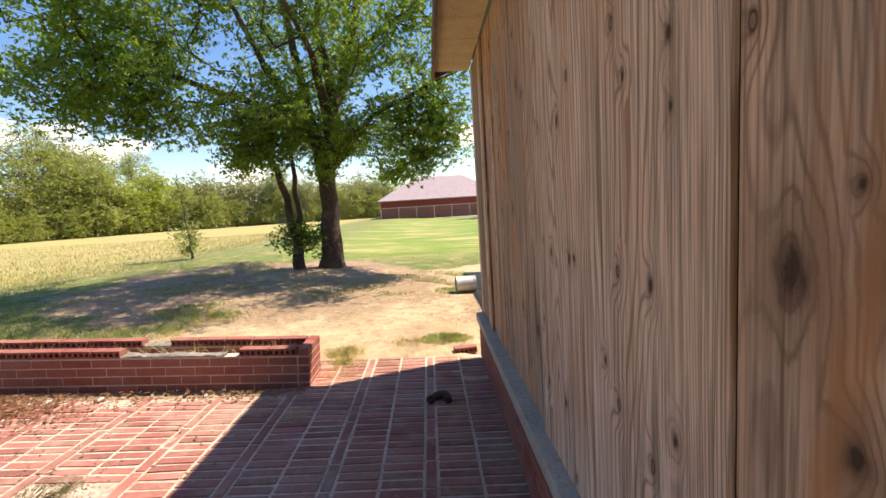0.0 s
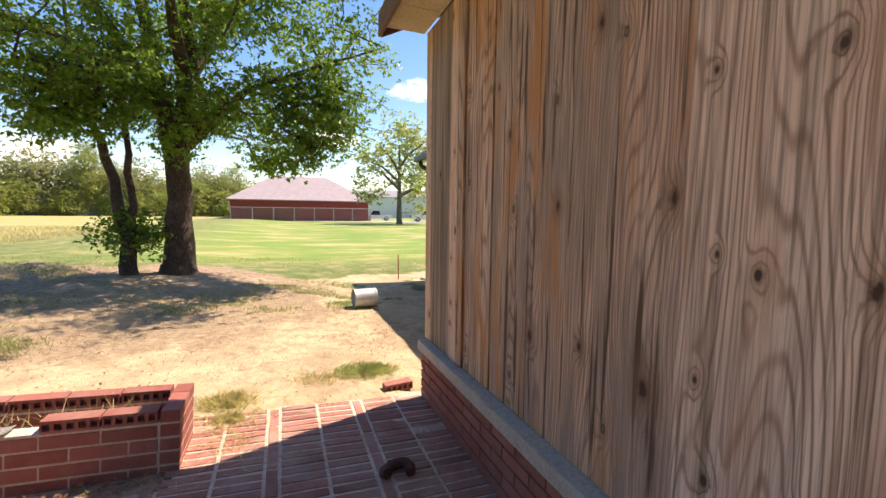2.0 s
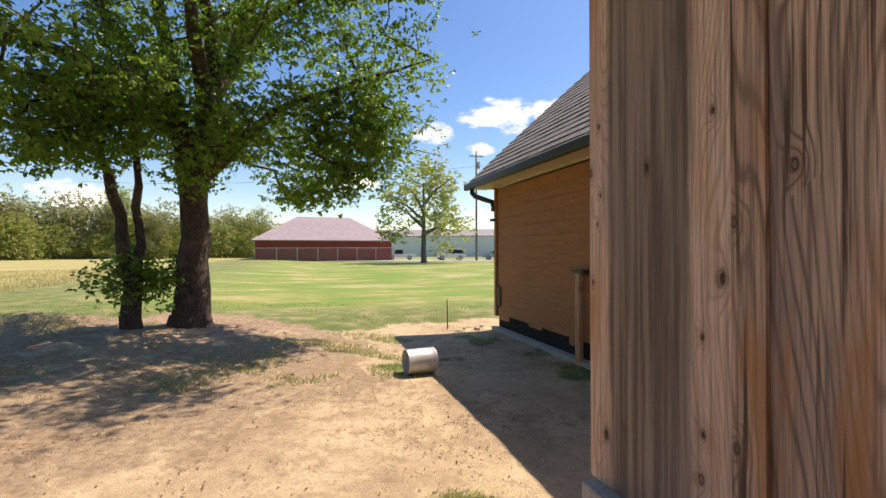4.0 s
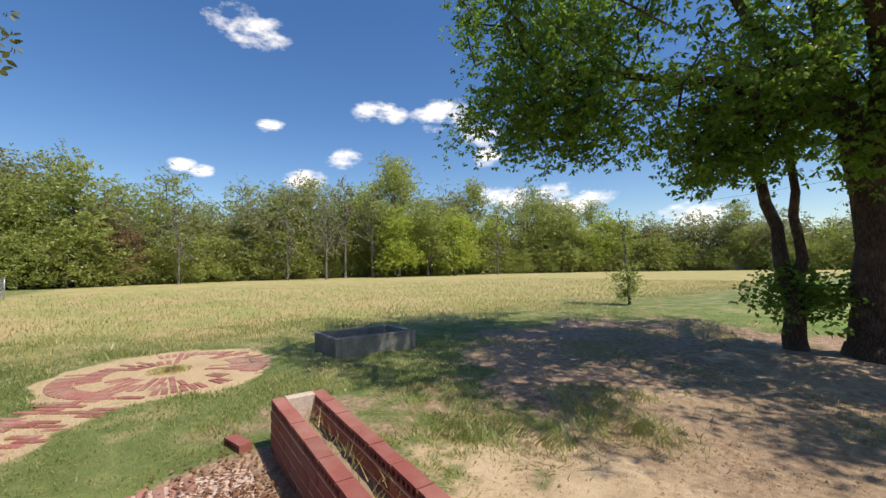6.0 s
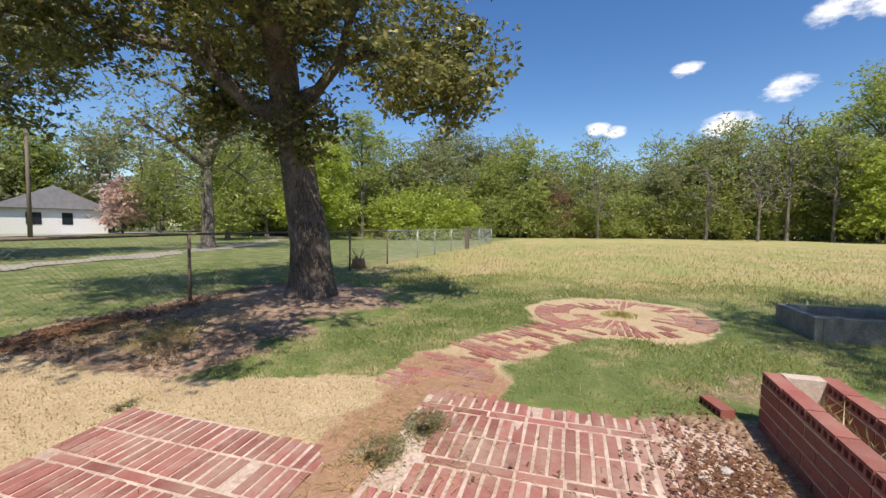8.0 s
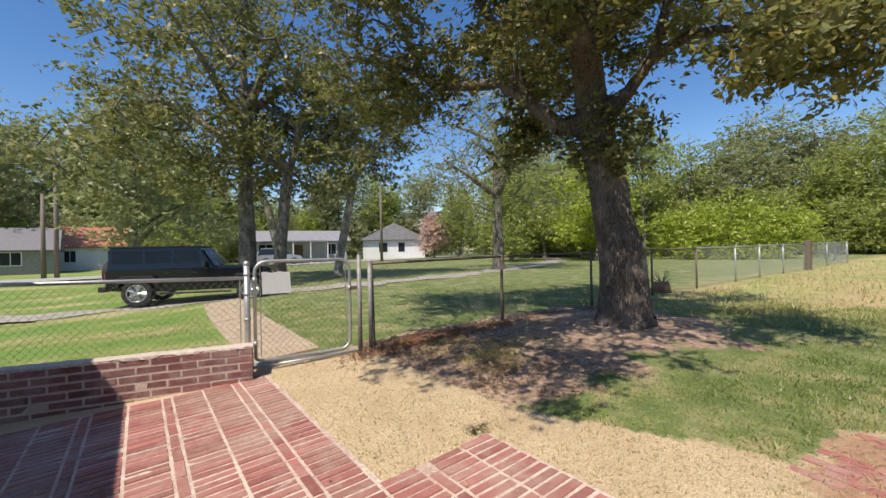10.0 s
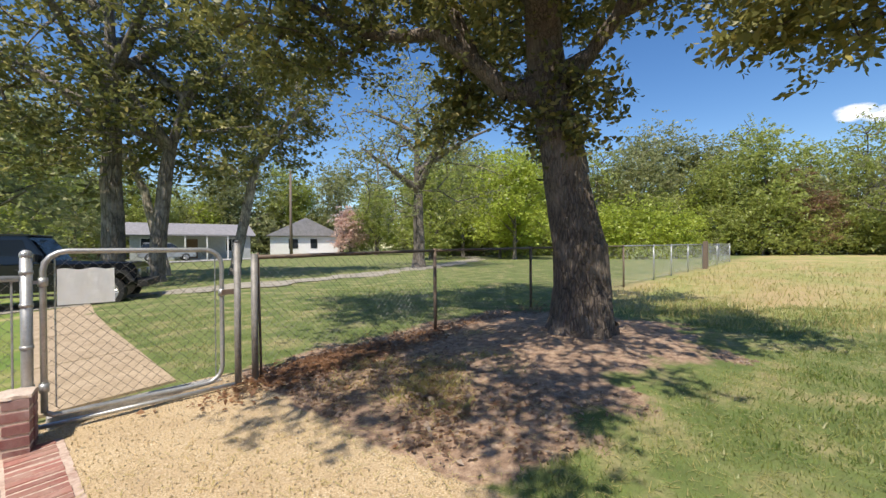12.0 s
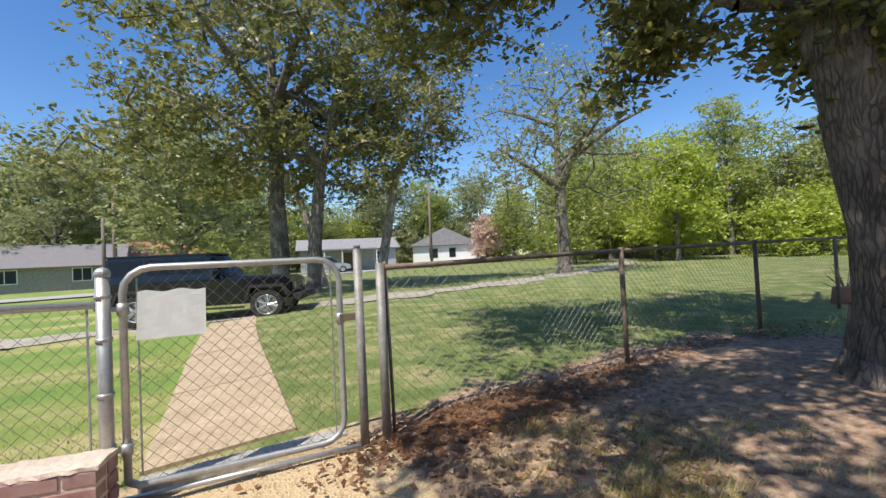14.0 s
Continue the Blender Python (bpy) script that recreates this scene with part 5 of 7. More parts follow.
# ---- far houses ----
def far_house(name, x, y, turn, w, d, h, roof_h, wall, roof, label, gable=True, windows=(), door=None, porch_w=0, over=0.5):
    ob = thing(name, (x, y, gz(x)), label, "house", rz=turn)
    bm = bmesh.new()
    bm_box(bm, -w / 2, w / 2, -d / 2, d / 2, -0.3, h)
    if gable:
        for sx in (-w / 2, w / 2):
            t = [bm.verts.new(v) for v in ((sx, -d / 2, h), (sx, d / 2, h), (sx, 0, h + roof_h * 0.97))]
            bm.faces.new(t)
    part("wall", bm, wall, ob)
    bm = bmesh.new()
    inset = 0 if gable else min(w, d) / 2
    W, D = w / 2 + over, d / 2 + over
    hh = h - over * roof_h / (d / 2) * 0.6
    v = [bm.verts.new(p) for p in ((-W, -D, hh), (W, -D, hh), (W, D, hh), (-W, D, hh), (-W + inset, 0, h + roof_h), (W - inset, 0, h + roof_h))]
    for f in ((0, 1, 5, 4), (2, 3, 4, 5), (1, 2, 5), (3, 0, 4)):
        bm.faces.new([v[i] for i in f])
    bmesh.ops.recalc_face_normals(bm, faces=bm.faces)
    bmesh.ops.solidify(bm, geom=bm.faces[:], thickness=0.14)
    part("roof", bm, roof, ob)
    for wx, wz, ww, wh in windows:
        yy = d / 2
        win = box_part("window", ob, M["glass_dark"], wx - ww / 2, wx + ww / 2, yy, yy + 0.03, wz, wz + wh)
        for a in ((wx - ww / 2 - 0.08, wx - ww / 2, wz - 0.08, wz + wh + 0.08), (wx + ww / 2, wx + ww / 2 + 0.08, wz - 0.08, wz + wh + 0.08), (wx - ww / 2, wx + ww / 2, wz + wh, wz + wh + 0.08), (wx - ww / 2, wx + ww / 2, wz - 0.08, wz), (wx - 0.03, wx + 0.03, wz, wz + wh)):
            box_part("frame", win, M["white_paint"], a[0], a[1], yy + 0.002, yy + 0.06, a[2], a[3], label="white window frame")
    if door is not None:
        box_part("door", ob, M["fascia"], door - 0.5, door + 0.5, d / 2, d / 2 + 0.05, 0.1, 2.15, label="dark front door")
    if porch_w:
        box_part("porch_roof", ob, roof, -porch_w / 2, porch_w / 2, d / 2 + 0.1, d / 2 + 2.2, h - 0.25, h - 0.1)
        for k in range(4):
            xx = -porch_w / 2 + 0.1 + k * (porch_w - 0.2) / 3
            box_part("porch_post", ob, M["white_paint"], xx - 0.06, xx + 0.06, d / 2 + 2.0, d / 2 + 2.12, -0.2, h - 0.25)
    return ob


far_house("grey_roofed_house", 12.0, -58, 4, 13, 8, 2.5, 2.2, M["old_concrete"], M["shingle"], "low house with dark grey roof across the street", windows=((2, 0.9, 1.6, 1.2), (-3.5, 0.9, 1.4, 1.2)))
far_house("red_roofed_house", 3.0, -68, 0, 10, 8, 3.0, 2.4, M["white_paint"], M["roof_red"], "white house with an orange-red roof across the street", windows=((2, 1.0, 1.0, 1.3), (-2, 1.0, 1.0, 1.3)))
far_house("porch_house", -18.0, -52, -12, 11, 7, 2.7, 1.3, M["grey_paint"], M["shingle_light"], "pale grey bungalow with grey roof and a porch", windows=((3.8, 0.9, 1.6, 1.3), (-3.6, 0.9, 1.2, 1.3)), door=0.2, porch_w=6)
gh = far_house("gabled_house", -34.5, -56.5, 62, 12, 9, 2.9, 2.3, M["white_paint"], M["shingle_light"], "white gabled house with grey roof", windows=((3.4, 1.0, 1.0, 1.3), (-0.5, 1.0, 1.2, 1.3)), door=1.4)
box_part("gable_window", gh, M["glass_dark"], 6.0, 6.04, -2.2, -1.0, 1.0, 2.3)
box_part("gable_window", gh, M["glass_dark"], 6.0, 6.04, 0.6, 1.5, 1.0, 2.3)
far_house("white_shed", -66, -43, 40, 12, 6, 2.6, 1.2, M["white_paint"], M["shingle_light"], "long white building far behind the trees", windows=((2, 1, 1, 1),))
far_house("red_brick_building", 2.0, 70.5, 1.5, 19, 12, 3.2, 3.6, M["red_wall"], M["roof_pale"], "long red brick building with a grey roof beyond the field", gable=False)
far_house("metal_warehouse", 26, 108, -22, 70, 18, 5.0, 2.0, M["white_paint"], M["shingle_light"], "pale metal warehouse beyond the parking lot", over=0.2)
far_house("low_cottage", -31, 78, 20, 9, 6, 2.4, 1.3, M["old_concrete"], M["shingle_light"], "small cottage among distant trees")


# ---- poles and wires ----
def pole(name, x, y, h, label, arm=True, lean=0.0):
    ob = thing(name, (x, y, gz(x)), label, "utility pole")
    bm = bmesh.new()
    bm_tube(bm, (0, 0, -0.3), (lean, 0, h), 0.17, 0.11, 10)
    part("shaft", bm, M["wood_pole"], ob)
    if arm:
        box_part("crossarm", ob, M["wood_pole"], -1.1, 1.1, -0.06, 0.06, h - 0.9, h - 0.78)
        bm = bmesh.new()
        bm_tube(bm, (0.35, 0, h - 2.6), (0.35, 0, h - 1.7), 0.24, 0.24, 12)
        part("transformer", bm, M["galv"], ob, "grey can transformer")
    return ob


pole("utility_pole", 22.8, 58.0, 16, "tall utility pole with transformer by the parking lot")
pole("utility_pole", -23.8, -40.2, 9.2, "weathered utility pole by the street", arm=False)
pole("utility_pole", 3.3, -40.2, 8.6, "weathered utility pole by the street", arm=False)
pole("utility_pole", 4.2, -41.5, 6.4, "short leaning utility pole by the street", arm=False)
bm = bmesh.new()
for (ax, ay, az), (bx, by, bz) in (((3.3, -40.2, 8.2), (-23.8, -40.2, 8.8)), ((3.3, -40.2, 7.5), (-23.8, -40.2, 8.1)), ((-23.8, -40.2, 8.8), (-70, -62, 9)), ((3.3, -40.2, 8.2), (40, -34, 8.5)), ((22.8, 58, 13.5), (80, 40, 14)), ((22.8, 58, 12), (80, 40, 12)), ((22.8, 58, 13.5), (-40, 95, 14))):
    bm_path(bm, [Vector((ax, ay, az)).lerp(Vector((bx, by, bz)), k / 12) - Vector((0, 0, 1.2 * math.sin(math.pi * k / 12))) for k in range(13)], 0.02, 4)
part("power_lines", bm, M["wire"], None, "thin sagging black overhead wires")
tagged(bpy.data.objects["power_lines"], category="cable", kind="stuff")


# ---- planter ----
SLOPE = math.atan2(0.20, 3.38)
BL, BH, PY = 0.247, 0.067, 0.080
rb = random.Random(7)


def jitter_box(bm, x0, x1, y0, y1, z0, z1, j=0.002):
    n0 = len(bm.verts)
    bm_box(bm, x0, x1, y0, y1, z0, z1)
    bm.verts.ensure_lookup_table()
    for v in bm.verts[n0:]:
        v.co += Vector((rb.uniform(-j, j), rb.uniform(-j, j), rb.uniform(-j, j)))


def shared_brick(name, sx, sy, sz, material, seed=0, chip=0.006):
    """A brick with slightly worn corners, centred on its place, its top at z = 0."""
    r = random.Random(seed)
    bm = bmesh.new()
    vs = []
    for z, k in ((-sz, 0.0), (-0.006, 0.0), (0.0, chip)):
        for x, y in ((-1, -1), (1, -1), (1, 1), (-1, 1)):
            e = r.uniform(0.4, 1.3) * k
            vs.append(bm.verts.new((x * (sx / 2 - e), y * (sy / 2 - e), z + (r.uniform(-0.002, 0.002) if k else 0))))
    for a in (0, 4):
        for i in range(4):
            bm.faces.new((vs[a + i], vs[a + (i + 1) % 4], vs[a + 4 + (i + 1) % 4], vs[a + 4 + i]))
    bm.faces.new(vs[8:12])
    bm.faces.new(vs[0:4][::-1])
    me = bpy.data.meshes.new(name)
    bm.to_mesh(me)
    bm.free()
    me.materials.append(material)
    return me


def lay(name, me, parent, m):
    ob = new(name, me)
    ob.parent = parent
    ob.matrix_local = m
    return ob


# a cored brick on edge: holes show on its long face
def cored(seed):
    r = random.Random(seed)
    bm = bmesh.new()
    bm_box(bm, -BL / 2, BL / 2, -0.016, 0.046, -BH, 0)
    bm_box(bm, -BL / 2, BL / 2, -0.046, -0.016, -0.018, 0)
    bm_box(bm, -BL / 2, BL / 2, -0.046, -0.016, -BH, -0.052)
    n = 5
    w = BL / n
    for i in range(n + 1):
        c = -BL / 2 + i * w
        a, b = max(c - 0.009, -BL / 2), min(c + 0.009, BL / 2)
        bm_box(bm, a, b, -0.046, -0.016, -0.052, -0.018)
    me = bpy.data.meshes.new("cored_brick")
    bm.to_mesh(me)
    bm.free()
    me.materials.append(M["brick"])
    return me


planter = thing("planter", (-4.64, 3.8, -0.02), "long narrow red brick planter with cored top course, partly broken", "planter")
planter.matrix_world = pose(-4.64, 3.8, -0.01) @ Matrix.Rotation(SLOPE, 4, "Y")
PL = 3.44
for y in (-0.145, 0.145):
    box_part("mortar_core", planter, M["mortar"], 0.004, PL - 0.004, y - 0.0435, y + 0.0435, -0.10, 0.375, label="pale mortar")
box_part("end_core", planter, M["mortar"], 0.004, 0.086, -0.10, 0.10, -0.10, 0.445, label="pale mortar end")
box_part("end_core", planter, M["mortar"], PL - 0.09, PL - 0.0015, -0.189, 0.189, -0.10, 0.435, label="pale mortar")
bm = bmesh.new()
for i in range(34):
    for j in range(3):
        x, y = 0.09 + i * (PL - 0.18) / 33, -0.104 + j * 0.104
        bm.verts.new((x, y, 0.25 + 0.03 * rb.random()))
bm.verts.ensure_lookup_table()
for i in range(33):
    for j in range(2):
        bm.faces.new([bm.verts[k] for k in (i * 3 + j, (i + 1) * 3 + j, (i + 1) * 3 + j + 1, i * 3 + j + 1)])
part("soil", bm, M["soil"], planter, "dry soil and roots")
stretch_b = [shared_brick("brick", BL, 0.094, BH, M["brick"], k, 0.002) for k in range(3)]
short_b = shared_brick("brick", BL / 2 - 0.01, 0.094, BH, M["brick"], 9, 0.002)
end_b = shared_brick("brick", 0.094, 0.094, BH, M["brick"], 5, 0.002)
cored_b = [cored(k) for k in range(2)]
for row in range(6):
    z = 0.07 + PY * row - 0.03
    for side, y in ((0, -0.145), (1, 0.145)):
        x = 0.0
        if row % 2 and row < 5:
            lay("brick", short_b, planter, pose((BL / 2 - 0.01) / 2, y, z))
            x = BL / 2
        while x + 0.06 < PL - 0.10:
            w = min(BL, PL - 0.104 - x)
            c = x + w / 2
            if row == 5:
                gap = (1.79 < c < 2.70) if side == 0 else (1.78 < c < 2.10)
                if not gap:
                    ob = lay("cored_brick", cored_b[rb.randrange(2)], planter, pose(c, y, z + rb.uniform(-0.002, 0.002), 0, 0, rb.uniform(-0.6, 0.6)))
                    ob.scale[0] = w / BL
            else:
                ob = lay("brick", stretch_b[rb.randrange(3)], planter, pose(c, y + rb.uniform(-0.002, 0.002), z, 0, 0, rb.uniform(-0.3, 0.3)))
                ob.scale[0] = w / BL
            x += BL + 0.010
    for c_, w_ in (((-0.066, 0.248), (0.127, 0.126)) if row % 2 else ((0.066, 0.248), (-0.127, 0.126))):
        ob = lay("brick", stretch_b[rb.randrange(3)], planter, pose(PL - 0.046, c_, z, 0, 0, 90 + rb.uniform(-0.3, 0.3)))
        ob.scale[0] = w_ / BL
for x0, x1, y in ((1.80, 2.70, -0.145), (1.78, 2.1, 0.145)):
    bm = bmesh.new()
    n = 22
    for i in range(n + 1):
        x = x0 + (x1 - x0) * i / n
        for yy in (-0.045, 0.047):
            bm.verts.new((x, y + yy, 0.380 + 0.018 * rb.random()))
    bm.verts.ensure_lookup_table()
    for i in range(n):
        bm.faces.new([bm.verts[k] for k in (2 * i, 2 * i + 2, 2 * i + 3, 2 * i + 1)])
    bmesh.ops.solidify(bm, geom=bm.faces[:], thickness=0.03)
    part("mortar_bed", bm, M["concrete"], planter, "bare whitish mortar bed where bricks fell off")

# ---- low brick wall by the gate ----
WALL_A, WALL_B = Vector((-2.68, -3.17, 0)), Vector((0.45, -3.86, 0))
wdir = (WALL_B - WALL_A).normalized()
wlen = (WALL_B - WALL_A).length
wyaw = math.atan2(wdir.y, wdir.x)
smear_b = [shared_brick("brick", BL - 0.006, 0.094, BH - 0.003, M["brick_smeared"], 30 + k, 0.006) for k in range(4)]
smear_end = shared_brick("brick", 0.094, 0.094, BH, M["brick_smeared"], 35, 0.004)
low_wall = thing("low_brick_wall", (WALL_A.x, WALL_A.y, -0.1), "low red brick wall with smeared white mortar beside the patio", "wall")
low_wall.matrix_world = pose(WALL_A.x, WALL_A.y, -0.10, 0, 0, math.degrees(wyaw))
box_part("mortar_core", low_wall, M["mortar"], 0.004, wlen, -0.196, 0.001, -0.12, 0.40, label="white smeared mortar")
bm = bmesh.new()
n = 90
for i in range(n + 1):
    x = -0.008 + wlen * i / n
    for y, z in ((0.004 + rb.uniform(-0.006, 0.008), 0.392 + rb.uniform(-0.008, 0.006)), (0.003 + rb.uniform(-0.008, 0.006), 0.412 + rb.uniform(-0.003, 0.004)), (-0.09, 0.418 + rb.uniform(-0.003, 0.004)), (-0.202 + rb.uniform(-0.006, 0.006), 0.410 + rb.uniform(-0.004, 0.004)), (-0.202, 0.39)):
        bm.verts.new((x, y, z))
bm.verts.ensure_lookup_table()
for i in range(n):
    for j in range(4):
        bm.faces.new([bm.verts[k] for k in (i * 5 + j, i * 5 + 5 + j, i * 5 + 6 + j, i * 5 + 1 + j)])
for i in (0, n):
    bm.faces.new([bm.verts[i * 5 + j] for j in range(5)])
bmesh.ops.recalc_face_normals(bm, faces=bm.faces)
part("cap", bm, M["mortar"], low_wall, "rough pale mortar cap")
for row in range(6):
    z = 0.0 + 0.078 * row
    x = -0.12 if row % 2 else 0.0
    while x < wlen - 0.2:
        x0, x1 = max(x, 0.0), x + BL
        ob = lay("brick", smear_b[rb.randrange(4)], low_wall, pose((x0 + x1) / 2, -0.043 + rb.uniform(-0.003, 0.003), z, rb.uniform(-0.8, 0.8), 0, rb.uniform(-0.6, 0.6)))
        ob.scale = ((x1 - x0) / BL, 1, 0.93)
        x += BL + 0.014
    lay("brick", smear_end, low_wall, pose(0.042, -0.150, z))

# ---- chain-link fences ----
def diamonds(bm, ax, bx, z0, z1, cell, r, y=0.0, skew=0.0):
    """Slanting wires both ways, clipped to the panel."""
    w, h = bx - ax, z1 - z0
    s = -h
    while s < w:
        for flip in (0, 1):
            p0, p1 = max(0, -s), min(h, w - s)
            if p1 - p0 > 0.01:
                a = (ax + s + p0, y + (0.004 if flip else -0.004), (z1 - p0) if flip else (z0 + p0))
                b = (ax + s + p1, y + (0.004 if flip else -0.004), (z1 - p1) if flip else (z0 + p1))
                bm_tube(bm, a, b, r, r, 3, caps=False)
        s += cell


fence = thing("chain_link_fence", (-4.12, -3.25, 0), "chain-link fence with dark posts along the lawn", "fence")
fence_far = thing("chain_link_fence", (-13.7, -3.25, 0.13), "silver chain-link fence along the dry field", "fence")
FX = [-4.12, -6.49, -8.96, -11.35, -13.7, -16.4, -18.5, -21.0, -23.8, -27.4, -31.5]
for i, x in enumerate(FX):
    near_f = i <= 4
    root = fence if near_f else fence_far
    o = root.matrix_world.translation
    m_ = M["rusty"] if near_f else M["galv"]
    z0 = gz(x) - 0.1
    bm = bmesh.new()
    r_ = 0.03 if i in (0, 10) else 0.024
    bm_tube(bm, (x - o.x, 0, z0 - o.z), (x - o.x, 0, gz(x) + 1.10 - o.z if i else 1.17 - o.z), r_, r_, 10)
    part("post", bm, M["post_grey"] if i == 0 else m_, root)
    if i:
        xp = FX[i - 1]
        bm = bmesh.new()
        bm_tube(bm, (xp - o.x, 0, (1.14 if i == 1 else gz(xp) + 1.07) - o.z), (x - o.x, 0, gz(x) + 1.07 - o.z), 0.018, 0.018, 8)
        part("top_rail", bm, m_, root)
        bm = bmesh.new()
        diamonds(bm, x - o.x, xp - o.x, gz(x) + 0.04 - o.z, gz(x) + 1.06 - o.z, 0.075 if near_f else 0.14, 0.0013 if near_f else 0.0022)
        part("mesh_panel", bm, M["mesh_wire"] if near_f else M["galv"], root, "woven wire mesh")
box_part("wide_post", fence_far, M["rusty"], -23.95 + 13.7, -23.7 + 13.7, 0.03, 0.2, -0.1, 1.25, 0.01, "rusty brown panel post")
fence_back = thing("chain_link_fence", (-31.5, -3.3, 0.2), "silver chain-link fence turning away at the wood", "fence", rz=-160)
bm = bmesh.new()
for k in range(1, 4):
    bm_tube(bm, (k * 2.4, 0, -0.1), (k * 2.4, 0, 1.1), 0.024, 0.024, 8)
part("post", bm, M["galv"], fence_back)
bm = bmesh.new()
bm_tube(bm, (0, 0, 1.07), (7.2, 0, 1.07), 0.02, 0.02, 6)
part("top_rail", bm, M["galv"], fence_back)
bm = bmesh.new()
diamonds(bm, 0, 7.2, 0.04, 1.06, 0.14, 0.003)
part("mesh_panel", bm, M["galv"], fence_back)

# fence above the low wall
HP = Vector((-2.68, -3.40, -0.05))
rail_fence = thing("wall_fence", tuple(HP), "silver chain-link fence behind the low brick wall", "fence", rz=math.degrees(wyaw))
bm = bmesh.new()
bm_tube(bm, (0, 0, -0.1), (0, 0, 1.22), 0.032, 0.032, 14)
bmesh.ops.create_uvsphere(bm, u_segments=12, v_segments=8, radius=0.036, matrix=Matrix.Translation((0, 0, 1.235)))
for z in (0.35, 0.62, 0.9, 1.12):
    bm_tube(bm, (0, 0, z - 0.012), (0, 0, z + 0.012), 0.037, 0.037, 14)
part("hinge_post", bm, M["galv"], rail_fence, "galvanized gate post with ball cap")
bm = bmesh.new()
bm_tube(bm, (0.03, 0, 1.08), (3.2, 0, 1.13), 0.021, 0.021, 10)
part("top_rail", bm, M["galv"], rail_fence)
bm = bmesh.new()
diamonds(bm, 0.05, 3.2, 0.10, 1.07, 0.075, 0.0014)
part("mesh_panel", bm, M["mesh_wire"], rail_fence, "woven wire mesh")
bm = bmesh.new()
bm_tube(bm, (0.07, 0, 0.05), (0.07, 0, 1.07), 0.006, 0.006, 6)
part("tension_bar", bm, M["galv"], rail_fence)

# gate
gate = thing("garden_gate", (-2.76, -3.40, -0.02), "closed silver chain-link garden gate with blank white sign", "gate", rz=math.degrees(math.atan2(0.09, -1.12)))
GW, GT, GB = 1.11, 1.23, 0.10
r_c = 0.13
loop = [(0, 0, GB + 0.03), (0, 0, GT - r_c)]
loop += [(r_c - r_c * math.cos(a), 0, GT - r_c + r_c * math.sin(a)) for a in (0.4, 0.8, 1.2, 1.57)]
loop += [(GW - r_c, 0, GT)] + [(GW - r_c + r_c * math.sin(a), 0, GT - r_c + r_c * math.cos(a)) for a in (0.4, 0.8, 1.2, 1.57)]
loop += [(GW, 0, GB + r_c)] + [(GW - r_c + r_c * math.cos(a), 0, GB + r_c - r_c * math.sin(a)) for a in (0.4, 0.8, 1.2, 1.57)]
loop += [(0.05, 0, GB + 0.0), (0, 0, GB + 0.03)]
bm = bmesh.new()
bm_path(bm, loop, 0.019, 10)
part("gate_frame", bm, M["galv"], gate, "bent galvanized tube frame")
bm = bmesh.new()
diamonds(bm, 0.02, GW - 0.02, GB + 0.02, GT - 0.02, 0.075, 0.0014)
part("mesh_panel", bm, M["mesh_wire"], gate, "woven wire mesh")
for x in (0.06, GW - 0.05):
    bm = bmesh.new()
    bm_tube(bm, (x, 0.01, GB + 0.05), (x, 0.01, GT - 0.05), 0.005, 0.005, 6)
    part("tension_bar", bm, M["galv"], gate)
bm = bmesh.new()
nx_, nz_ = 14, 8
for i in range(nx_ + 1):
    for j in range(nz_ + 1):
        bm.verts.new((0.07 + 0.31 * i / nx_, -0.028 - 0.05 * (1 - j / nz_) + 0.0015 * math.sin(i * 1.1) + 0.001 * math.sin(j * 1.7 + i), 0.86 + 0.245 * j / nz_ + (0.006 * math.sin(i * 0.9) if j == nz_ else 0)))
bm.verts.ensure_lookup_table()
for i in range(nx_):
    for j in range(nz_):
        bm.faces.new([bm.verts[k] for k in (i * 9 + j, (i + 1) * 9 + j, (i + 1) * 9 + j + 1, i * 9 + j + 1)])
bmesh.ops.solidify(bm, geom=bm.faces[:], thickness=0.003)
part("sign_panel", bm, M["sign"], gate, "blank wrinkled white sign sheet")
for x, z, s in ((0.0, 0.30, 1), (0.0, 1.02, 1), (GW, 0.86, 0)):
    bm = bmesh.new()
    bm_tube(bm, (x, 0, z - 0.03), (x, 0, z + 0.03), 0.027, 0.027, 12)
    if s:
        bm_box(bm, x - 0.07, x, -0.012, 0.012, z - 0.012, z + 0.012)
    part("hinge" if s else "latch_collar", bm, M["galv"], gate)
box_part("latch", gate, M["rusty"], GW - 0.01, GW + 0.10, -0.03, -0.015, 0.84, 0.885, 0.003, "rusty gravity latch")
for x, y, h, r, lab in ((-3.98, -3.27, 1.27, 0.028, "plain weathered grey steel gate post"),):
    bm = bmesh.new()
    bm_tube(bm, (0, 0, -0.15), (0.0, 0.0, h), r, r, 12)
    bm_tube(bm, (0, 0, h), (0, 0, h + 0.02), r * 0.8, r * 0.8, 12)
    post = thing("gate_post", (x, y, 0.0), lab, "post")
    part("shaft", bm, M["post_grey"], post)
# second tubes by the fence end
bm = bmesh.new()
bm_tube(bm, (0, 0, -0.1), (0.02, 0, 1.18), 0.012, 0.012, 8)
post = thing("fence_end_bar", (-4.18, -3.26, 0.0), "thin dark bar at the end of the fence mesh", "post")
part("shaft", bm, M["rusty"], post)
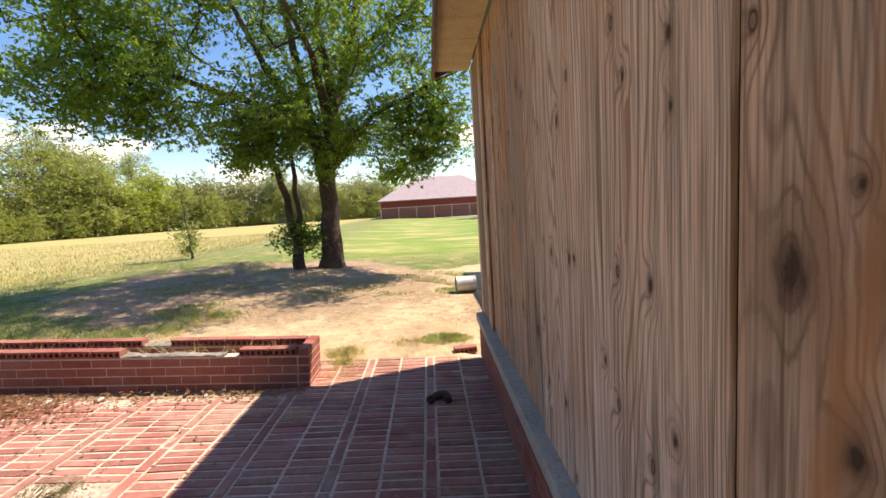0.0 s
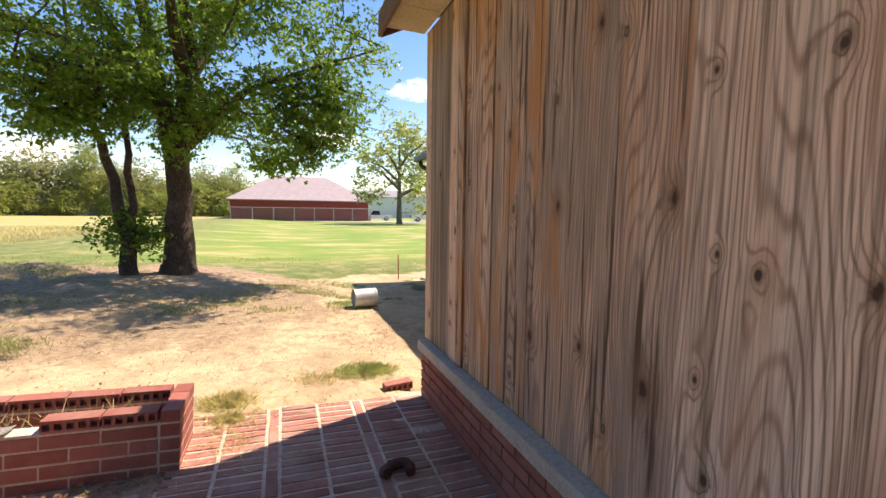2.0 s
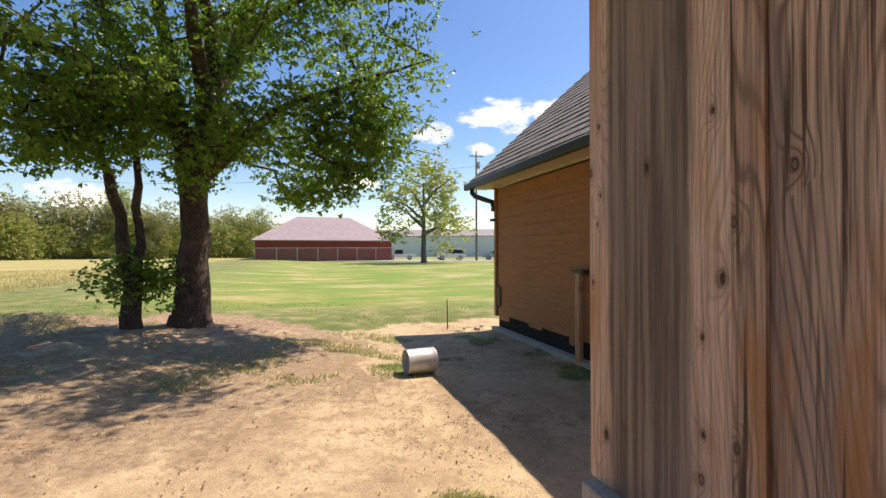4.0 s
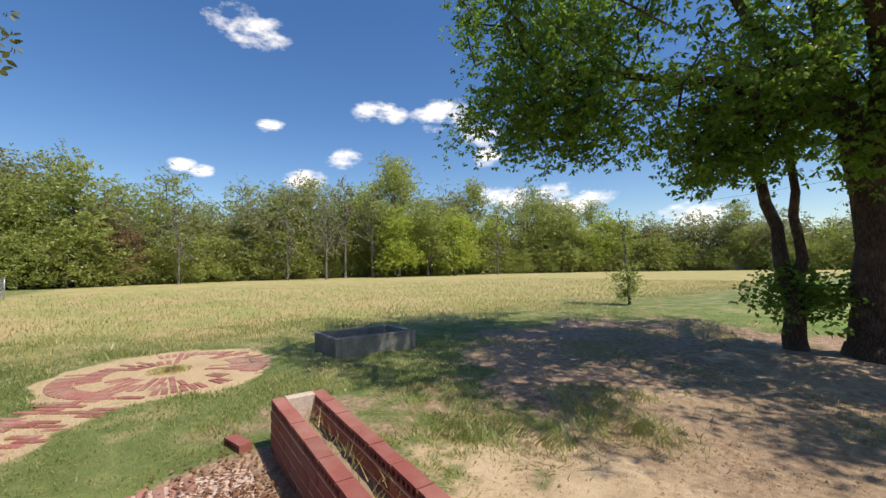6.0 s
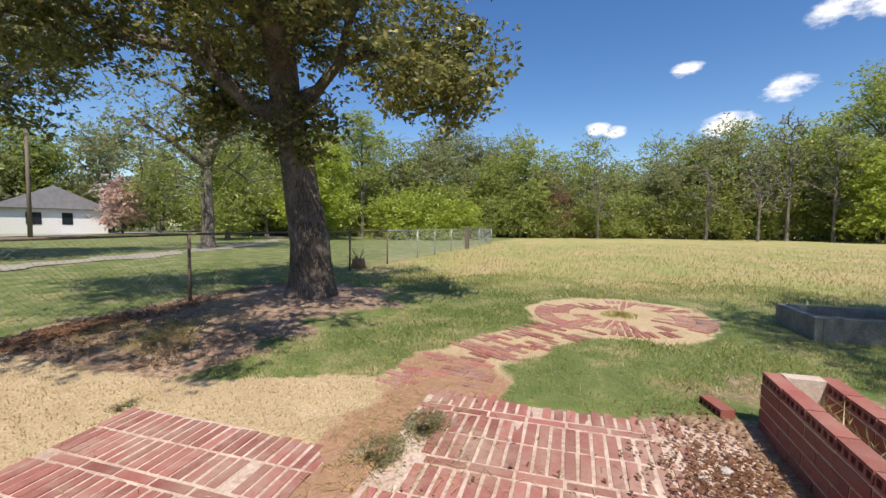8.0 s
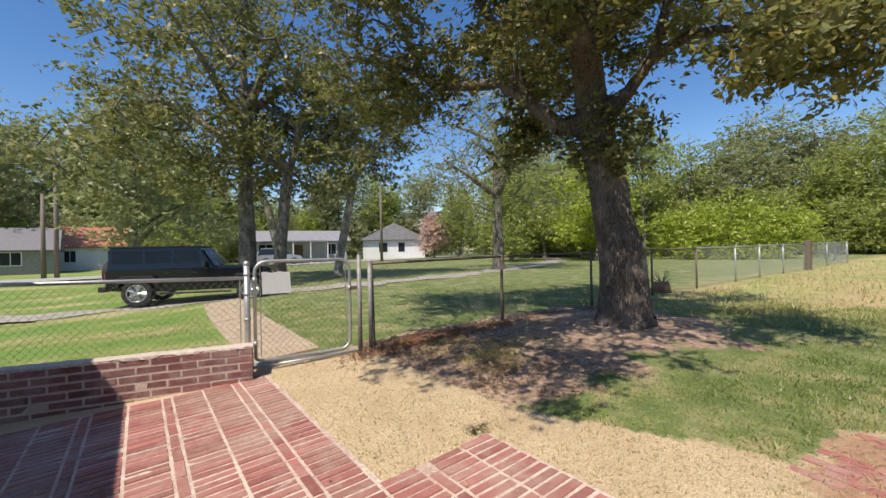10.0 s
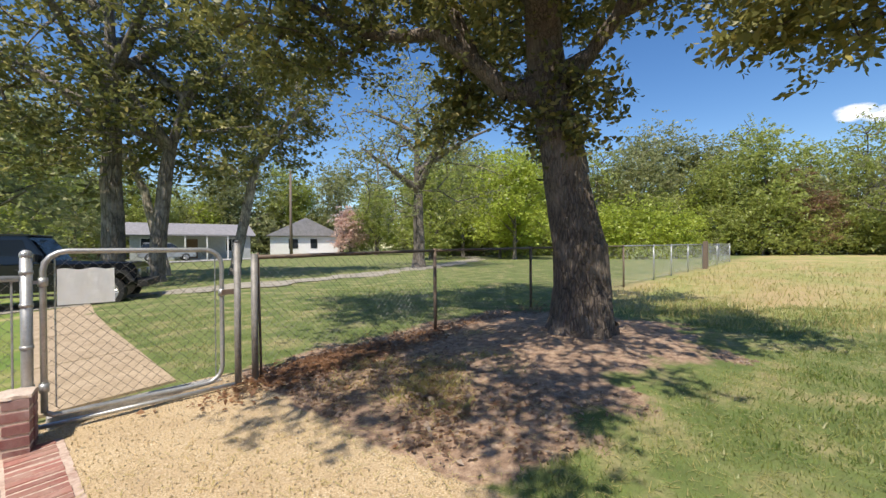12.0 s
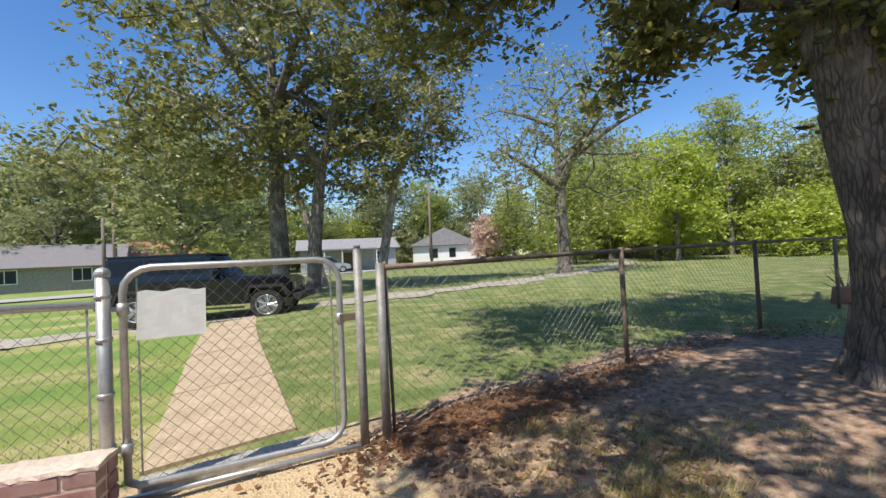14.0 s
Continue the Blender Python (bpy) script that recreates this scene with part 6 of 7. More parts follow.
# curb under the gate
bm = bmesh.new()
bm_box(bm, -3.93, -2.78, -3.62, -3.50, -0.08, 0.035, 0.008)
tagged(part("gate_curb", bm, M["concrete"], None, "narrow grey concrete curb under the garden gate"), category="curb")
bm = bmesh.new()
bm_tube(bm, (-3.94, -3.24, 0.045), (-2.68, -3.44, 0.005), 0.017, 0.017, 8)
tagged(part("ground_pipe", bm, M["galv"], None, "galvanized pipe lying on soil below the garden gate"), category="pipe")

# distant fence by the brick building
df = thing("chain_link_fence", (-7, 61, 0), "distant chain-link fence before the red building", "fence", rz=-1.5)
bm = bmesh.new()
for k in range(8):
    bm_tube(bm, (k * 2.6, 0, -0.2), (k * 2.6, 0, 1.7), 0.05, 0.05, 6)
part("posts", bm, M["galv"], df)
tagged(bpy.data.objects["posts"], kind="stuff")
bm = bmesh.new()
bm_tube(bm, (0, 0, 1.68), (18.2, 0, 1.68), 0.04, 0.04, 6)
part("top_rail", bm, M["galv"], df)
bm = bmesh.new()
diamonds(bm, 0, 18.2, 0.0, 1.65, 0.3, 0.008)
part("mesh_panel", bm, M["galv"], df)


# ---- vehicles ----
def loft_side(bm, prof, y0, y1, tuck=0.0):
    """A body from its side outline, with the sides leaning in by tuck towards the top."""
    zs = [p[1] for p in prof]
    lo, hi = min(zs), max(zs)
    rings = []
    for s, y in ((-1, y0), (1, y1)):
        rings.append([bm.verts.new((x, y - s * tuck * (z - lo) / (hi - lo + 1e-6), z)) for x, z in prof])
    n = len(prof)
    for i in range(n):
        bm.faces.new((rings[0][i], rings[0][(i + 1) % n], rings[1][(i + 1) % n], rings[1][i]))
    bm.faces.new(rings[0][::-1])
    bm.faces.new(rings[1])
    bmesh.ops.recalc_face_normals(bm, faces=bm.faces)


def wheel(parent, x, y, r, side, w=0.24, spokes=5):
    hub = new("wheel")
    hub.parent = parent
    hub.location = (x, y, r)
    bm = bmesh.new()
    n = 28
    prof = [(-w / 2, r * 0.68), (-w / 2, r * 0.93), (-w * 0.36, r), (w * 0.36, r), (w / 2, r * 0.93), (w / 2, r * 0.68)]
    rings = []
    for k in range(n):
        a = 6.28319 * k / n
        rings.append([bm.verts.new((q * math.cos(a), yy, q * math.sin(a))) for yy, q in prof])
    for k in range(n):
        for i in range(6):
            bm.faces.new((rings[k][i], rings[(k + 1) % n][i], rings[(k + 1) % n][(i + 1) % 6], rings[k][(i + 1) % 6]))
    bmesh.ops.recalc_face_normals(bm, faces=bm.faces)
    part("tyre", bm, M["rubber"], hub, "black rubber tyre")
    bm = bmesh.new()
    bm_tube(bm, (0, side * w * 0.42, 0), (0, side * w * 0.47, 0), r * 0.16, r * 0.14, 12)
    for k in range(spokes):
        for d in (-0.12, 0.12):
            a = 6.28319 * k / spokes + d
            bm_tube(bm, (0.08 * r * math.cos(a), side * w * 0.43, 0.08 * r * math.sin(a)), (r * 0.63 * math.cos(a + d * 0.3), side * w * 0.40, r * 0.63 * math.sin(a + d * 0.3)), 0.022, 0.02, 6)
    ring_pts = [(r * 0.64 * math.cos(6.28319 * k / 24), side * w * 0.42, r * 0.64 * math.sin(6.28319 * k / 24)) for k in range(25)]
    bm_path(bm, ring_pts, 0.022, 6)
    bm_tube(bm, (0, side * w * 0.1, 0), (0, side * w * 0.12, 0), r * 0.62, r * 0.62, 20)
    part("rim", bm, M["rim"], hub, "silver five-spoke rim")
    return hub


def off_roader(x, y, heading):
    ob = thing("off_road_vehicle", (x, y, gz(x) + 0.04), "black boxy four-door off-road vehicle parked on the driveway", "car", rz=heading)
    bm = bmesh.new()
    loft_side(bm, [(-0.84, 0.50), (-0.84, 1.10), (3.55, 1.10), (3.62, 0.95), (3.62, 0.55), (2.9, 0.45), (0.0, 0.42)], -0.80, 0.80)
    bmesh.ops.bevel(bm, geom=bm.edges[:], offset=0.03, segments=2, affect="EDGES")
    part("body", bm, M["car_black"], ob)
    bm = bmesh.new()
    loft_side(bm, [(2.05, 1.08), (2.08, 1.20), (3.45, 1.13), (3.55, 1.05)], -0.68, 0.68, 0.03)
    part("hood", bm, M["car_black"], ob)
    bm = bmesh.new()
    loft_side(bm, [(-0.82, 1.09), (-0.78, 1.80), (1.55, 1.82), (1.98, 1.12)], -0.76, 0.76, 0.09)
    bmesh.ops.bevel(bm, geom=bm.edges[:], offset=0.025, segments=2, affect="EDGES")
    part("cabin", bm, M["car_black"], ob)
    box_part("roof", ob, M["car_black"], -0.82, 1.60, -0.69, 0.69, 1.79, 1.84, 0.02)
    for s in (-1, 1):
        for x0, x1 in ((-0.70, 0.05), (0.14, 0.80), (0.90, 1.50)):
            bm = bmesh.new()
            yy = s * 0.765
            v = [bm.verts.new(p) for p in ((x0, yy - s * 0.02, 1.20), (x1 + (0.13 if x0 > 0.85 else 0), yy - s * 0.02, 1.20), (x1, yy - s * 0.075, 1.70), (x0, yy - s * 0.075, 1.70))]
            bm.faces.new(v)
            bmesh.ops.solidify(bm, geom=bm.faces[:], thickness=0.012)
            part("side_window", bm, M["glass_dark"], ob, "dark tinted side window")
        for wx in (0.0, 3.02):
            bm = bmesh.new()
            arc = [(wx - 0.52, 0.60), (wx - 0.40, 0.93), (wx + 0.40, 0.93), (wx + 0.56, 0.66), (wx + 0.50, 0.62), (wx + 0.36, 0.86), (wx - 0.36, 0.86), (wx - 0.46, 0.60)]
            loft_side(bm, arc, s * 0.78 if s > 0 else -0.97, 0.97 if s > 0 else -0.78)
            part("fender", bm, M["rubber"], ob, "flat black wheel fender")
            wheel(ob, wx, s * 0.82, 0.40, s)
        box_part("mirror", ob, M["rubber"], 1.72, 1.80, s * 0.88 - 0.09, s * 0.88 + 0.09, 1.18, 1.36, 0.02)
        box_part("door_handle", ob, M["rubber"], 0.66, 0.80, s * 0.80 - 0.012, s * 0.80 + 0.012 * 2 * (s > 0), 0.98, 1.01)
        box_part("door_handle", ob, M["rubber"], 1.40, 1.54, s * 0.80 - 0.012, s * 0.80 + 0.012 * 2 * (s > 0), 0.98, 1.01)
        box_part("tail_light", ob, M["red_wall"], -0.88, -0.83, s * 0.68 - 0.07, s * 0.68 + 0.07, 0.80, 1.02, 0.01, "red tail light")
        box_part("running_board", ob, M["rubber"], 0.55, 2.45, s * 0.80 - 0.06, s * 0.80 + 0.06, 0.34, 0.39, 0.01)
        bm = bmesh.new()
        bm_tube(bm, (3.60, s * 0.52, 0.86), (3.64, s * 0.52, 0.86), 0.09, 0.09, 16)
        part("headlight", bm, M["rim"], ob, "round headlight")
    bm = bmesh.new()
    v = [bm.verts.new(p) for p in ((1.99, -0.66, 1.18), (1.99, 0.66, 1.18), (1.64, 0.60, 1.74), (1.64, -0.60, 1.74))]
    bm.faces.new(v)
    bmesh.ops.solidify(bm, geom=bm.faces[:], thickness=0.01)
    part("windscreen", bm, M["glass_dark"], ob)
    box_part("rear_window", ob, M["glass_dark"], -0.825, -0.81, -0.5, 0.5, 1.22, 1.66)
    box_part("front_bumper", ob, M["rubber"], 3.62, 3.85, -0.78, 0.78, 0.48, 0.66, 0.03)
    box_part("rear_bumper", ob, M["rubber"], -1.04, -0.84, -0.76, 0.76, 0.46, 0.62, 0.03)
    sp = wheel(ob, 0, 0, 0.39, 1)
    sp.location = (-1.0, 0.0, 1.02)
    sp.rotation_euler = (0, 0, radians(90))
    return ob


jeep = off_roader(-1.95, -12.95, 158.0)
jeep.scale = (0.93, 0.93, 0.88)


def far_car(x, y, heading, paint, label, pickup=False):
    ob = thing("pickup_truck" if pickup else "parked_car", (x, y, gz(x) + 0.05), label, "car", rz=heading)
    bm = bmesh.new()
    loft_side(bm, [(-2.2, 0.35), (-2.25, 0.95), (2.1, 0.95), (2.25, 0.75), (2.25, 0.35)] if pickup else [(-2.2, 0.35), (-2.25, 0.9), (-1.9, 1.0), (1.2, 1.02), (2.1, 0.85), (2.25, 0.6), (2.2, 0.35)], -0.88, 0.88, 0.04)
    bmesh.ops.bevel(bm, geom=bm.edges[:], offset=0.05, segments=2, affect="EDGES")
    part("body", bm, paint, ob)
    cab = [(-0.4, 0.93), (-0.25, 1.65), (0.75, 1.65), (1.15, 0.93)] if pickup else [(-2.1, 0.95), (-1.75, 1.55), (0.3, 1.6), (1.1, 1.0)]
    bm = bmesh.new()
    loft_side(bm, cab, -0.80, 0.80, 0.14)
    part("glasshouse", bm, M["glass_dark"], ob, "dark windows")
    box_part("roof", ob, paint, cab[1][0] - 0.02, cab[2][0] + 0.02, -0.69, 0.69, 1.58, 1.67, 0.03)
    for wx in (-1.35, 1.4):
        for s in (-1, 1):
            wheel(ob, wx, s * 0.80, 0.34, s, 0.2)
    return ob


far_car(20.0, 61.5, 172, M["car_white"], "white family car parked beyond the field")
far_car(13.6, 67.0, 170, M["car_white"], "white pickup truck parked beyond the field", True)
far_car(27.2, 60.0, 150, M["car_silver"], "silver car parked beyond the field")
far_car(31.5, 59.5, 160, M["car_silver"], "silver pickup truck parked beyond the field", True)
far_car(34.5, 62, 150, M["car_white"], "white car at the lot's end", False)
far_car(-13.5, -43.5, 170, M["car_silver"], "silver car parked before the porch house")

# ---- loose things in the yard ----
can = thing("metal_can", (0.58, 7.6, -0.20), "dented silver metal cylinder lying on sand", "container", rz=4)
bm = bmesh.new()
n = 32
rr = 0.150
rings = []
for x, r in ((-0.185, rr), (-0.177, rr + 0.006), (-0.168, rr), (-0.1, rr - 0.001), (0.0, rr + 0.002), (0.1, rr - 0.001), (0.168, rr), (0.177, rr + 0.006), (0.185, rr)):
    rings.append([bm.verts.new((x, r * math.cos(6.28319 * k / n), rr + r * math.sin(6.28319 * k / n) * (0.99 if k % 7 else 0.97))) for k in range(n)])
for a, b in zip(rings, rings[1:]):
    for k in range(n):
        bm.faces.new((a[k], a[(k + 1) % n], b[(k + 1) % n], b[k])).smooth = True
bmesh.ops.recalc_face_normals(bm, faces=bm.faces)
bmesh.ops.solidify(bm, geom=bm.faces[:], thickness=0.003)
part("shell", bm, M["can"], can)
bm = bmesh.new()
bm_tube(bm, (0.15, 0, rr), (0.155, 0, rr), rr - 0.004, rr - 0.004, 32)
part("bottom", bm, M["can"], can)
bm = bmesh.new()
bm_tube(bm, (0, 0, -0.1), (-0.01, 0, 0.56), 0.014, 0.014, 8)
st = thing("marker_stake", (1.84, 10.2, -0.2), "thin rusty orange stake stuck in sandy soil", "stake")
part("shaft", bm, M["roof_red"], st)

bed = thing("raised_bed", (-7.56, 5.68, 0.09), "weathered grey concrete raised bed in shade", "raised bed")
for a in ((-0.46, 0.46, -0.66, -0.58), (-0.46, 0.46, 0.58, 0.66), (0.38, 0.46, -0.58, 0.58), (-0.46, -0.38, -0.58, 0.58)):
    box_part("side", bed, M["old_concrete"], *a, -0.1, 0.28, 0.008)
box_part("soil", bed, M["soil"], -0.38, 0.38, -0.58, 0.58, -0.1, 0.17, label="dark soil")

curl = thing("dried_curl", (-0.04, 3.2, gz(-0.04)), "curled dark red-brown dried piece on the bricks", "debris")
bm = bmesh.new()
bm_path(bm, [(0.075 * math.cos(a), 0.06 * math.sin(a), 0.035 + 0.012 * math.sin(2 * a)) for a in [(-0.5 + 4.2 * k / 14) for k in range(15)]], 0.030, 9)
for v in bm.verts:
    v.co += Vector((rb.uniform(-0.006, 0.006), rb.uniform(-0.006, 0.006), rb.uniform(-0.004, 0.004)))
part("curl", bm, speckled("dried", (0.05, 0.018, 0.014), (0.12, 0.045, 0.035), 25), curl)

for x, y, rz, dz in ((0.28, 4.40, 8, 0.05), (-4.80, 3.42, 15, 0.06), (-4.12, -0.1, 40, 0.0)):
    if dz:
        bk = thing("loose_brick", (x, y, gz(x) + dz), "loose red cored brick lying at the paving's edge", "brick", rz=rz)
        ob = new("brick", cored_b[0])
        ob.parent = bk
rubble_seed = random.Random(3)


def stone_mesh(seed, s):
    r = random.Random(seed)
    bm = bmesh.new()
    bmesh.ops.create_icosphere(bm, subdivisions=1, radius=s)
    for v in bm.verts:
        v.co = Vector((v.co.x * r.uniform(0.7, 1.3), v.co.y * r.uniform(0.7, 1.2), v.co.z * r.uniform(0.4, 0.7)))
    return bm


for x, y, s in ((2.35, 9.95, 0.11), (2.55, 10.2, 0.08), (2.15, 10.1, 0.06), (-4.05, 3.25, 0.07), (-3.95, 3.12, 0.05), (-3.85, 3.3, 0.06), (-3.78, 3.15, 0.04), (-2.9, 3.42, 0.07), (-3.3, 3.4, 0.06), (-3.6, 3.2, 0.05), (-2.05, 3.46, 0.05)):
    s *= 0.6
    bm = stone_mesh(int(s * 1000 + x * 37), s)
    ob = part("rubble_piece", bm, M["concrete"], None, "broken grey concrete rubble piece on soil")
    ob.location = (x, y, gz(x) + s * 0.25)
    tagged(ob, category="rubble", group="rubble")

pot = thing("rusty_pot", (-12.0, -3.35, gz(-12)), "small dark red stump with dry twigs by the fence", "stump")
bm = bmesh.new()
bm_tube(bm, (0, 0, -0.05), (0, 0, 0.28), 0.22, 0.17, 12)
part("body", bm, M["leaf_litter"], pot)
bm = bmesh.new()
for k in range(18):
    a, e = rb.uniform(0, 6.28), rb.uniform(0.1, 0.4)
    bm_tube(bm, (0, 0, 0.2), (e * math.cos(a), e * math.sin(a), rb.uniform(0.35, 0.7)), 0.008, 0.003, 4)
part("twigs", bm, M["rusty"], pot)
br = thing("fallen_branch", (-50.5, 51.5, 0.3), "bleached fallen branch at the field's far edge", "branch", rz=45)
bm = bmesh.new()
bm_path(bm, [(-2.5, 0, 0.1), (-1, 0.1, 0.25), (0.5, -0.1, 0.2), (2.5, 0.2, 0.6)], 0.09, 6)
bm_path(bm, [(0.5, -0.1, 0.2), (1.4, 0.3, 0.7), (2.2, 0.3, 1.1)], 0.06, 6)
part("limb", bm, M["concrete"], br)


# ---- grass, weeds and litter ----
def blades(name, xs, ys, hs, material, label, category, lean=0.5, width=0.006, seed=0, zoff=0.0):
    r = np.random.default_rng(seed)
    n = len(xs)
    zs = np.interp(xs, [-60, -30, -7, -5, -2, 0.4, 1], [0.3, 0.2, 0.11, 0.08, -0.09, -0.19, -0.2]) - 0.015 + zoff
    a = r.random(n) * 6.283
    b = r.random(n) * 6.283
    w = width * (0.6 + 0.8 * r.random(n))
    base = np.stack([xs, ys, zs], -1)
    side = np.stack([np.cos(a) * w, np.sin(a) * w, np.zeros(n)], -1)
    tip = base + np.stack([np.cos(b) * hs * lean * r.random(n), np.sin(b) * hs * lean * r.random(n), hs], -1)
    pts = np.stack([base - side, base + side, tip], 1).reshape(-1, 3)
    ob = new(name, quads(name, pts, material, 3))
    return tagged(ob, label, category, kind="stuff")


rg = np.random.default_rng(9)


def scatter(n, x0, x1, y0, y1, keep):
    x, y = rg.uniform(x0, x1, n), rg.uniform(y0, y1, n)
    k = keep(x, y)
    return x[k], y[k]


def on_path(x, y, grow=0.0):
    d = seg_dist(x, y, PATHLINE)
    r = np.hypot(x - RING[0], y - RING[1])
    return (d < 0.33 + grow) | ((r < 1.17 + grow) & (r > 0.40 - grow))


PATHLINE = [(-4.45, 1.32), (-4.95, 1.42), (-5.45, 1.55), (-6.15, 1.97), (-6.9, 2.5)]
RING = (-7.8, 3.1)


def bare(x, y, thr=0.45):
    s, g_, m_, f_, d_ = cover(x, y)
    wl_ = (lumps(x, y, 1.9, 3) - 0.5) * 0.5
    return (np.maximum(np.maximum(s, g_), np.maximum(m_, d_)) + wl_ > thr) | in_paving(x, y) | ((x > 0.3) & (y < 4.3)) | ((x > 2.6) & (y < 10)) | ((x > -3.8) & (x < -2.7) & (y < -3.6) & (y > -11.3)) | (seg_dist(x, y, DRIVE) < 1.0) | ((np.abs(x + 7.7) < 0.64) & (np.abs(y - 5.68) < 0.68)) | ((x < -1.2) & (x > -4.7) & (np.abs(y - 3.81) < 0.22))


x, y = scatter(520000, -13, 3.5, -9, 15, lambda x, y: ~bare(x, y) & ~(on_path(x, y) & (lumps(x, y, 5.0) < 0.62)) & (rg.random(len(x)) < 1 / (1 + 0.03 * ((x + 2.5) ** 2 + (y - 1) ** 2))))
blades("lawn_grass", x, y, rg.uniform(0.02, 0.055, len(x)), M["blade"], "short patchy green and straw lawn grass", "grass", 1.2, 0.005, 1)
x, y = scatter(90000, -34, -9, -3.0, 34, lambda x, y: (rg.random(len(x)) < 1.1 * np.exp((x + 9) / 12)) & ~bare(x, y, 0.7))
blades("field_grass", x, y, rg.uniform(0.04, 0.15, len(x)), M["blade_dry"], "tall dry yellow grass in the open field", "grass", 0.9, 0.012, 2)


x, y = scatter(170000, -12, -3.0, -1.6, 7, lambda x, y: ~bare(x, y) & ~on_path(x, y) & (lumps(x, y, 3.1, 17) > 0.25 + 0.5 * rg.random(len(x))) & (rg.random(len(x)) < 0.62))
blades("lawn_tufts", x, y, rg.uniform(0.02, 0.06, len(x)), M["blade"], "longer green and straw tufts in the lawn", "grass", 1.1, 0.007, 3)


def clump(cx, cy, r, n, h, material, name, label, seed, lean=0.8, width=0.006):
    q = np.random.default_rng(seed)
    a, d = q.random(n) * 6.283, r * np.sqrt(q.random(n)) * (0.75 + 0.25 * np.sin(q.random(n) * 30))
    blades(name, cx + d * np.cos(a), cy + d * np.sin(a) * 0.8, h * (0.3 + 0.7 * q.random(n)) * (1.1 - 0.6 * d / r), material, label, "weeds", lean, width, seed)


for i, (cx, cy, r, n, h) in enumerate(((-4.15, 4.85, 0.5, 900, 0.24), (-3.75, 5.35, 0.55, 1100, 0.26), (-3.5, 6.15, 0.6, 1500, 0.28), (-4.05, 6.5, 0.5, 700, 0.22), (-4.9, 5.2, 0.6, 600, 0.2), (-3.9, 6.9, 0.4, 500, 0.2), (-2.55, 10.6, 0.6, 300, 0.2), (-1.9, 10.9, 0.4, 260, 0.25))):
    clump(cx, cy, r * 1.25, int(n * 0.8), h * 0.48, M["blade"], "weeds", "tall green weeds on bare soil", 40 + i, 1.5, 0.005)
for i, (cx, cy, r, n, h) in enumerate(((-4.05, 1.55, 0.26, 2600, 0.05), (-3.68, 1.38, 0.26, 2400, 0.05), (-2.3, 2.25, 0.3, 900, 0.05), (-2.6, 2.0, 0.3, 800, 0.05), (-3.65, -0.62, 0.14, 300, 0.05))):
    clump(cx, cy, r, n, h, M["blade_grey"], "mat_weeds", "low grey-green mat of weeds in the paving", 60 + i, 2.5, 0.006)
for i, (cx, cy, r, n, h) in enumerate(((-5.0, -1.85, 0.5, 900, 0.11), (-5.4, -2.15, 0.6, 1100, 0.10), (-4.75, -1.45, 0.3, 400, 0.08), (-6.0, -1.6, 0.5, 500, 0.08), (-5.0, -2.7, 0.4, 300, 0.12), (-5.9, -1.9, 0.5, 600, 0.14), (-4.9, -1.9, 0.4, 300, 0.10), (-6.2, -0.9, 0.5, 500, 0.09), (-5.6, -1.5, 0.35, 260, 0.13), (-4.6, -2.5, 0.5, 260, 0.09), (-6.6, -2.6, 0.5, 320, 0.14), (-8.3, -0.7, 0.6, 420, 0.08), (-7.8, 3.1, 0.33, 1500, 0.09), (-0.35, 4.75, 0.3, 400, 0.08), (-1.05, 4.45, 0.22, 700, 0.12), (-1.0, 4.15, 0.12, 400, 0.10))):
    clump(cx, cy, r, n, h, M["blade_dry"], "dry_grass_tuft", "dry straw-coloured grass tuft on bare soil", 80 + i, 1.2)
clump(0.08, 4.85, 0.34, 2600, 0.09, M["blade"], "mat_weeds", "low green weed cushion on the sand beside the paving", 99, 1.6, 0.006)
q = np.random.default_rng(5)
px_ = q.uniform(-4.4, -1.4, 260)
blades("planter_straw", px_, 3.8 + q.normal(0, 0.05, 260), q.uniform(0.03, 0.12, 260), M["blade_dry"], "dry straw in the planter", "straw", 1.5, 0.004, 6, zoff=0.29)


def flakes(name, x, y, size, material, label, seed, z=0.006):
    r = np.random.default_rng(seed)
    n = len(x)
    zs = np.interp(x, [-60, -30, -7, -5, -2, 0.4, 1], [0.3, 0.2, 0.11, 0.08, -0.09, -0.19, -0.2]) + z + r.random(n) * 0.02
    u = r.normal(0, 1, (n, 3)); u[:, 2] *= 0.25
    u /= np.linalg.norm(u, axis=1)[:, None]
    w = np.cross(u, np.array((0, 0, 1.0)) + r.normal(0, 0.3, (n, 3)))
    w /= np.linalg.norm(w, axis=1)[:, None]
    L = size * (0.5 + r.random(n))[:, None]
    c = np.stack([x, y, zs], -1)
    up = np.array((0, 0, 1.0)) * L * 0.2
    pts = np.stack([c - u * L / 2, c + w * L * 0.3 + up, c + u * L / 2, c - w * L * 0.3 + up], 1).reshape(-1, 3)
    ob = new(name, quads(name, pts, material))
    return tagged(ob, label, "leaf litter", kind="stuff")


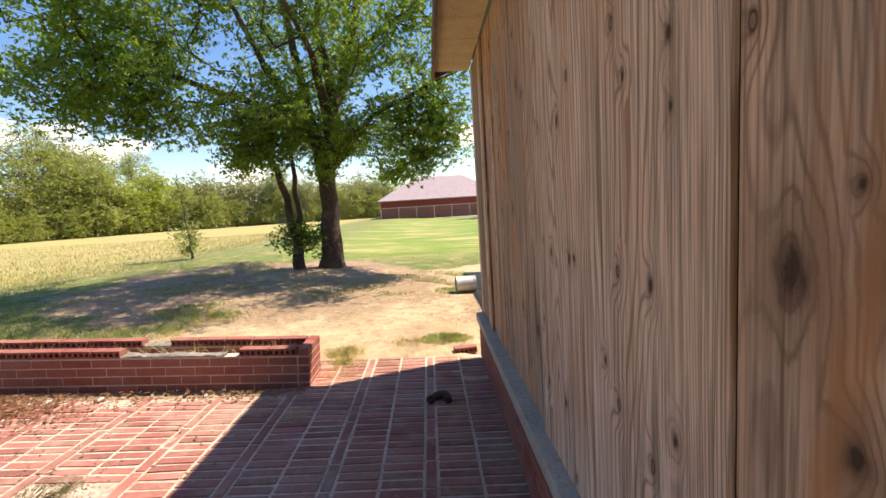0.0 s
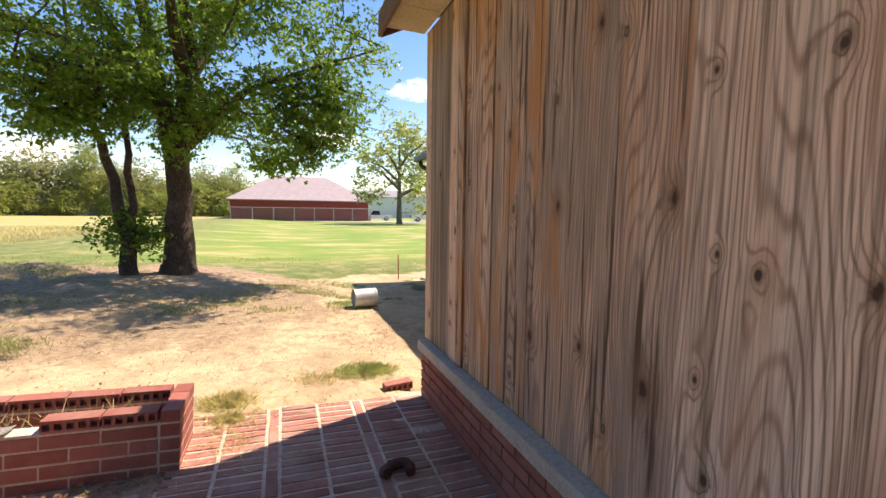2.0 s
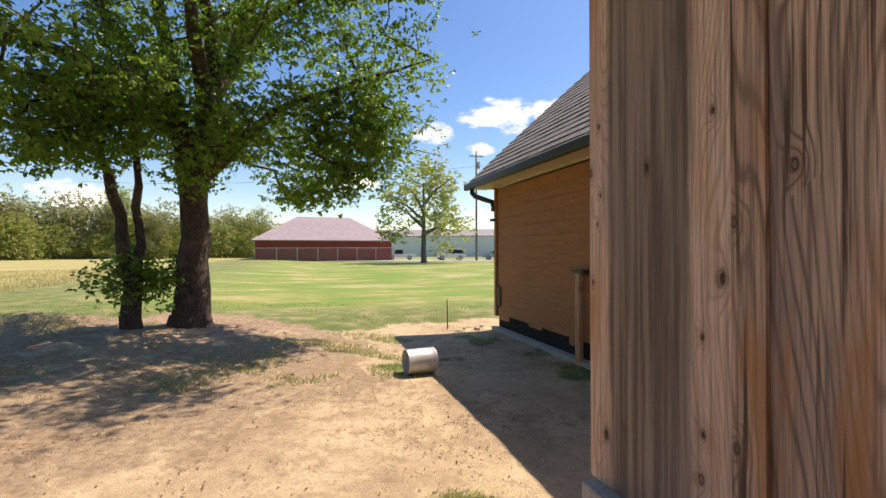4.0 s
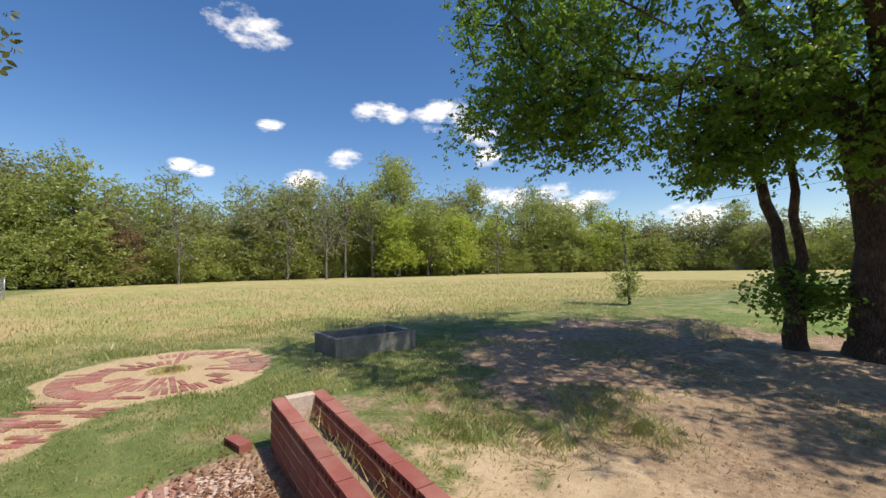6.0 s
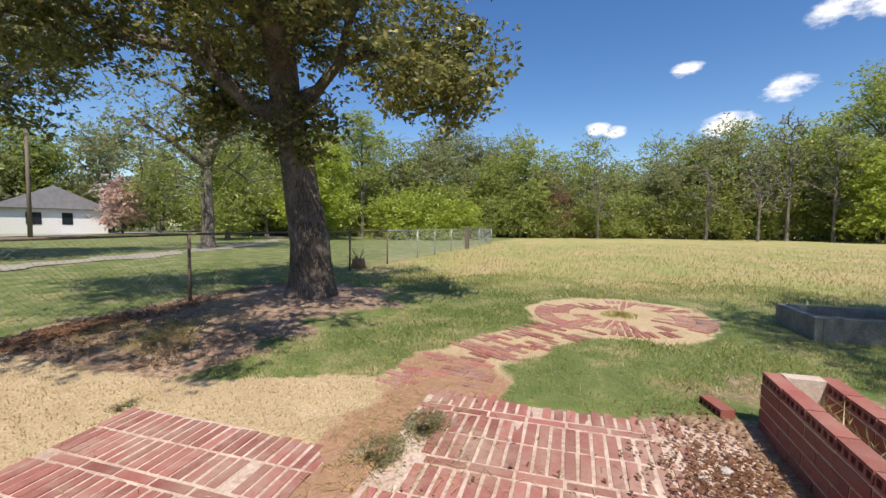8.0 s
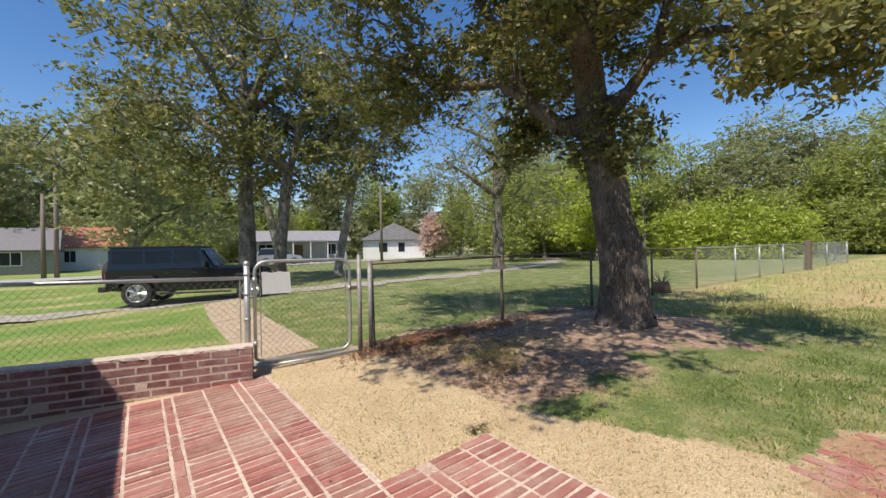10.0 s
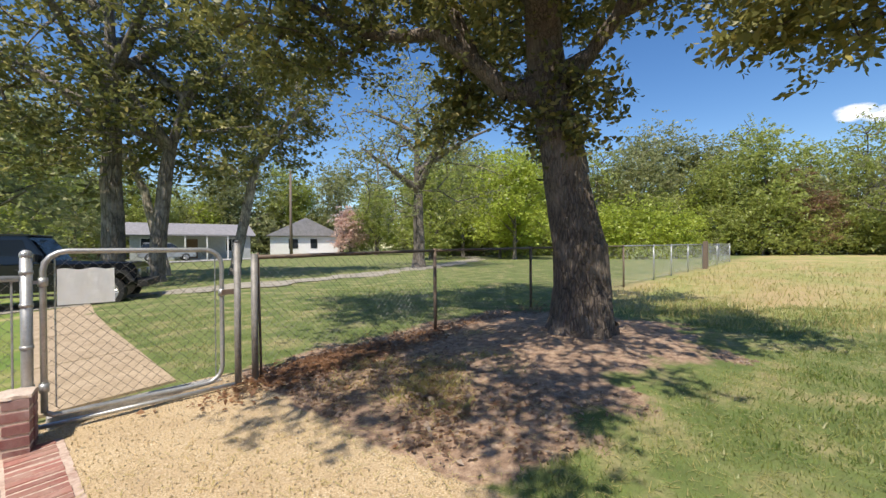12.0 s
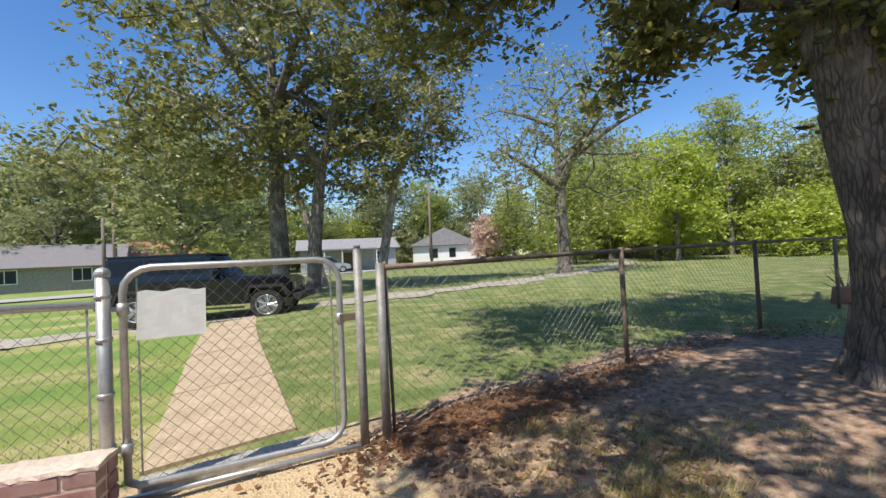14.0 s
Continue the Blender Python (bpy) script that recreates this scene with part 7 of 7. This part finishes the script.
x, y = scatter(60000, -10, -3.2, -3.1, 1.0, lambda x, y: (cover(x, y)[2] > 0.5) & (cover(x, y)[1] < 0.4) & (rg.random(len(x)) < 0.5 * np.clip(lumps(x, y, 2.1, 31) - 0.5, 0, 1)))
flakes("fallen_leaves", x, y, 0.032, M["leaf_litter"], "brown fallen oak leaves on shaded soil", 3, 0.0)
x, y = scatter(26000, -9, -3.3, -3.2, 0.2, lambda x, y: (cover(x, y)[2] > 0.35) & (cover(x, y)[1] < 0.3) & (rg.random(len(x)) < 0.9 * np.clip(lumps(x, y, 2.9, 13) * 1.6 - 0.45, 0, 1)))
flakes("fallen_leaves", x, y, 0.045, M["leaf_pale"], "pale and brown curled oak leaves on shaded soil", 8, 0.004)
x, y = np.concatenate([rg.normal(-4.9, 0.5, 2600), rg.normal(-7.0, 1.2, 2200)]), np.concatenate([rg.normal(-3.1, 0.16, 2600), rg.normal(-3.1, 0.2, 2200)])
flakes("fallen_leaves", x, y, 0.045, M["leaf_litter"], "drift of reddish brown leaves along the fence", 9)
x, y = np.concatenate([rg.normal(-4.6, 0.3, 420), rg.uniform(-4.2, -1.4, 350)]), np.concatenate([rg.normal(-3.2, 0.12, 420), rg.normal(3.45, 0.09, 350)])
flakes("fallen_leaves", x, y, 0.036, M["leaf_litter"], "heaped brown fallen leaves at the wall's foot", 4)
x = np.concatenate([rg.normal(-3.75, 0.42, 2600), rg.uniform(-4.6, -1, 260), rg.uniform(-2.8, 0.4, 90)])
y = np.concatenate([rg.normal(3.25, 0.17, 2600), rg.uniform(1.4, 3.5, 260), rg.uniform(-3, 4.2, 90)])
flakes("fallen_leaves", x, y, 0.028, M["leaf_litter"], "scattered brown fallen leaves on brick paving", 5)
x, y = scatter(16000, -9, 2.5, 4.4, 14, lambda x, y: rg.random(len(x)) < 0.6)
flakes("soil_crumbs", x, y, 0.02, M["leaf_litter"], "small dry leaf crumbs on sandy soil", 6, 0.0)

# straw, pebbles and bits lying about
def straws(name, x, y, length, material, label, seed):
    r = np.random.default_rng(seed)
    n = len(x)
    zs = np.interp(x, [-60, -30, -7, -5, -2, 0.4, 1], [0.3, 0.2, 0.11, 0.08, -0.09, -0.19, -0.2]) + 0.004 + r.random(n) * 0.02
    a = r.random(n) * 6.283
    L = length * (0.3 + r.random(n))
    d = np.stack([np.cos(a) * L, np.sin(a) * L, r.normal(0, 0.12, n) * L], -1)
    w = np.stack([-np.sin(a), np.cos(a), np.zeros(n)], -1) * 0.0022
    c = np.stack([x, y, zs], -1)
    pts = np.stack([c - d / 2 - w, c - d / 2 + w, c + d / 2 + w * 0.4, c + d / 2 - w * 0.4], 1).reshape(-1, 3)
    ob = new(name, quads(name, pts, material))
    return tagged(ob, label, "straw", kind="stuff")


x, y = scatter(60000, -9, 0.3, -2.5, 7.5, lambda x, y: ~in_paving(x, y, -0.02) & (cover(x, y)[0] < 0.5) & (rg.random(len(x)) < 0.5))
straws("dry_straw", x, y, 0.06, M["blade_dry"], "loose dry straw among the lawn grass", 71)
x = np.concatenate([rg.normal(-2.3, 1.0, 1500), rg.normal(-1.0, 0.13, 500), rg.normal(-3.9, 0.35, 500), rg.normal(-5.3, 0.7, 1600)])
y = np.concatenate([rg.normal(4.35, 0.22, 1500), rg.normal(4.1, 0.3, 500), rg.normal(1.55, 0.25, 500), rg.normal(-2.1, 0.5, 1600)])
straws("dry_straw", x, y, 0.08, M["blade_dry"], "matted dry straw and roots by the planter", 72)
x = np.concatenate([rg.normal(-1.15, 0.07, 60), rg.normal(-3.3, 0.3, 160), rg.uniform(-4.5, 0.3, 200)])
y = np.concatenate([rg.normal(3.05, 0.05, 60), rg.normal(2.5, 0.3, 160), rg.uniform(-2.5, 3.4, 200)])
straws("paving_straw", x, y, 0.06, M["blade_dry"], "dry weed bits on the brick paving", 73)


def pebbles(name, x, y, size, material, label, seed):
    r = np.random.default_rng(seed)
    n = len(x)
    zs = np.interp(x, [-60, -30, -7, -5, -2, 0.4, 1], [0.3, 0.2, 0.11, 0.08, -0.09, -0.19, -0.2]) + 0.004
    s = size * (0.4 + r.random(n) ** 2)
    a = r.random(n) * 6.283
    c = np.stack([x, y, zs], -1)
    cor = []
    for k in range(3):
        t = a + k * 2.094 + r.normal(0, 0.3, n)
        cor.append(c + np.stack([np.cos(t) * s, np.sin(t) * s, -0.006 + 0 * s], -1))
    top = c + np.stack([r.normal(0, 0.2, n) * s, r.normal(0, 0.2, n) * s, s * 0.75], -1)
    pts = np.stack([cor[0], cor[1], top, cor[1], cor[2], top, cor[2], cor[0], top], 1).reshape(-1, 3)
    ob = new(name, quads(name, pts, material, 3))
    return tagged(ob, label, "gravel", kind="stuff")


x, y = scatter(14000, -5.0, -2.6, -3.8, 1.25, lambda x, y: (cover(x, y)[1] > 0.5) & ~in_paving(x, y, 0.01) & (rg.random(len(x)) < 0.7))
pebbles("gravel_stones", x, y, 0.0065, M["pebble"], "fine pale yellow decomposed granite", 81)
x, y = scatter(9000, -7.5, 2.6, 4.3, 12, lambda x, y: cover(x, y)[0] > 0.3)
pebbles("sand_stones", x, y, 0.008, M["pebble"], "small pebbles scattered on the sandy soil", 82)
x, y = scatter(9000, -3.5, 1.8, 4.4, 9.2, lambda x, y: (lumps(x, y, 1.7, 21) + 0.15 * lumps(x, y, 7.0, 3) > 0.62 + 0.35 * rg.random(len(x))) & (rg.random(len(x)) < 0.45))
flakes("soil_clods", x, y, 0.022, M["leaf_litter"], "brown soil clods and dead leaves on the sand", 83, 0.0)
x, y = scatter(26000, -4.5, 3, 7.4, 10.6, lambda x, y: (lumps(x, y, 2.7, 11) > 0.58) & (x < 0.7))
blades("sand_grass", x, y, rg.uniform(0.02, 0.06, len(x)), M["blade"], "thin green grass creeping over the sand", "grass", 1.2, 0.006, 84)
x, y = scatter(60000, -9, -1, 7.5, 13, lambda x, y: rg.random(len(x)) < 0.75 * np.clip(lumps(x, y, 1.9, 8) * 2.4 - 0.95, 0, 1))
blades("shade_grass", x, y, rg.uniform(0.02, 0.06, len(x)), M["blade"], "sparse grass on shaded soil", "grass", 1.2, 0.006, 85)

# ---- brick paving, last ----
patio = tagged(new("patio"), "old red brick patio with pale sandy joints and worn edges", "patio", kind="structure")
tilt = {}


def ground_pose(x, y, rz=0.0, dz=0.0):
    s = math.atan((gz(x + 0.05) - gz(x - 0.05)) / 0.1)
    return Matrix.Translation((x, y, gz(x) + dz)) @ Matrix.Rotation(-s, 4, "Y") @ Matrix.Rotation(radians(rz), 4, "Z")


pav_long = [shared_brick("paver", 0.240, 0.0605, 0.03, M["paver"], 20 + k, 0.003) for k in range(4)]
spots = []
rp = random.Random(2)
k0 = -7
while True:
    xb = -1.35 + 0.6 * k0
    if xb > 0.5:
        break
    y = -3.5
    while y < 4.4:
        spots.append((xb + 0.04, y + 0.129, 90.0))
        y += 0.258
    for off in (0.21, 0.47):
        y = -3.5
        while y < 4.4:
            spots.append((xb + off, y + 0.04, 0.0))
            y += PY
    k0 += 1
worn_x = lambda x, y: float(lumps(np.float64(x), np.float64(y), 2.3, 9))
spots = [(x, y, rz) for x, y, rz in spots if bool(in_paving(np.float64(x), np.float64(y), -0.03)) and x < 0.40 and not (-4.1 < x < -3.45 and 1.25 < y < 1.62 and worn_x(x, y) > 0.4) and not (-3.0 < x < -2.0 and y > 1.9 and y < 2.5 and worn_x(x, y) > 0.75)
         and not (x < -3.7 and y > 3.15 and worn_x(x, y) > 0.5)]
# path and ring
pp_ = [Vector((*p, 0)) for p in PATHLINE]
s = 0.0
for a, b in zip(pp_, pp_[1:]):
    L_ = (b - a).length
    while s < L_:
        c_ = a.lerp(b, s / L_)
        d = (b - a).normalized()
        yaw = math.degrees(math.atan2(d.y, d.x))
        for o in (-0.258, 0, 0.258):
            p = c_ + Vector((-d.y, d.x, 0)) * (o + (0.06 if int(s / PY) % 2 else -0.06))
            if worn_x(p.x * 3.3, p.y * 3.3) < 0.58 and rp.random() < 0.93:
                spots.append((p.x, p.y, yaw + 90))
        s += PY
    s -= L_
for r_ in (0.55, 0.80, 1.05):
    n = int(6.283 * (r_ - 0.11) / 0.075)
    for k in range(n):
        a = 6.28319 * k / n
        x, y = RING[0] + r_ * math.cos(a), RING[1] + r_ * math.sin(a)
        if worn_x(x * 2.6 + 2, y * 2.6) < 0.56 and rp.random() < 0.9:
            spots.append((x, y, math.degrees(a)))
spots.sort(key=lambda q: math.hypot(q[0] + 0.9, q[1] - 2.6))
# bed of pale joint sand under the bricks
vs, fs, seen_v = [], [], {}
cell = 0.06
for i in range(int(6.2 / cell)):
    for j in range(int(7.9 / cell)):
        x, y = -4.7 + i * cell, -3.4 + j * cell
        if bool(in_paving(np.float64(x + cell / 2), np.float64(y + cell / 2), 0.0)) and x < 0.43:
            q4 = []
            for u, v in ((i, j), (i + 1, j), (i + 1, j + 1), (i, j + 1)):
                if (u, v) not in seen_v:
                    seen_v[(u, v)] = len(vs)
                    vx, vy = -4.7 + u * cell, -3.4 + v * cell
                    vs.append((vx, vy, gz(vx) - 0.0050 + 0.003 * float(lumps(np.float64(vx), np.float64(vy), 3.3, 5) - 0.5)))
                q4.append(seen_v[(u, v)])
            fs.append(q4)
bed_m = mesh_of("joint_bed", vs, fs, M["joint"])
mesh_part("joint_bed", bed_m, patio, "pale sandy joints")
for i, (x, y, rz) in enumerate(spots[:300]):
    ob = new("paver", pav_long[rp.randrange(4)])
    ob.parent = patio
    ob.matrix_world = ground_pose(x, y, rz + rp.uniform(-1.8, 1.8), rp.uniform(-0.003, 0.004))
rest = []
tmpl = [np.array([v.co for v in me_.vertices]) for me_ in pav_long]
tf = [tuple(p.vertices) for p in pav_long[0].polygons]
allv, allf = [], []
for x, y, rz in spots[300:]:
    m = np.array(ground_pose(x, y, rz + rp.uniform(-1.5, 1.5), rp.uniform(-0.004, 0.005) + (0.006 if x < -4.6 else 0)))
    t_ = tmpl[rp.randrange(4)]
    k = len(allv) * 12
    allv.append(t_ @ m[:3, :3].T + m[:3, 3])
    allf += [tuple(i + k for i in f) for f in tf]
me_r = mesh_of("pavers", np.concatenate(allv), allf, M["paver"])
tagged(mesh_part("pavers", me_r, patio, "the further worn red pavers"), kind="stuff")

# knee wall bricks
kb = [shared_brick("brick", BL, 0.05, BH, M["brick"], 50 + k, 0.002) for k in range(3)]
for row in range(5):
    z = -0.12 + 0.078 * row
    y = -3.2 + (0.129 if row % 2 else 0)
    while y < 4.2:
        y1 = min(y + BL, 4.2)
        if y1 - y > 0.05:
            ob = new("brick", kb[rp.randrange(3)])
            ob.parent = porch
            m = Matrix.Translation((0.443 + 0.012 - 0.45, (y + y1) / 2, z + 0.2)) @ Matrix.Rotation(radians(90), 4, "Z") @ Matrix.Diagonal(((y1 - y) / BL, 1, 0.96, 1))
            ob.matrix_local = m
        y += BL + 0.010
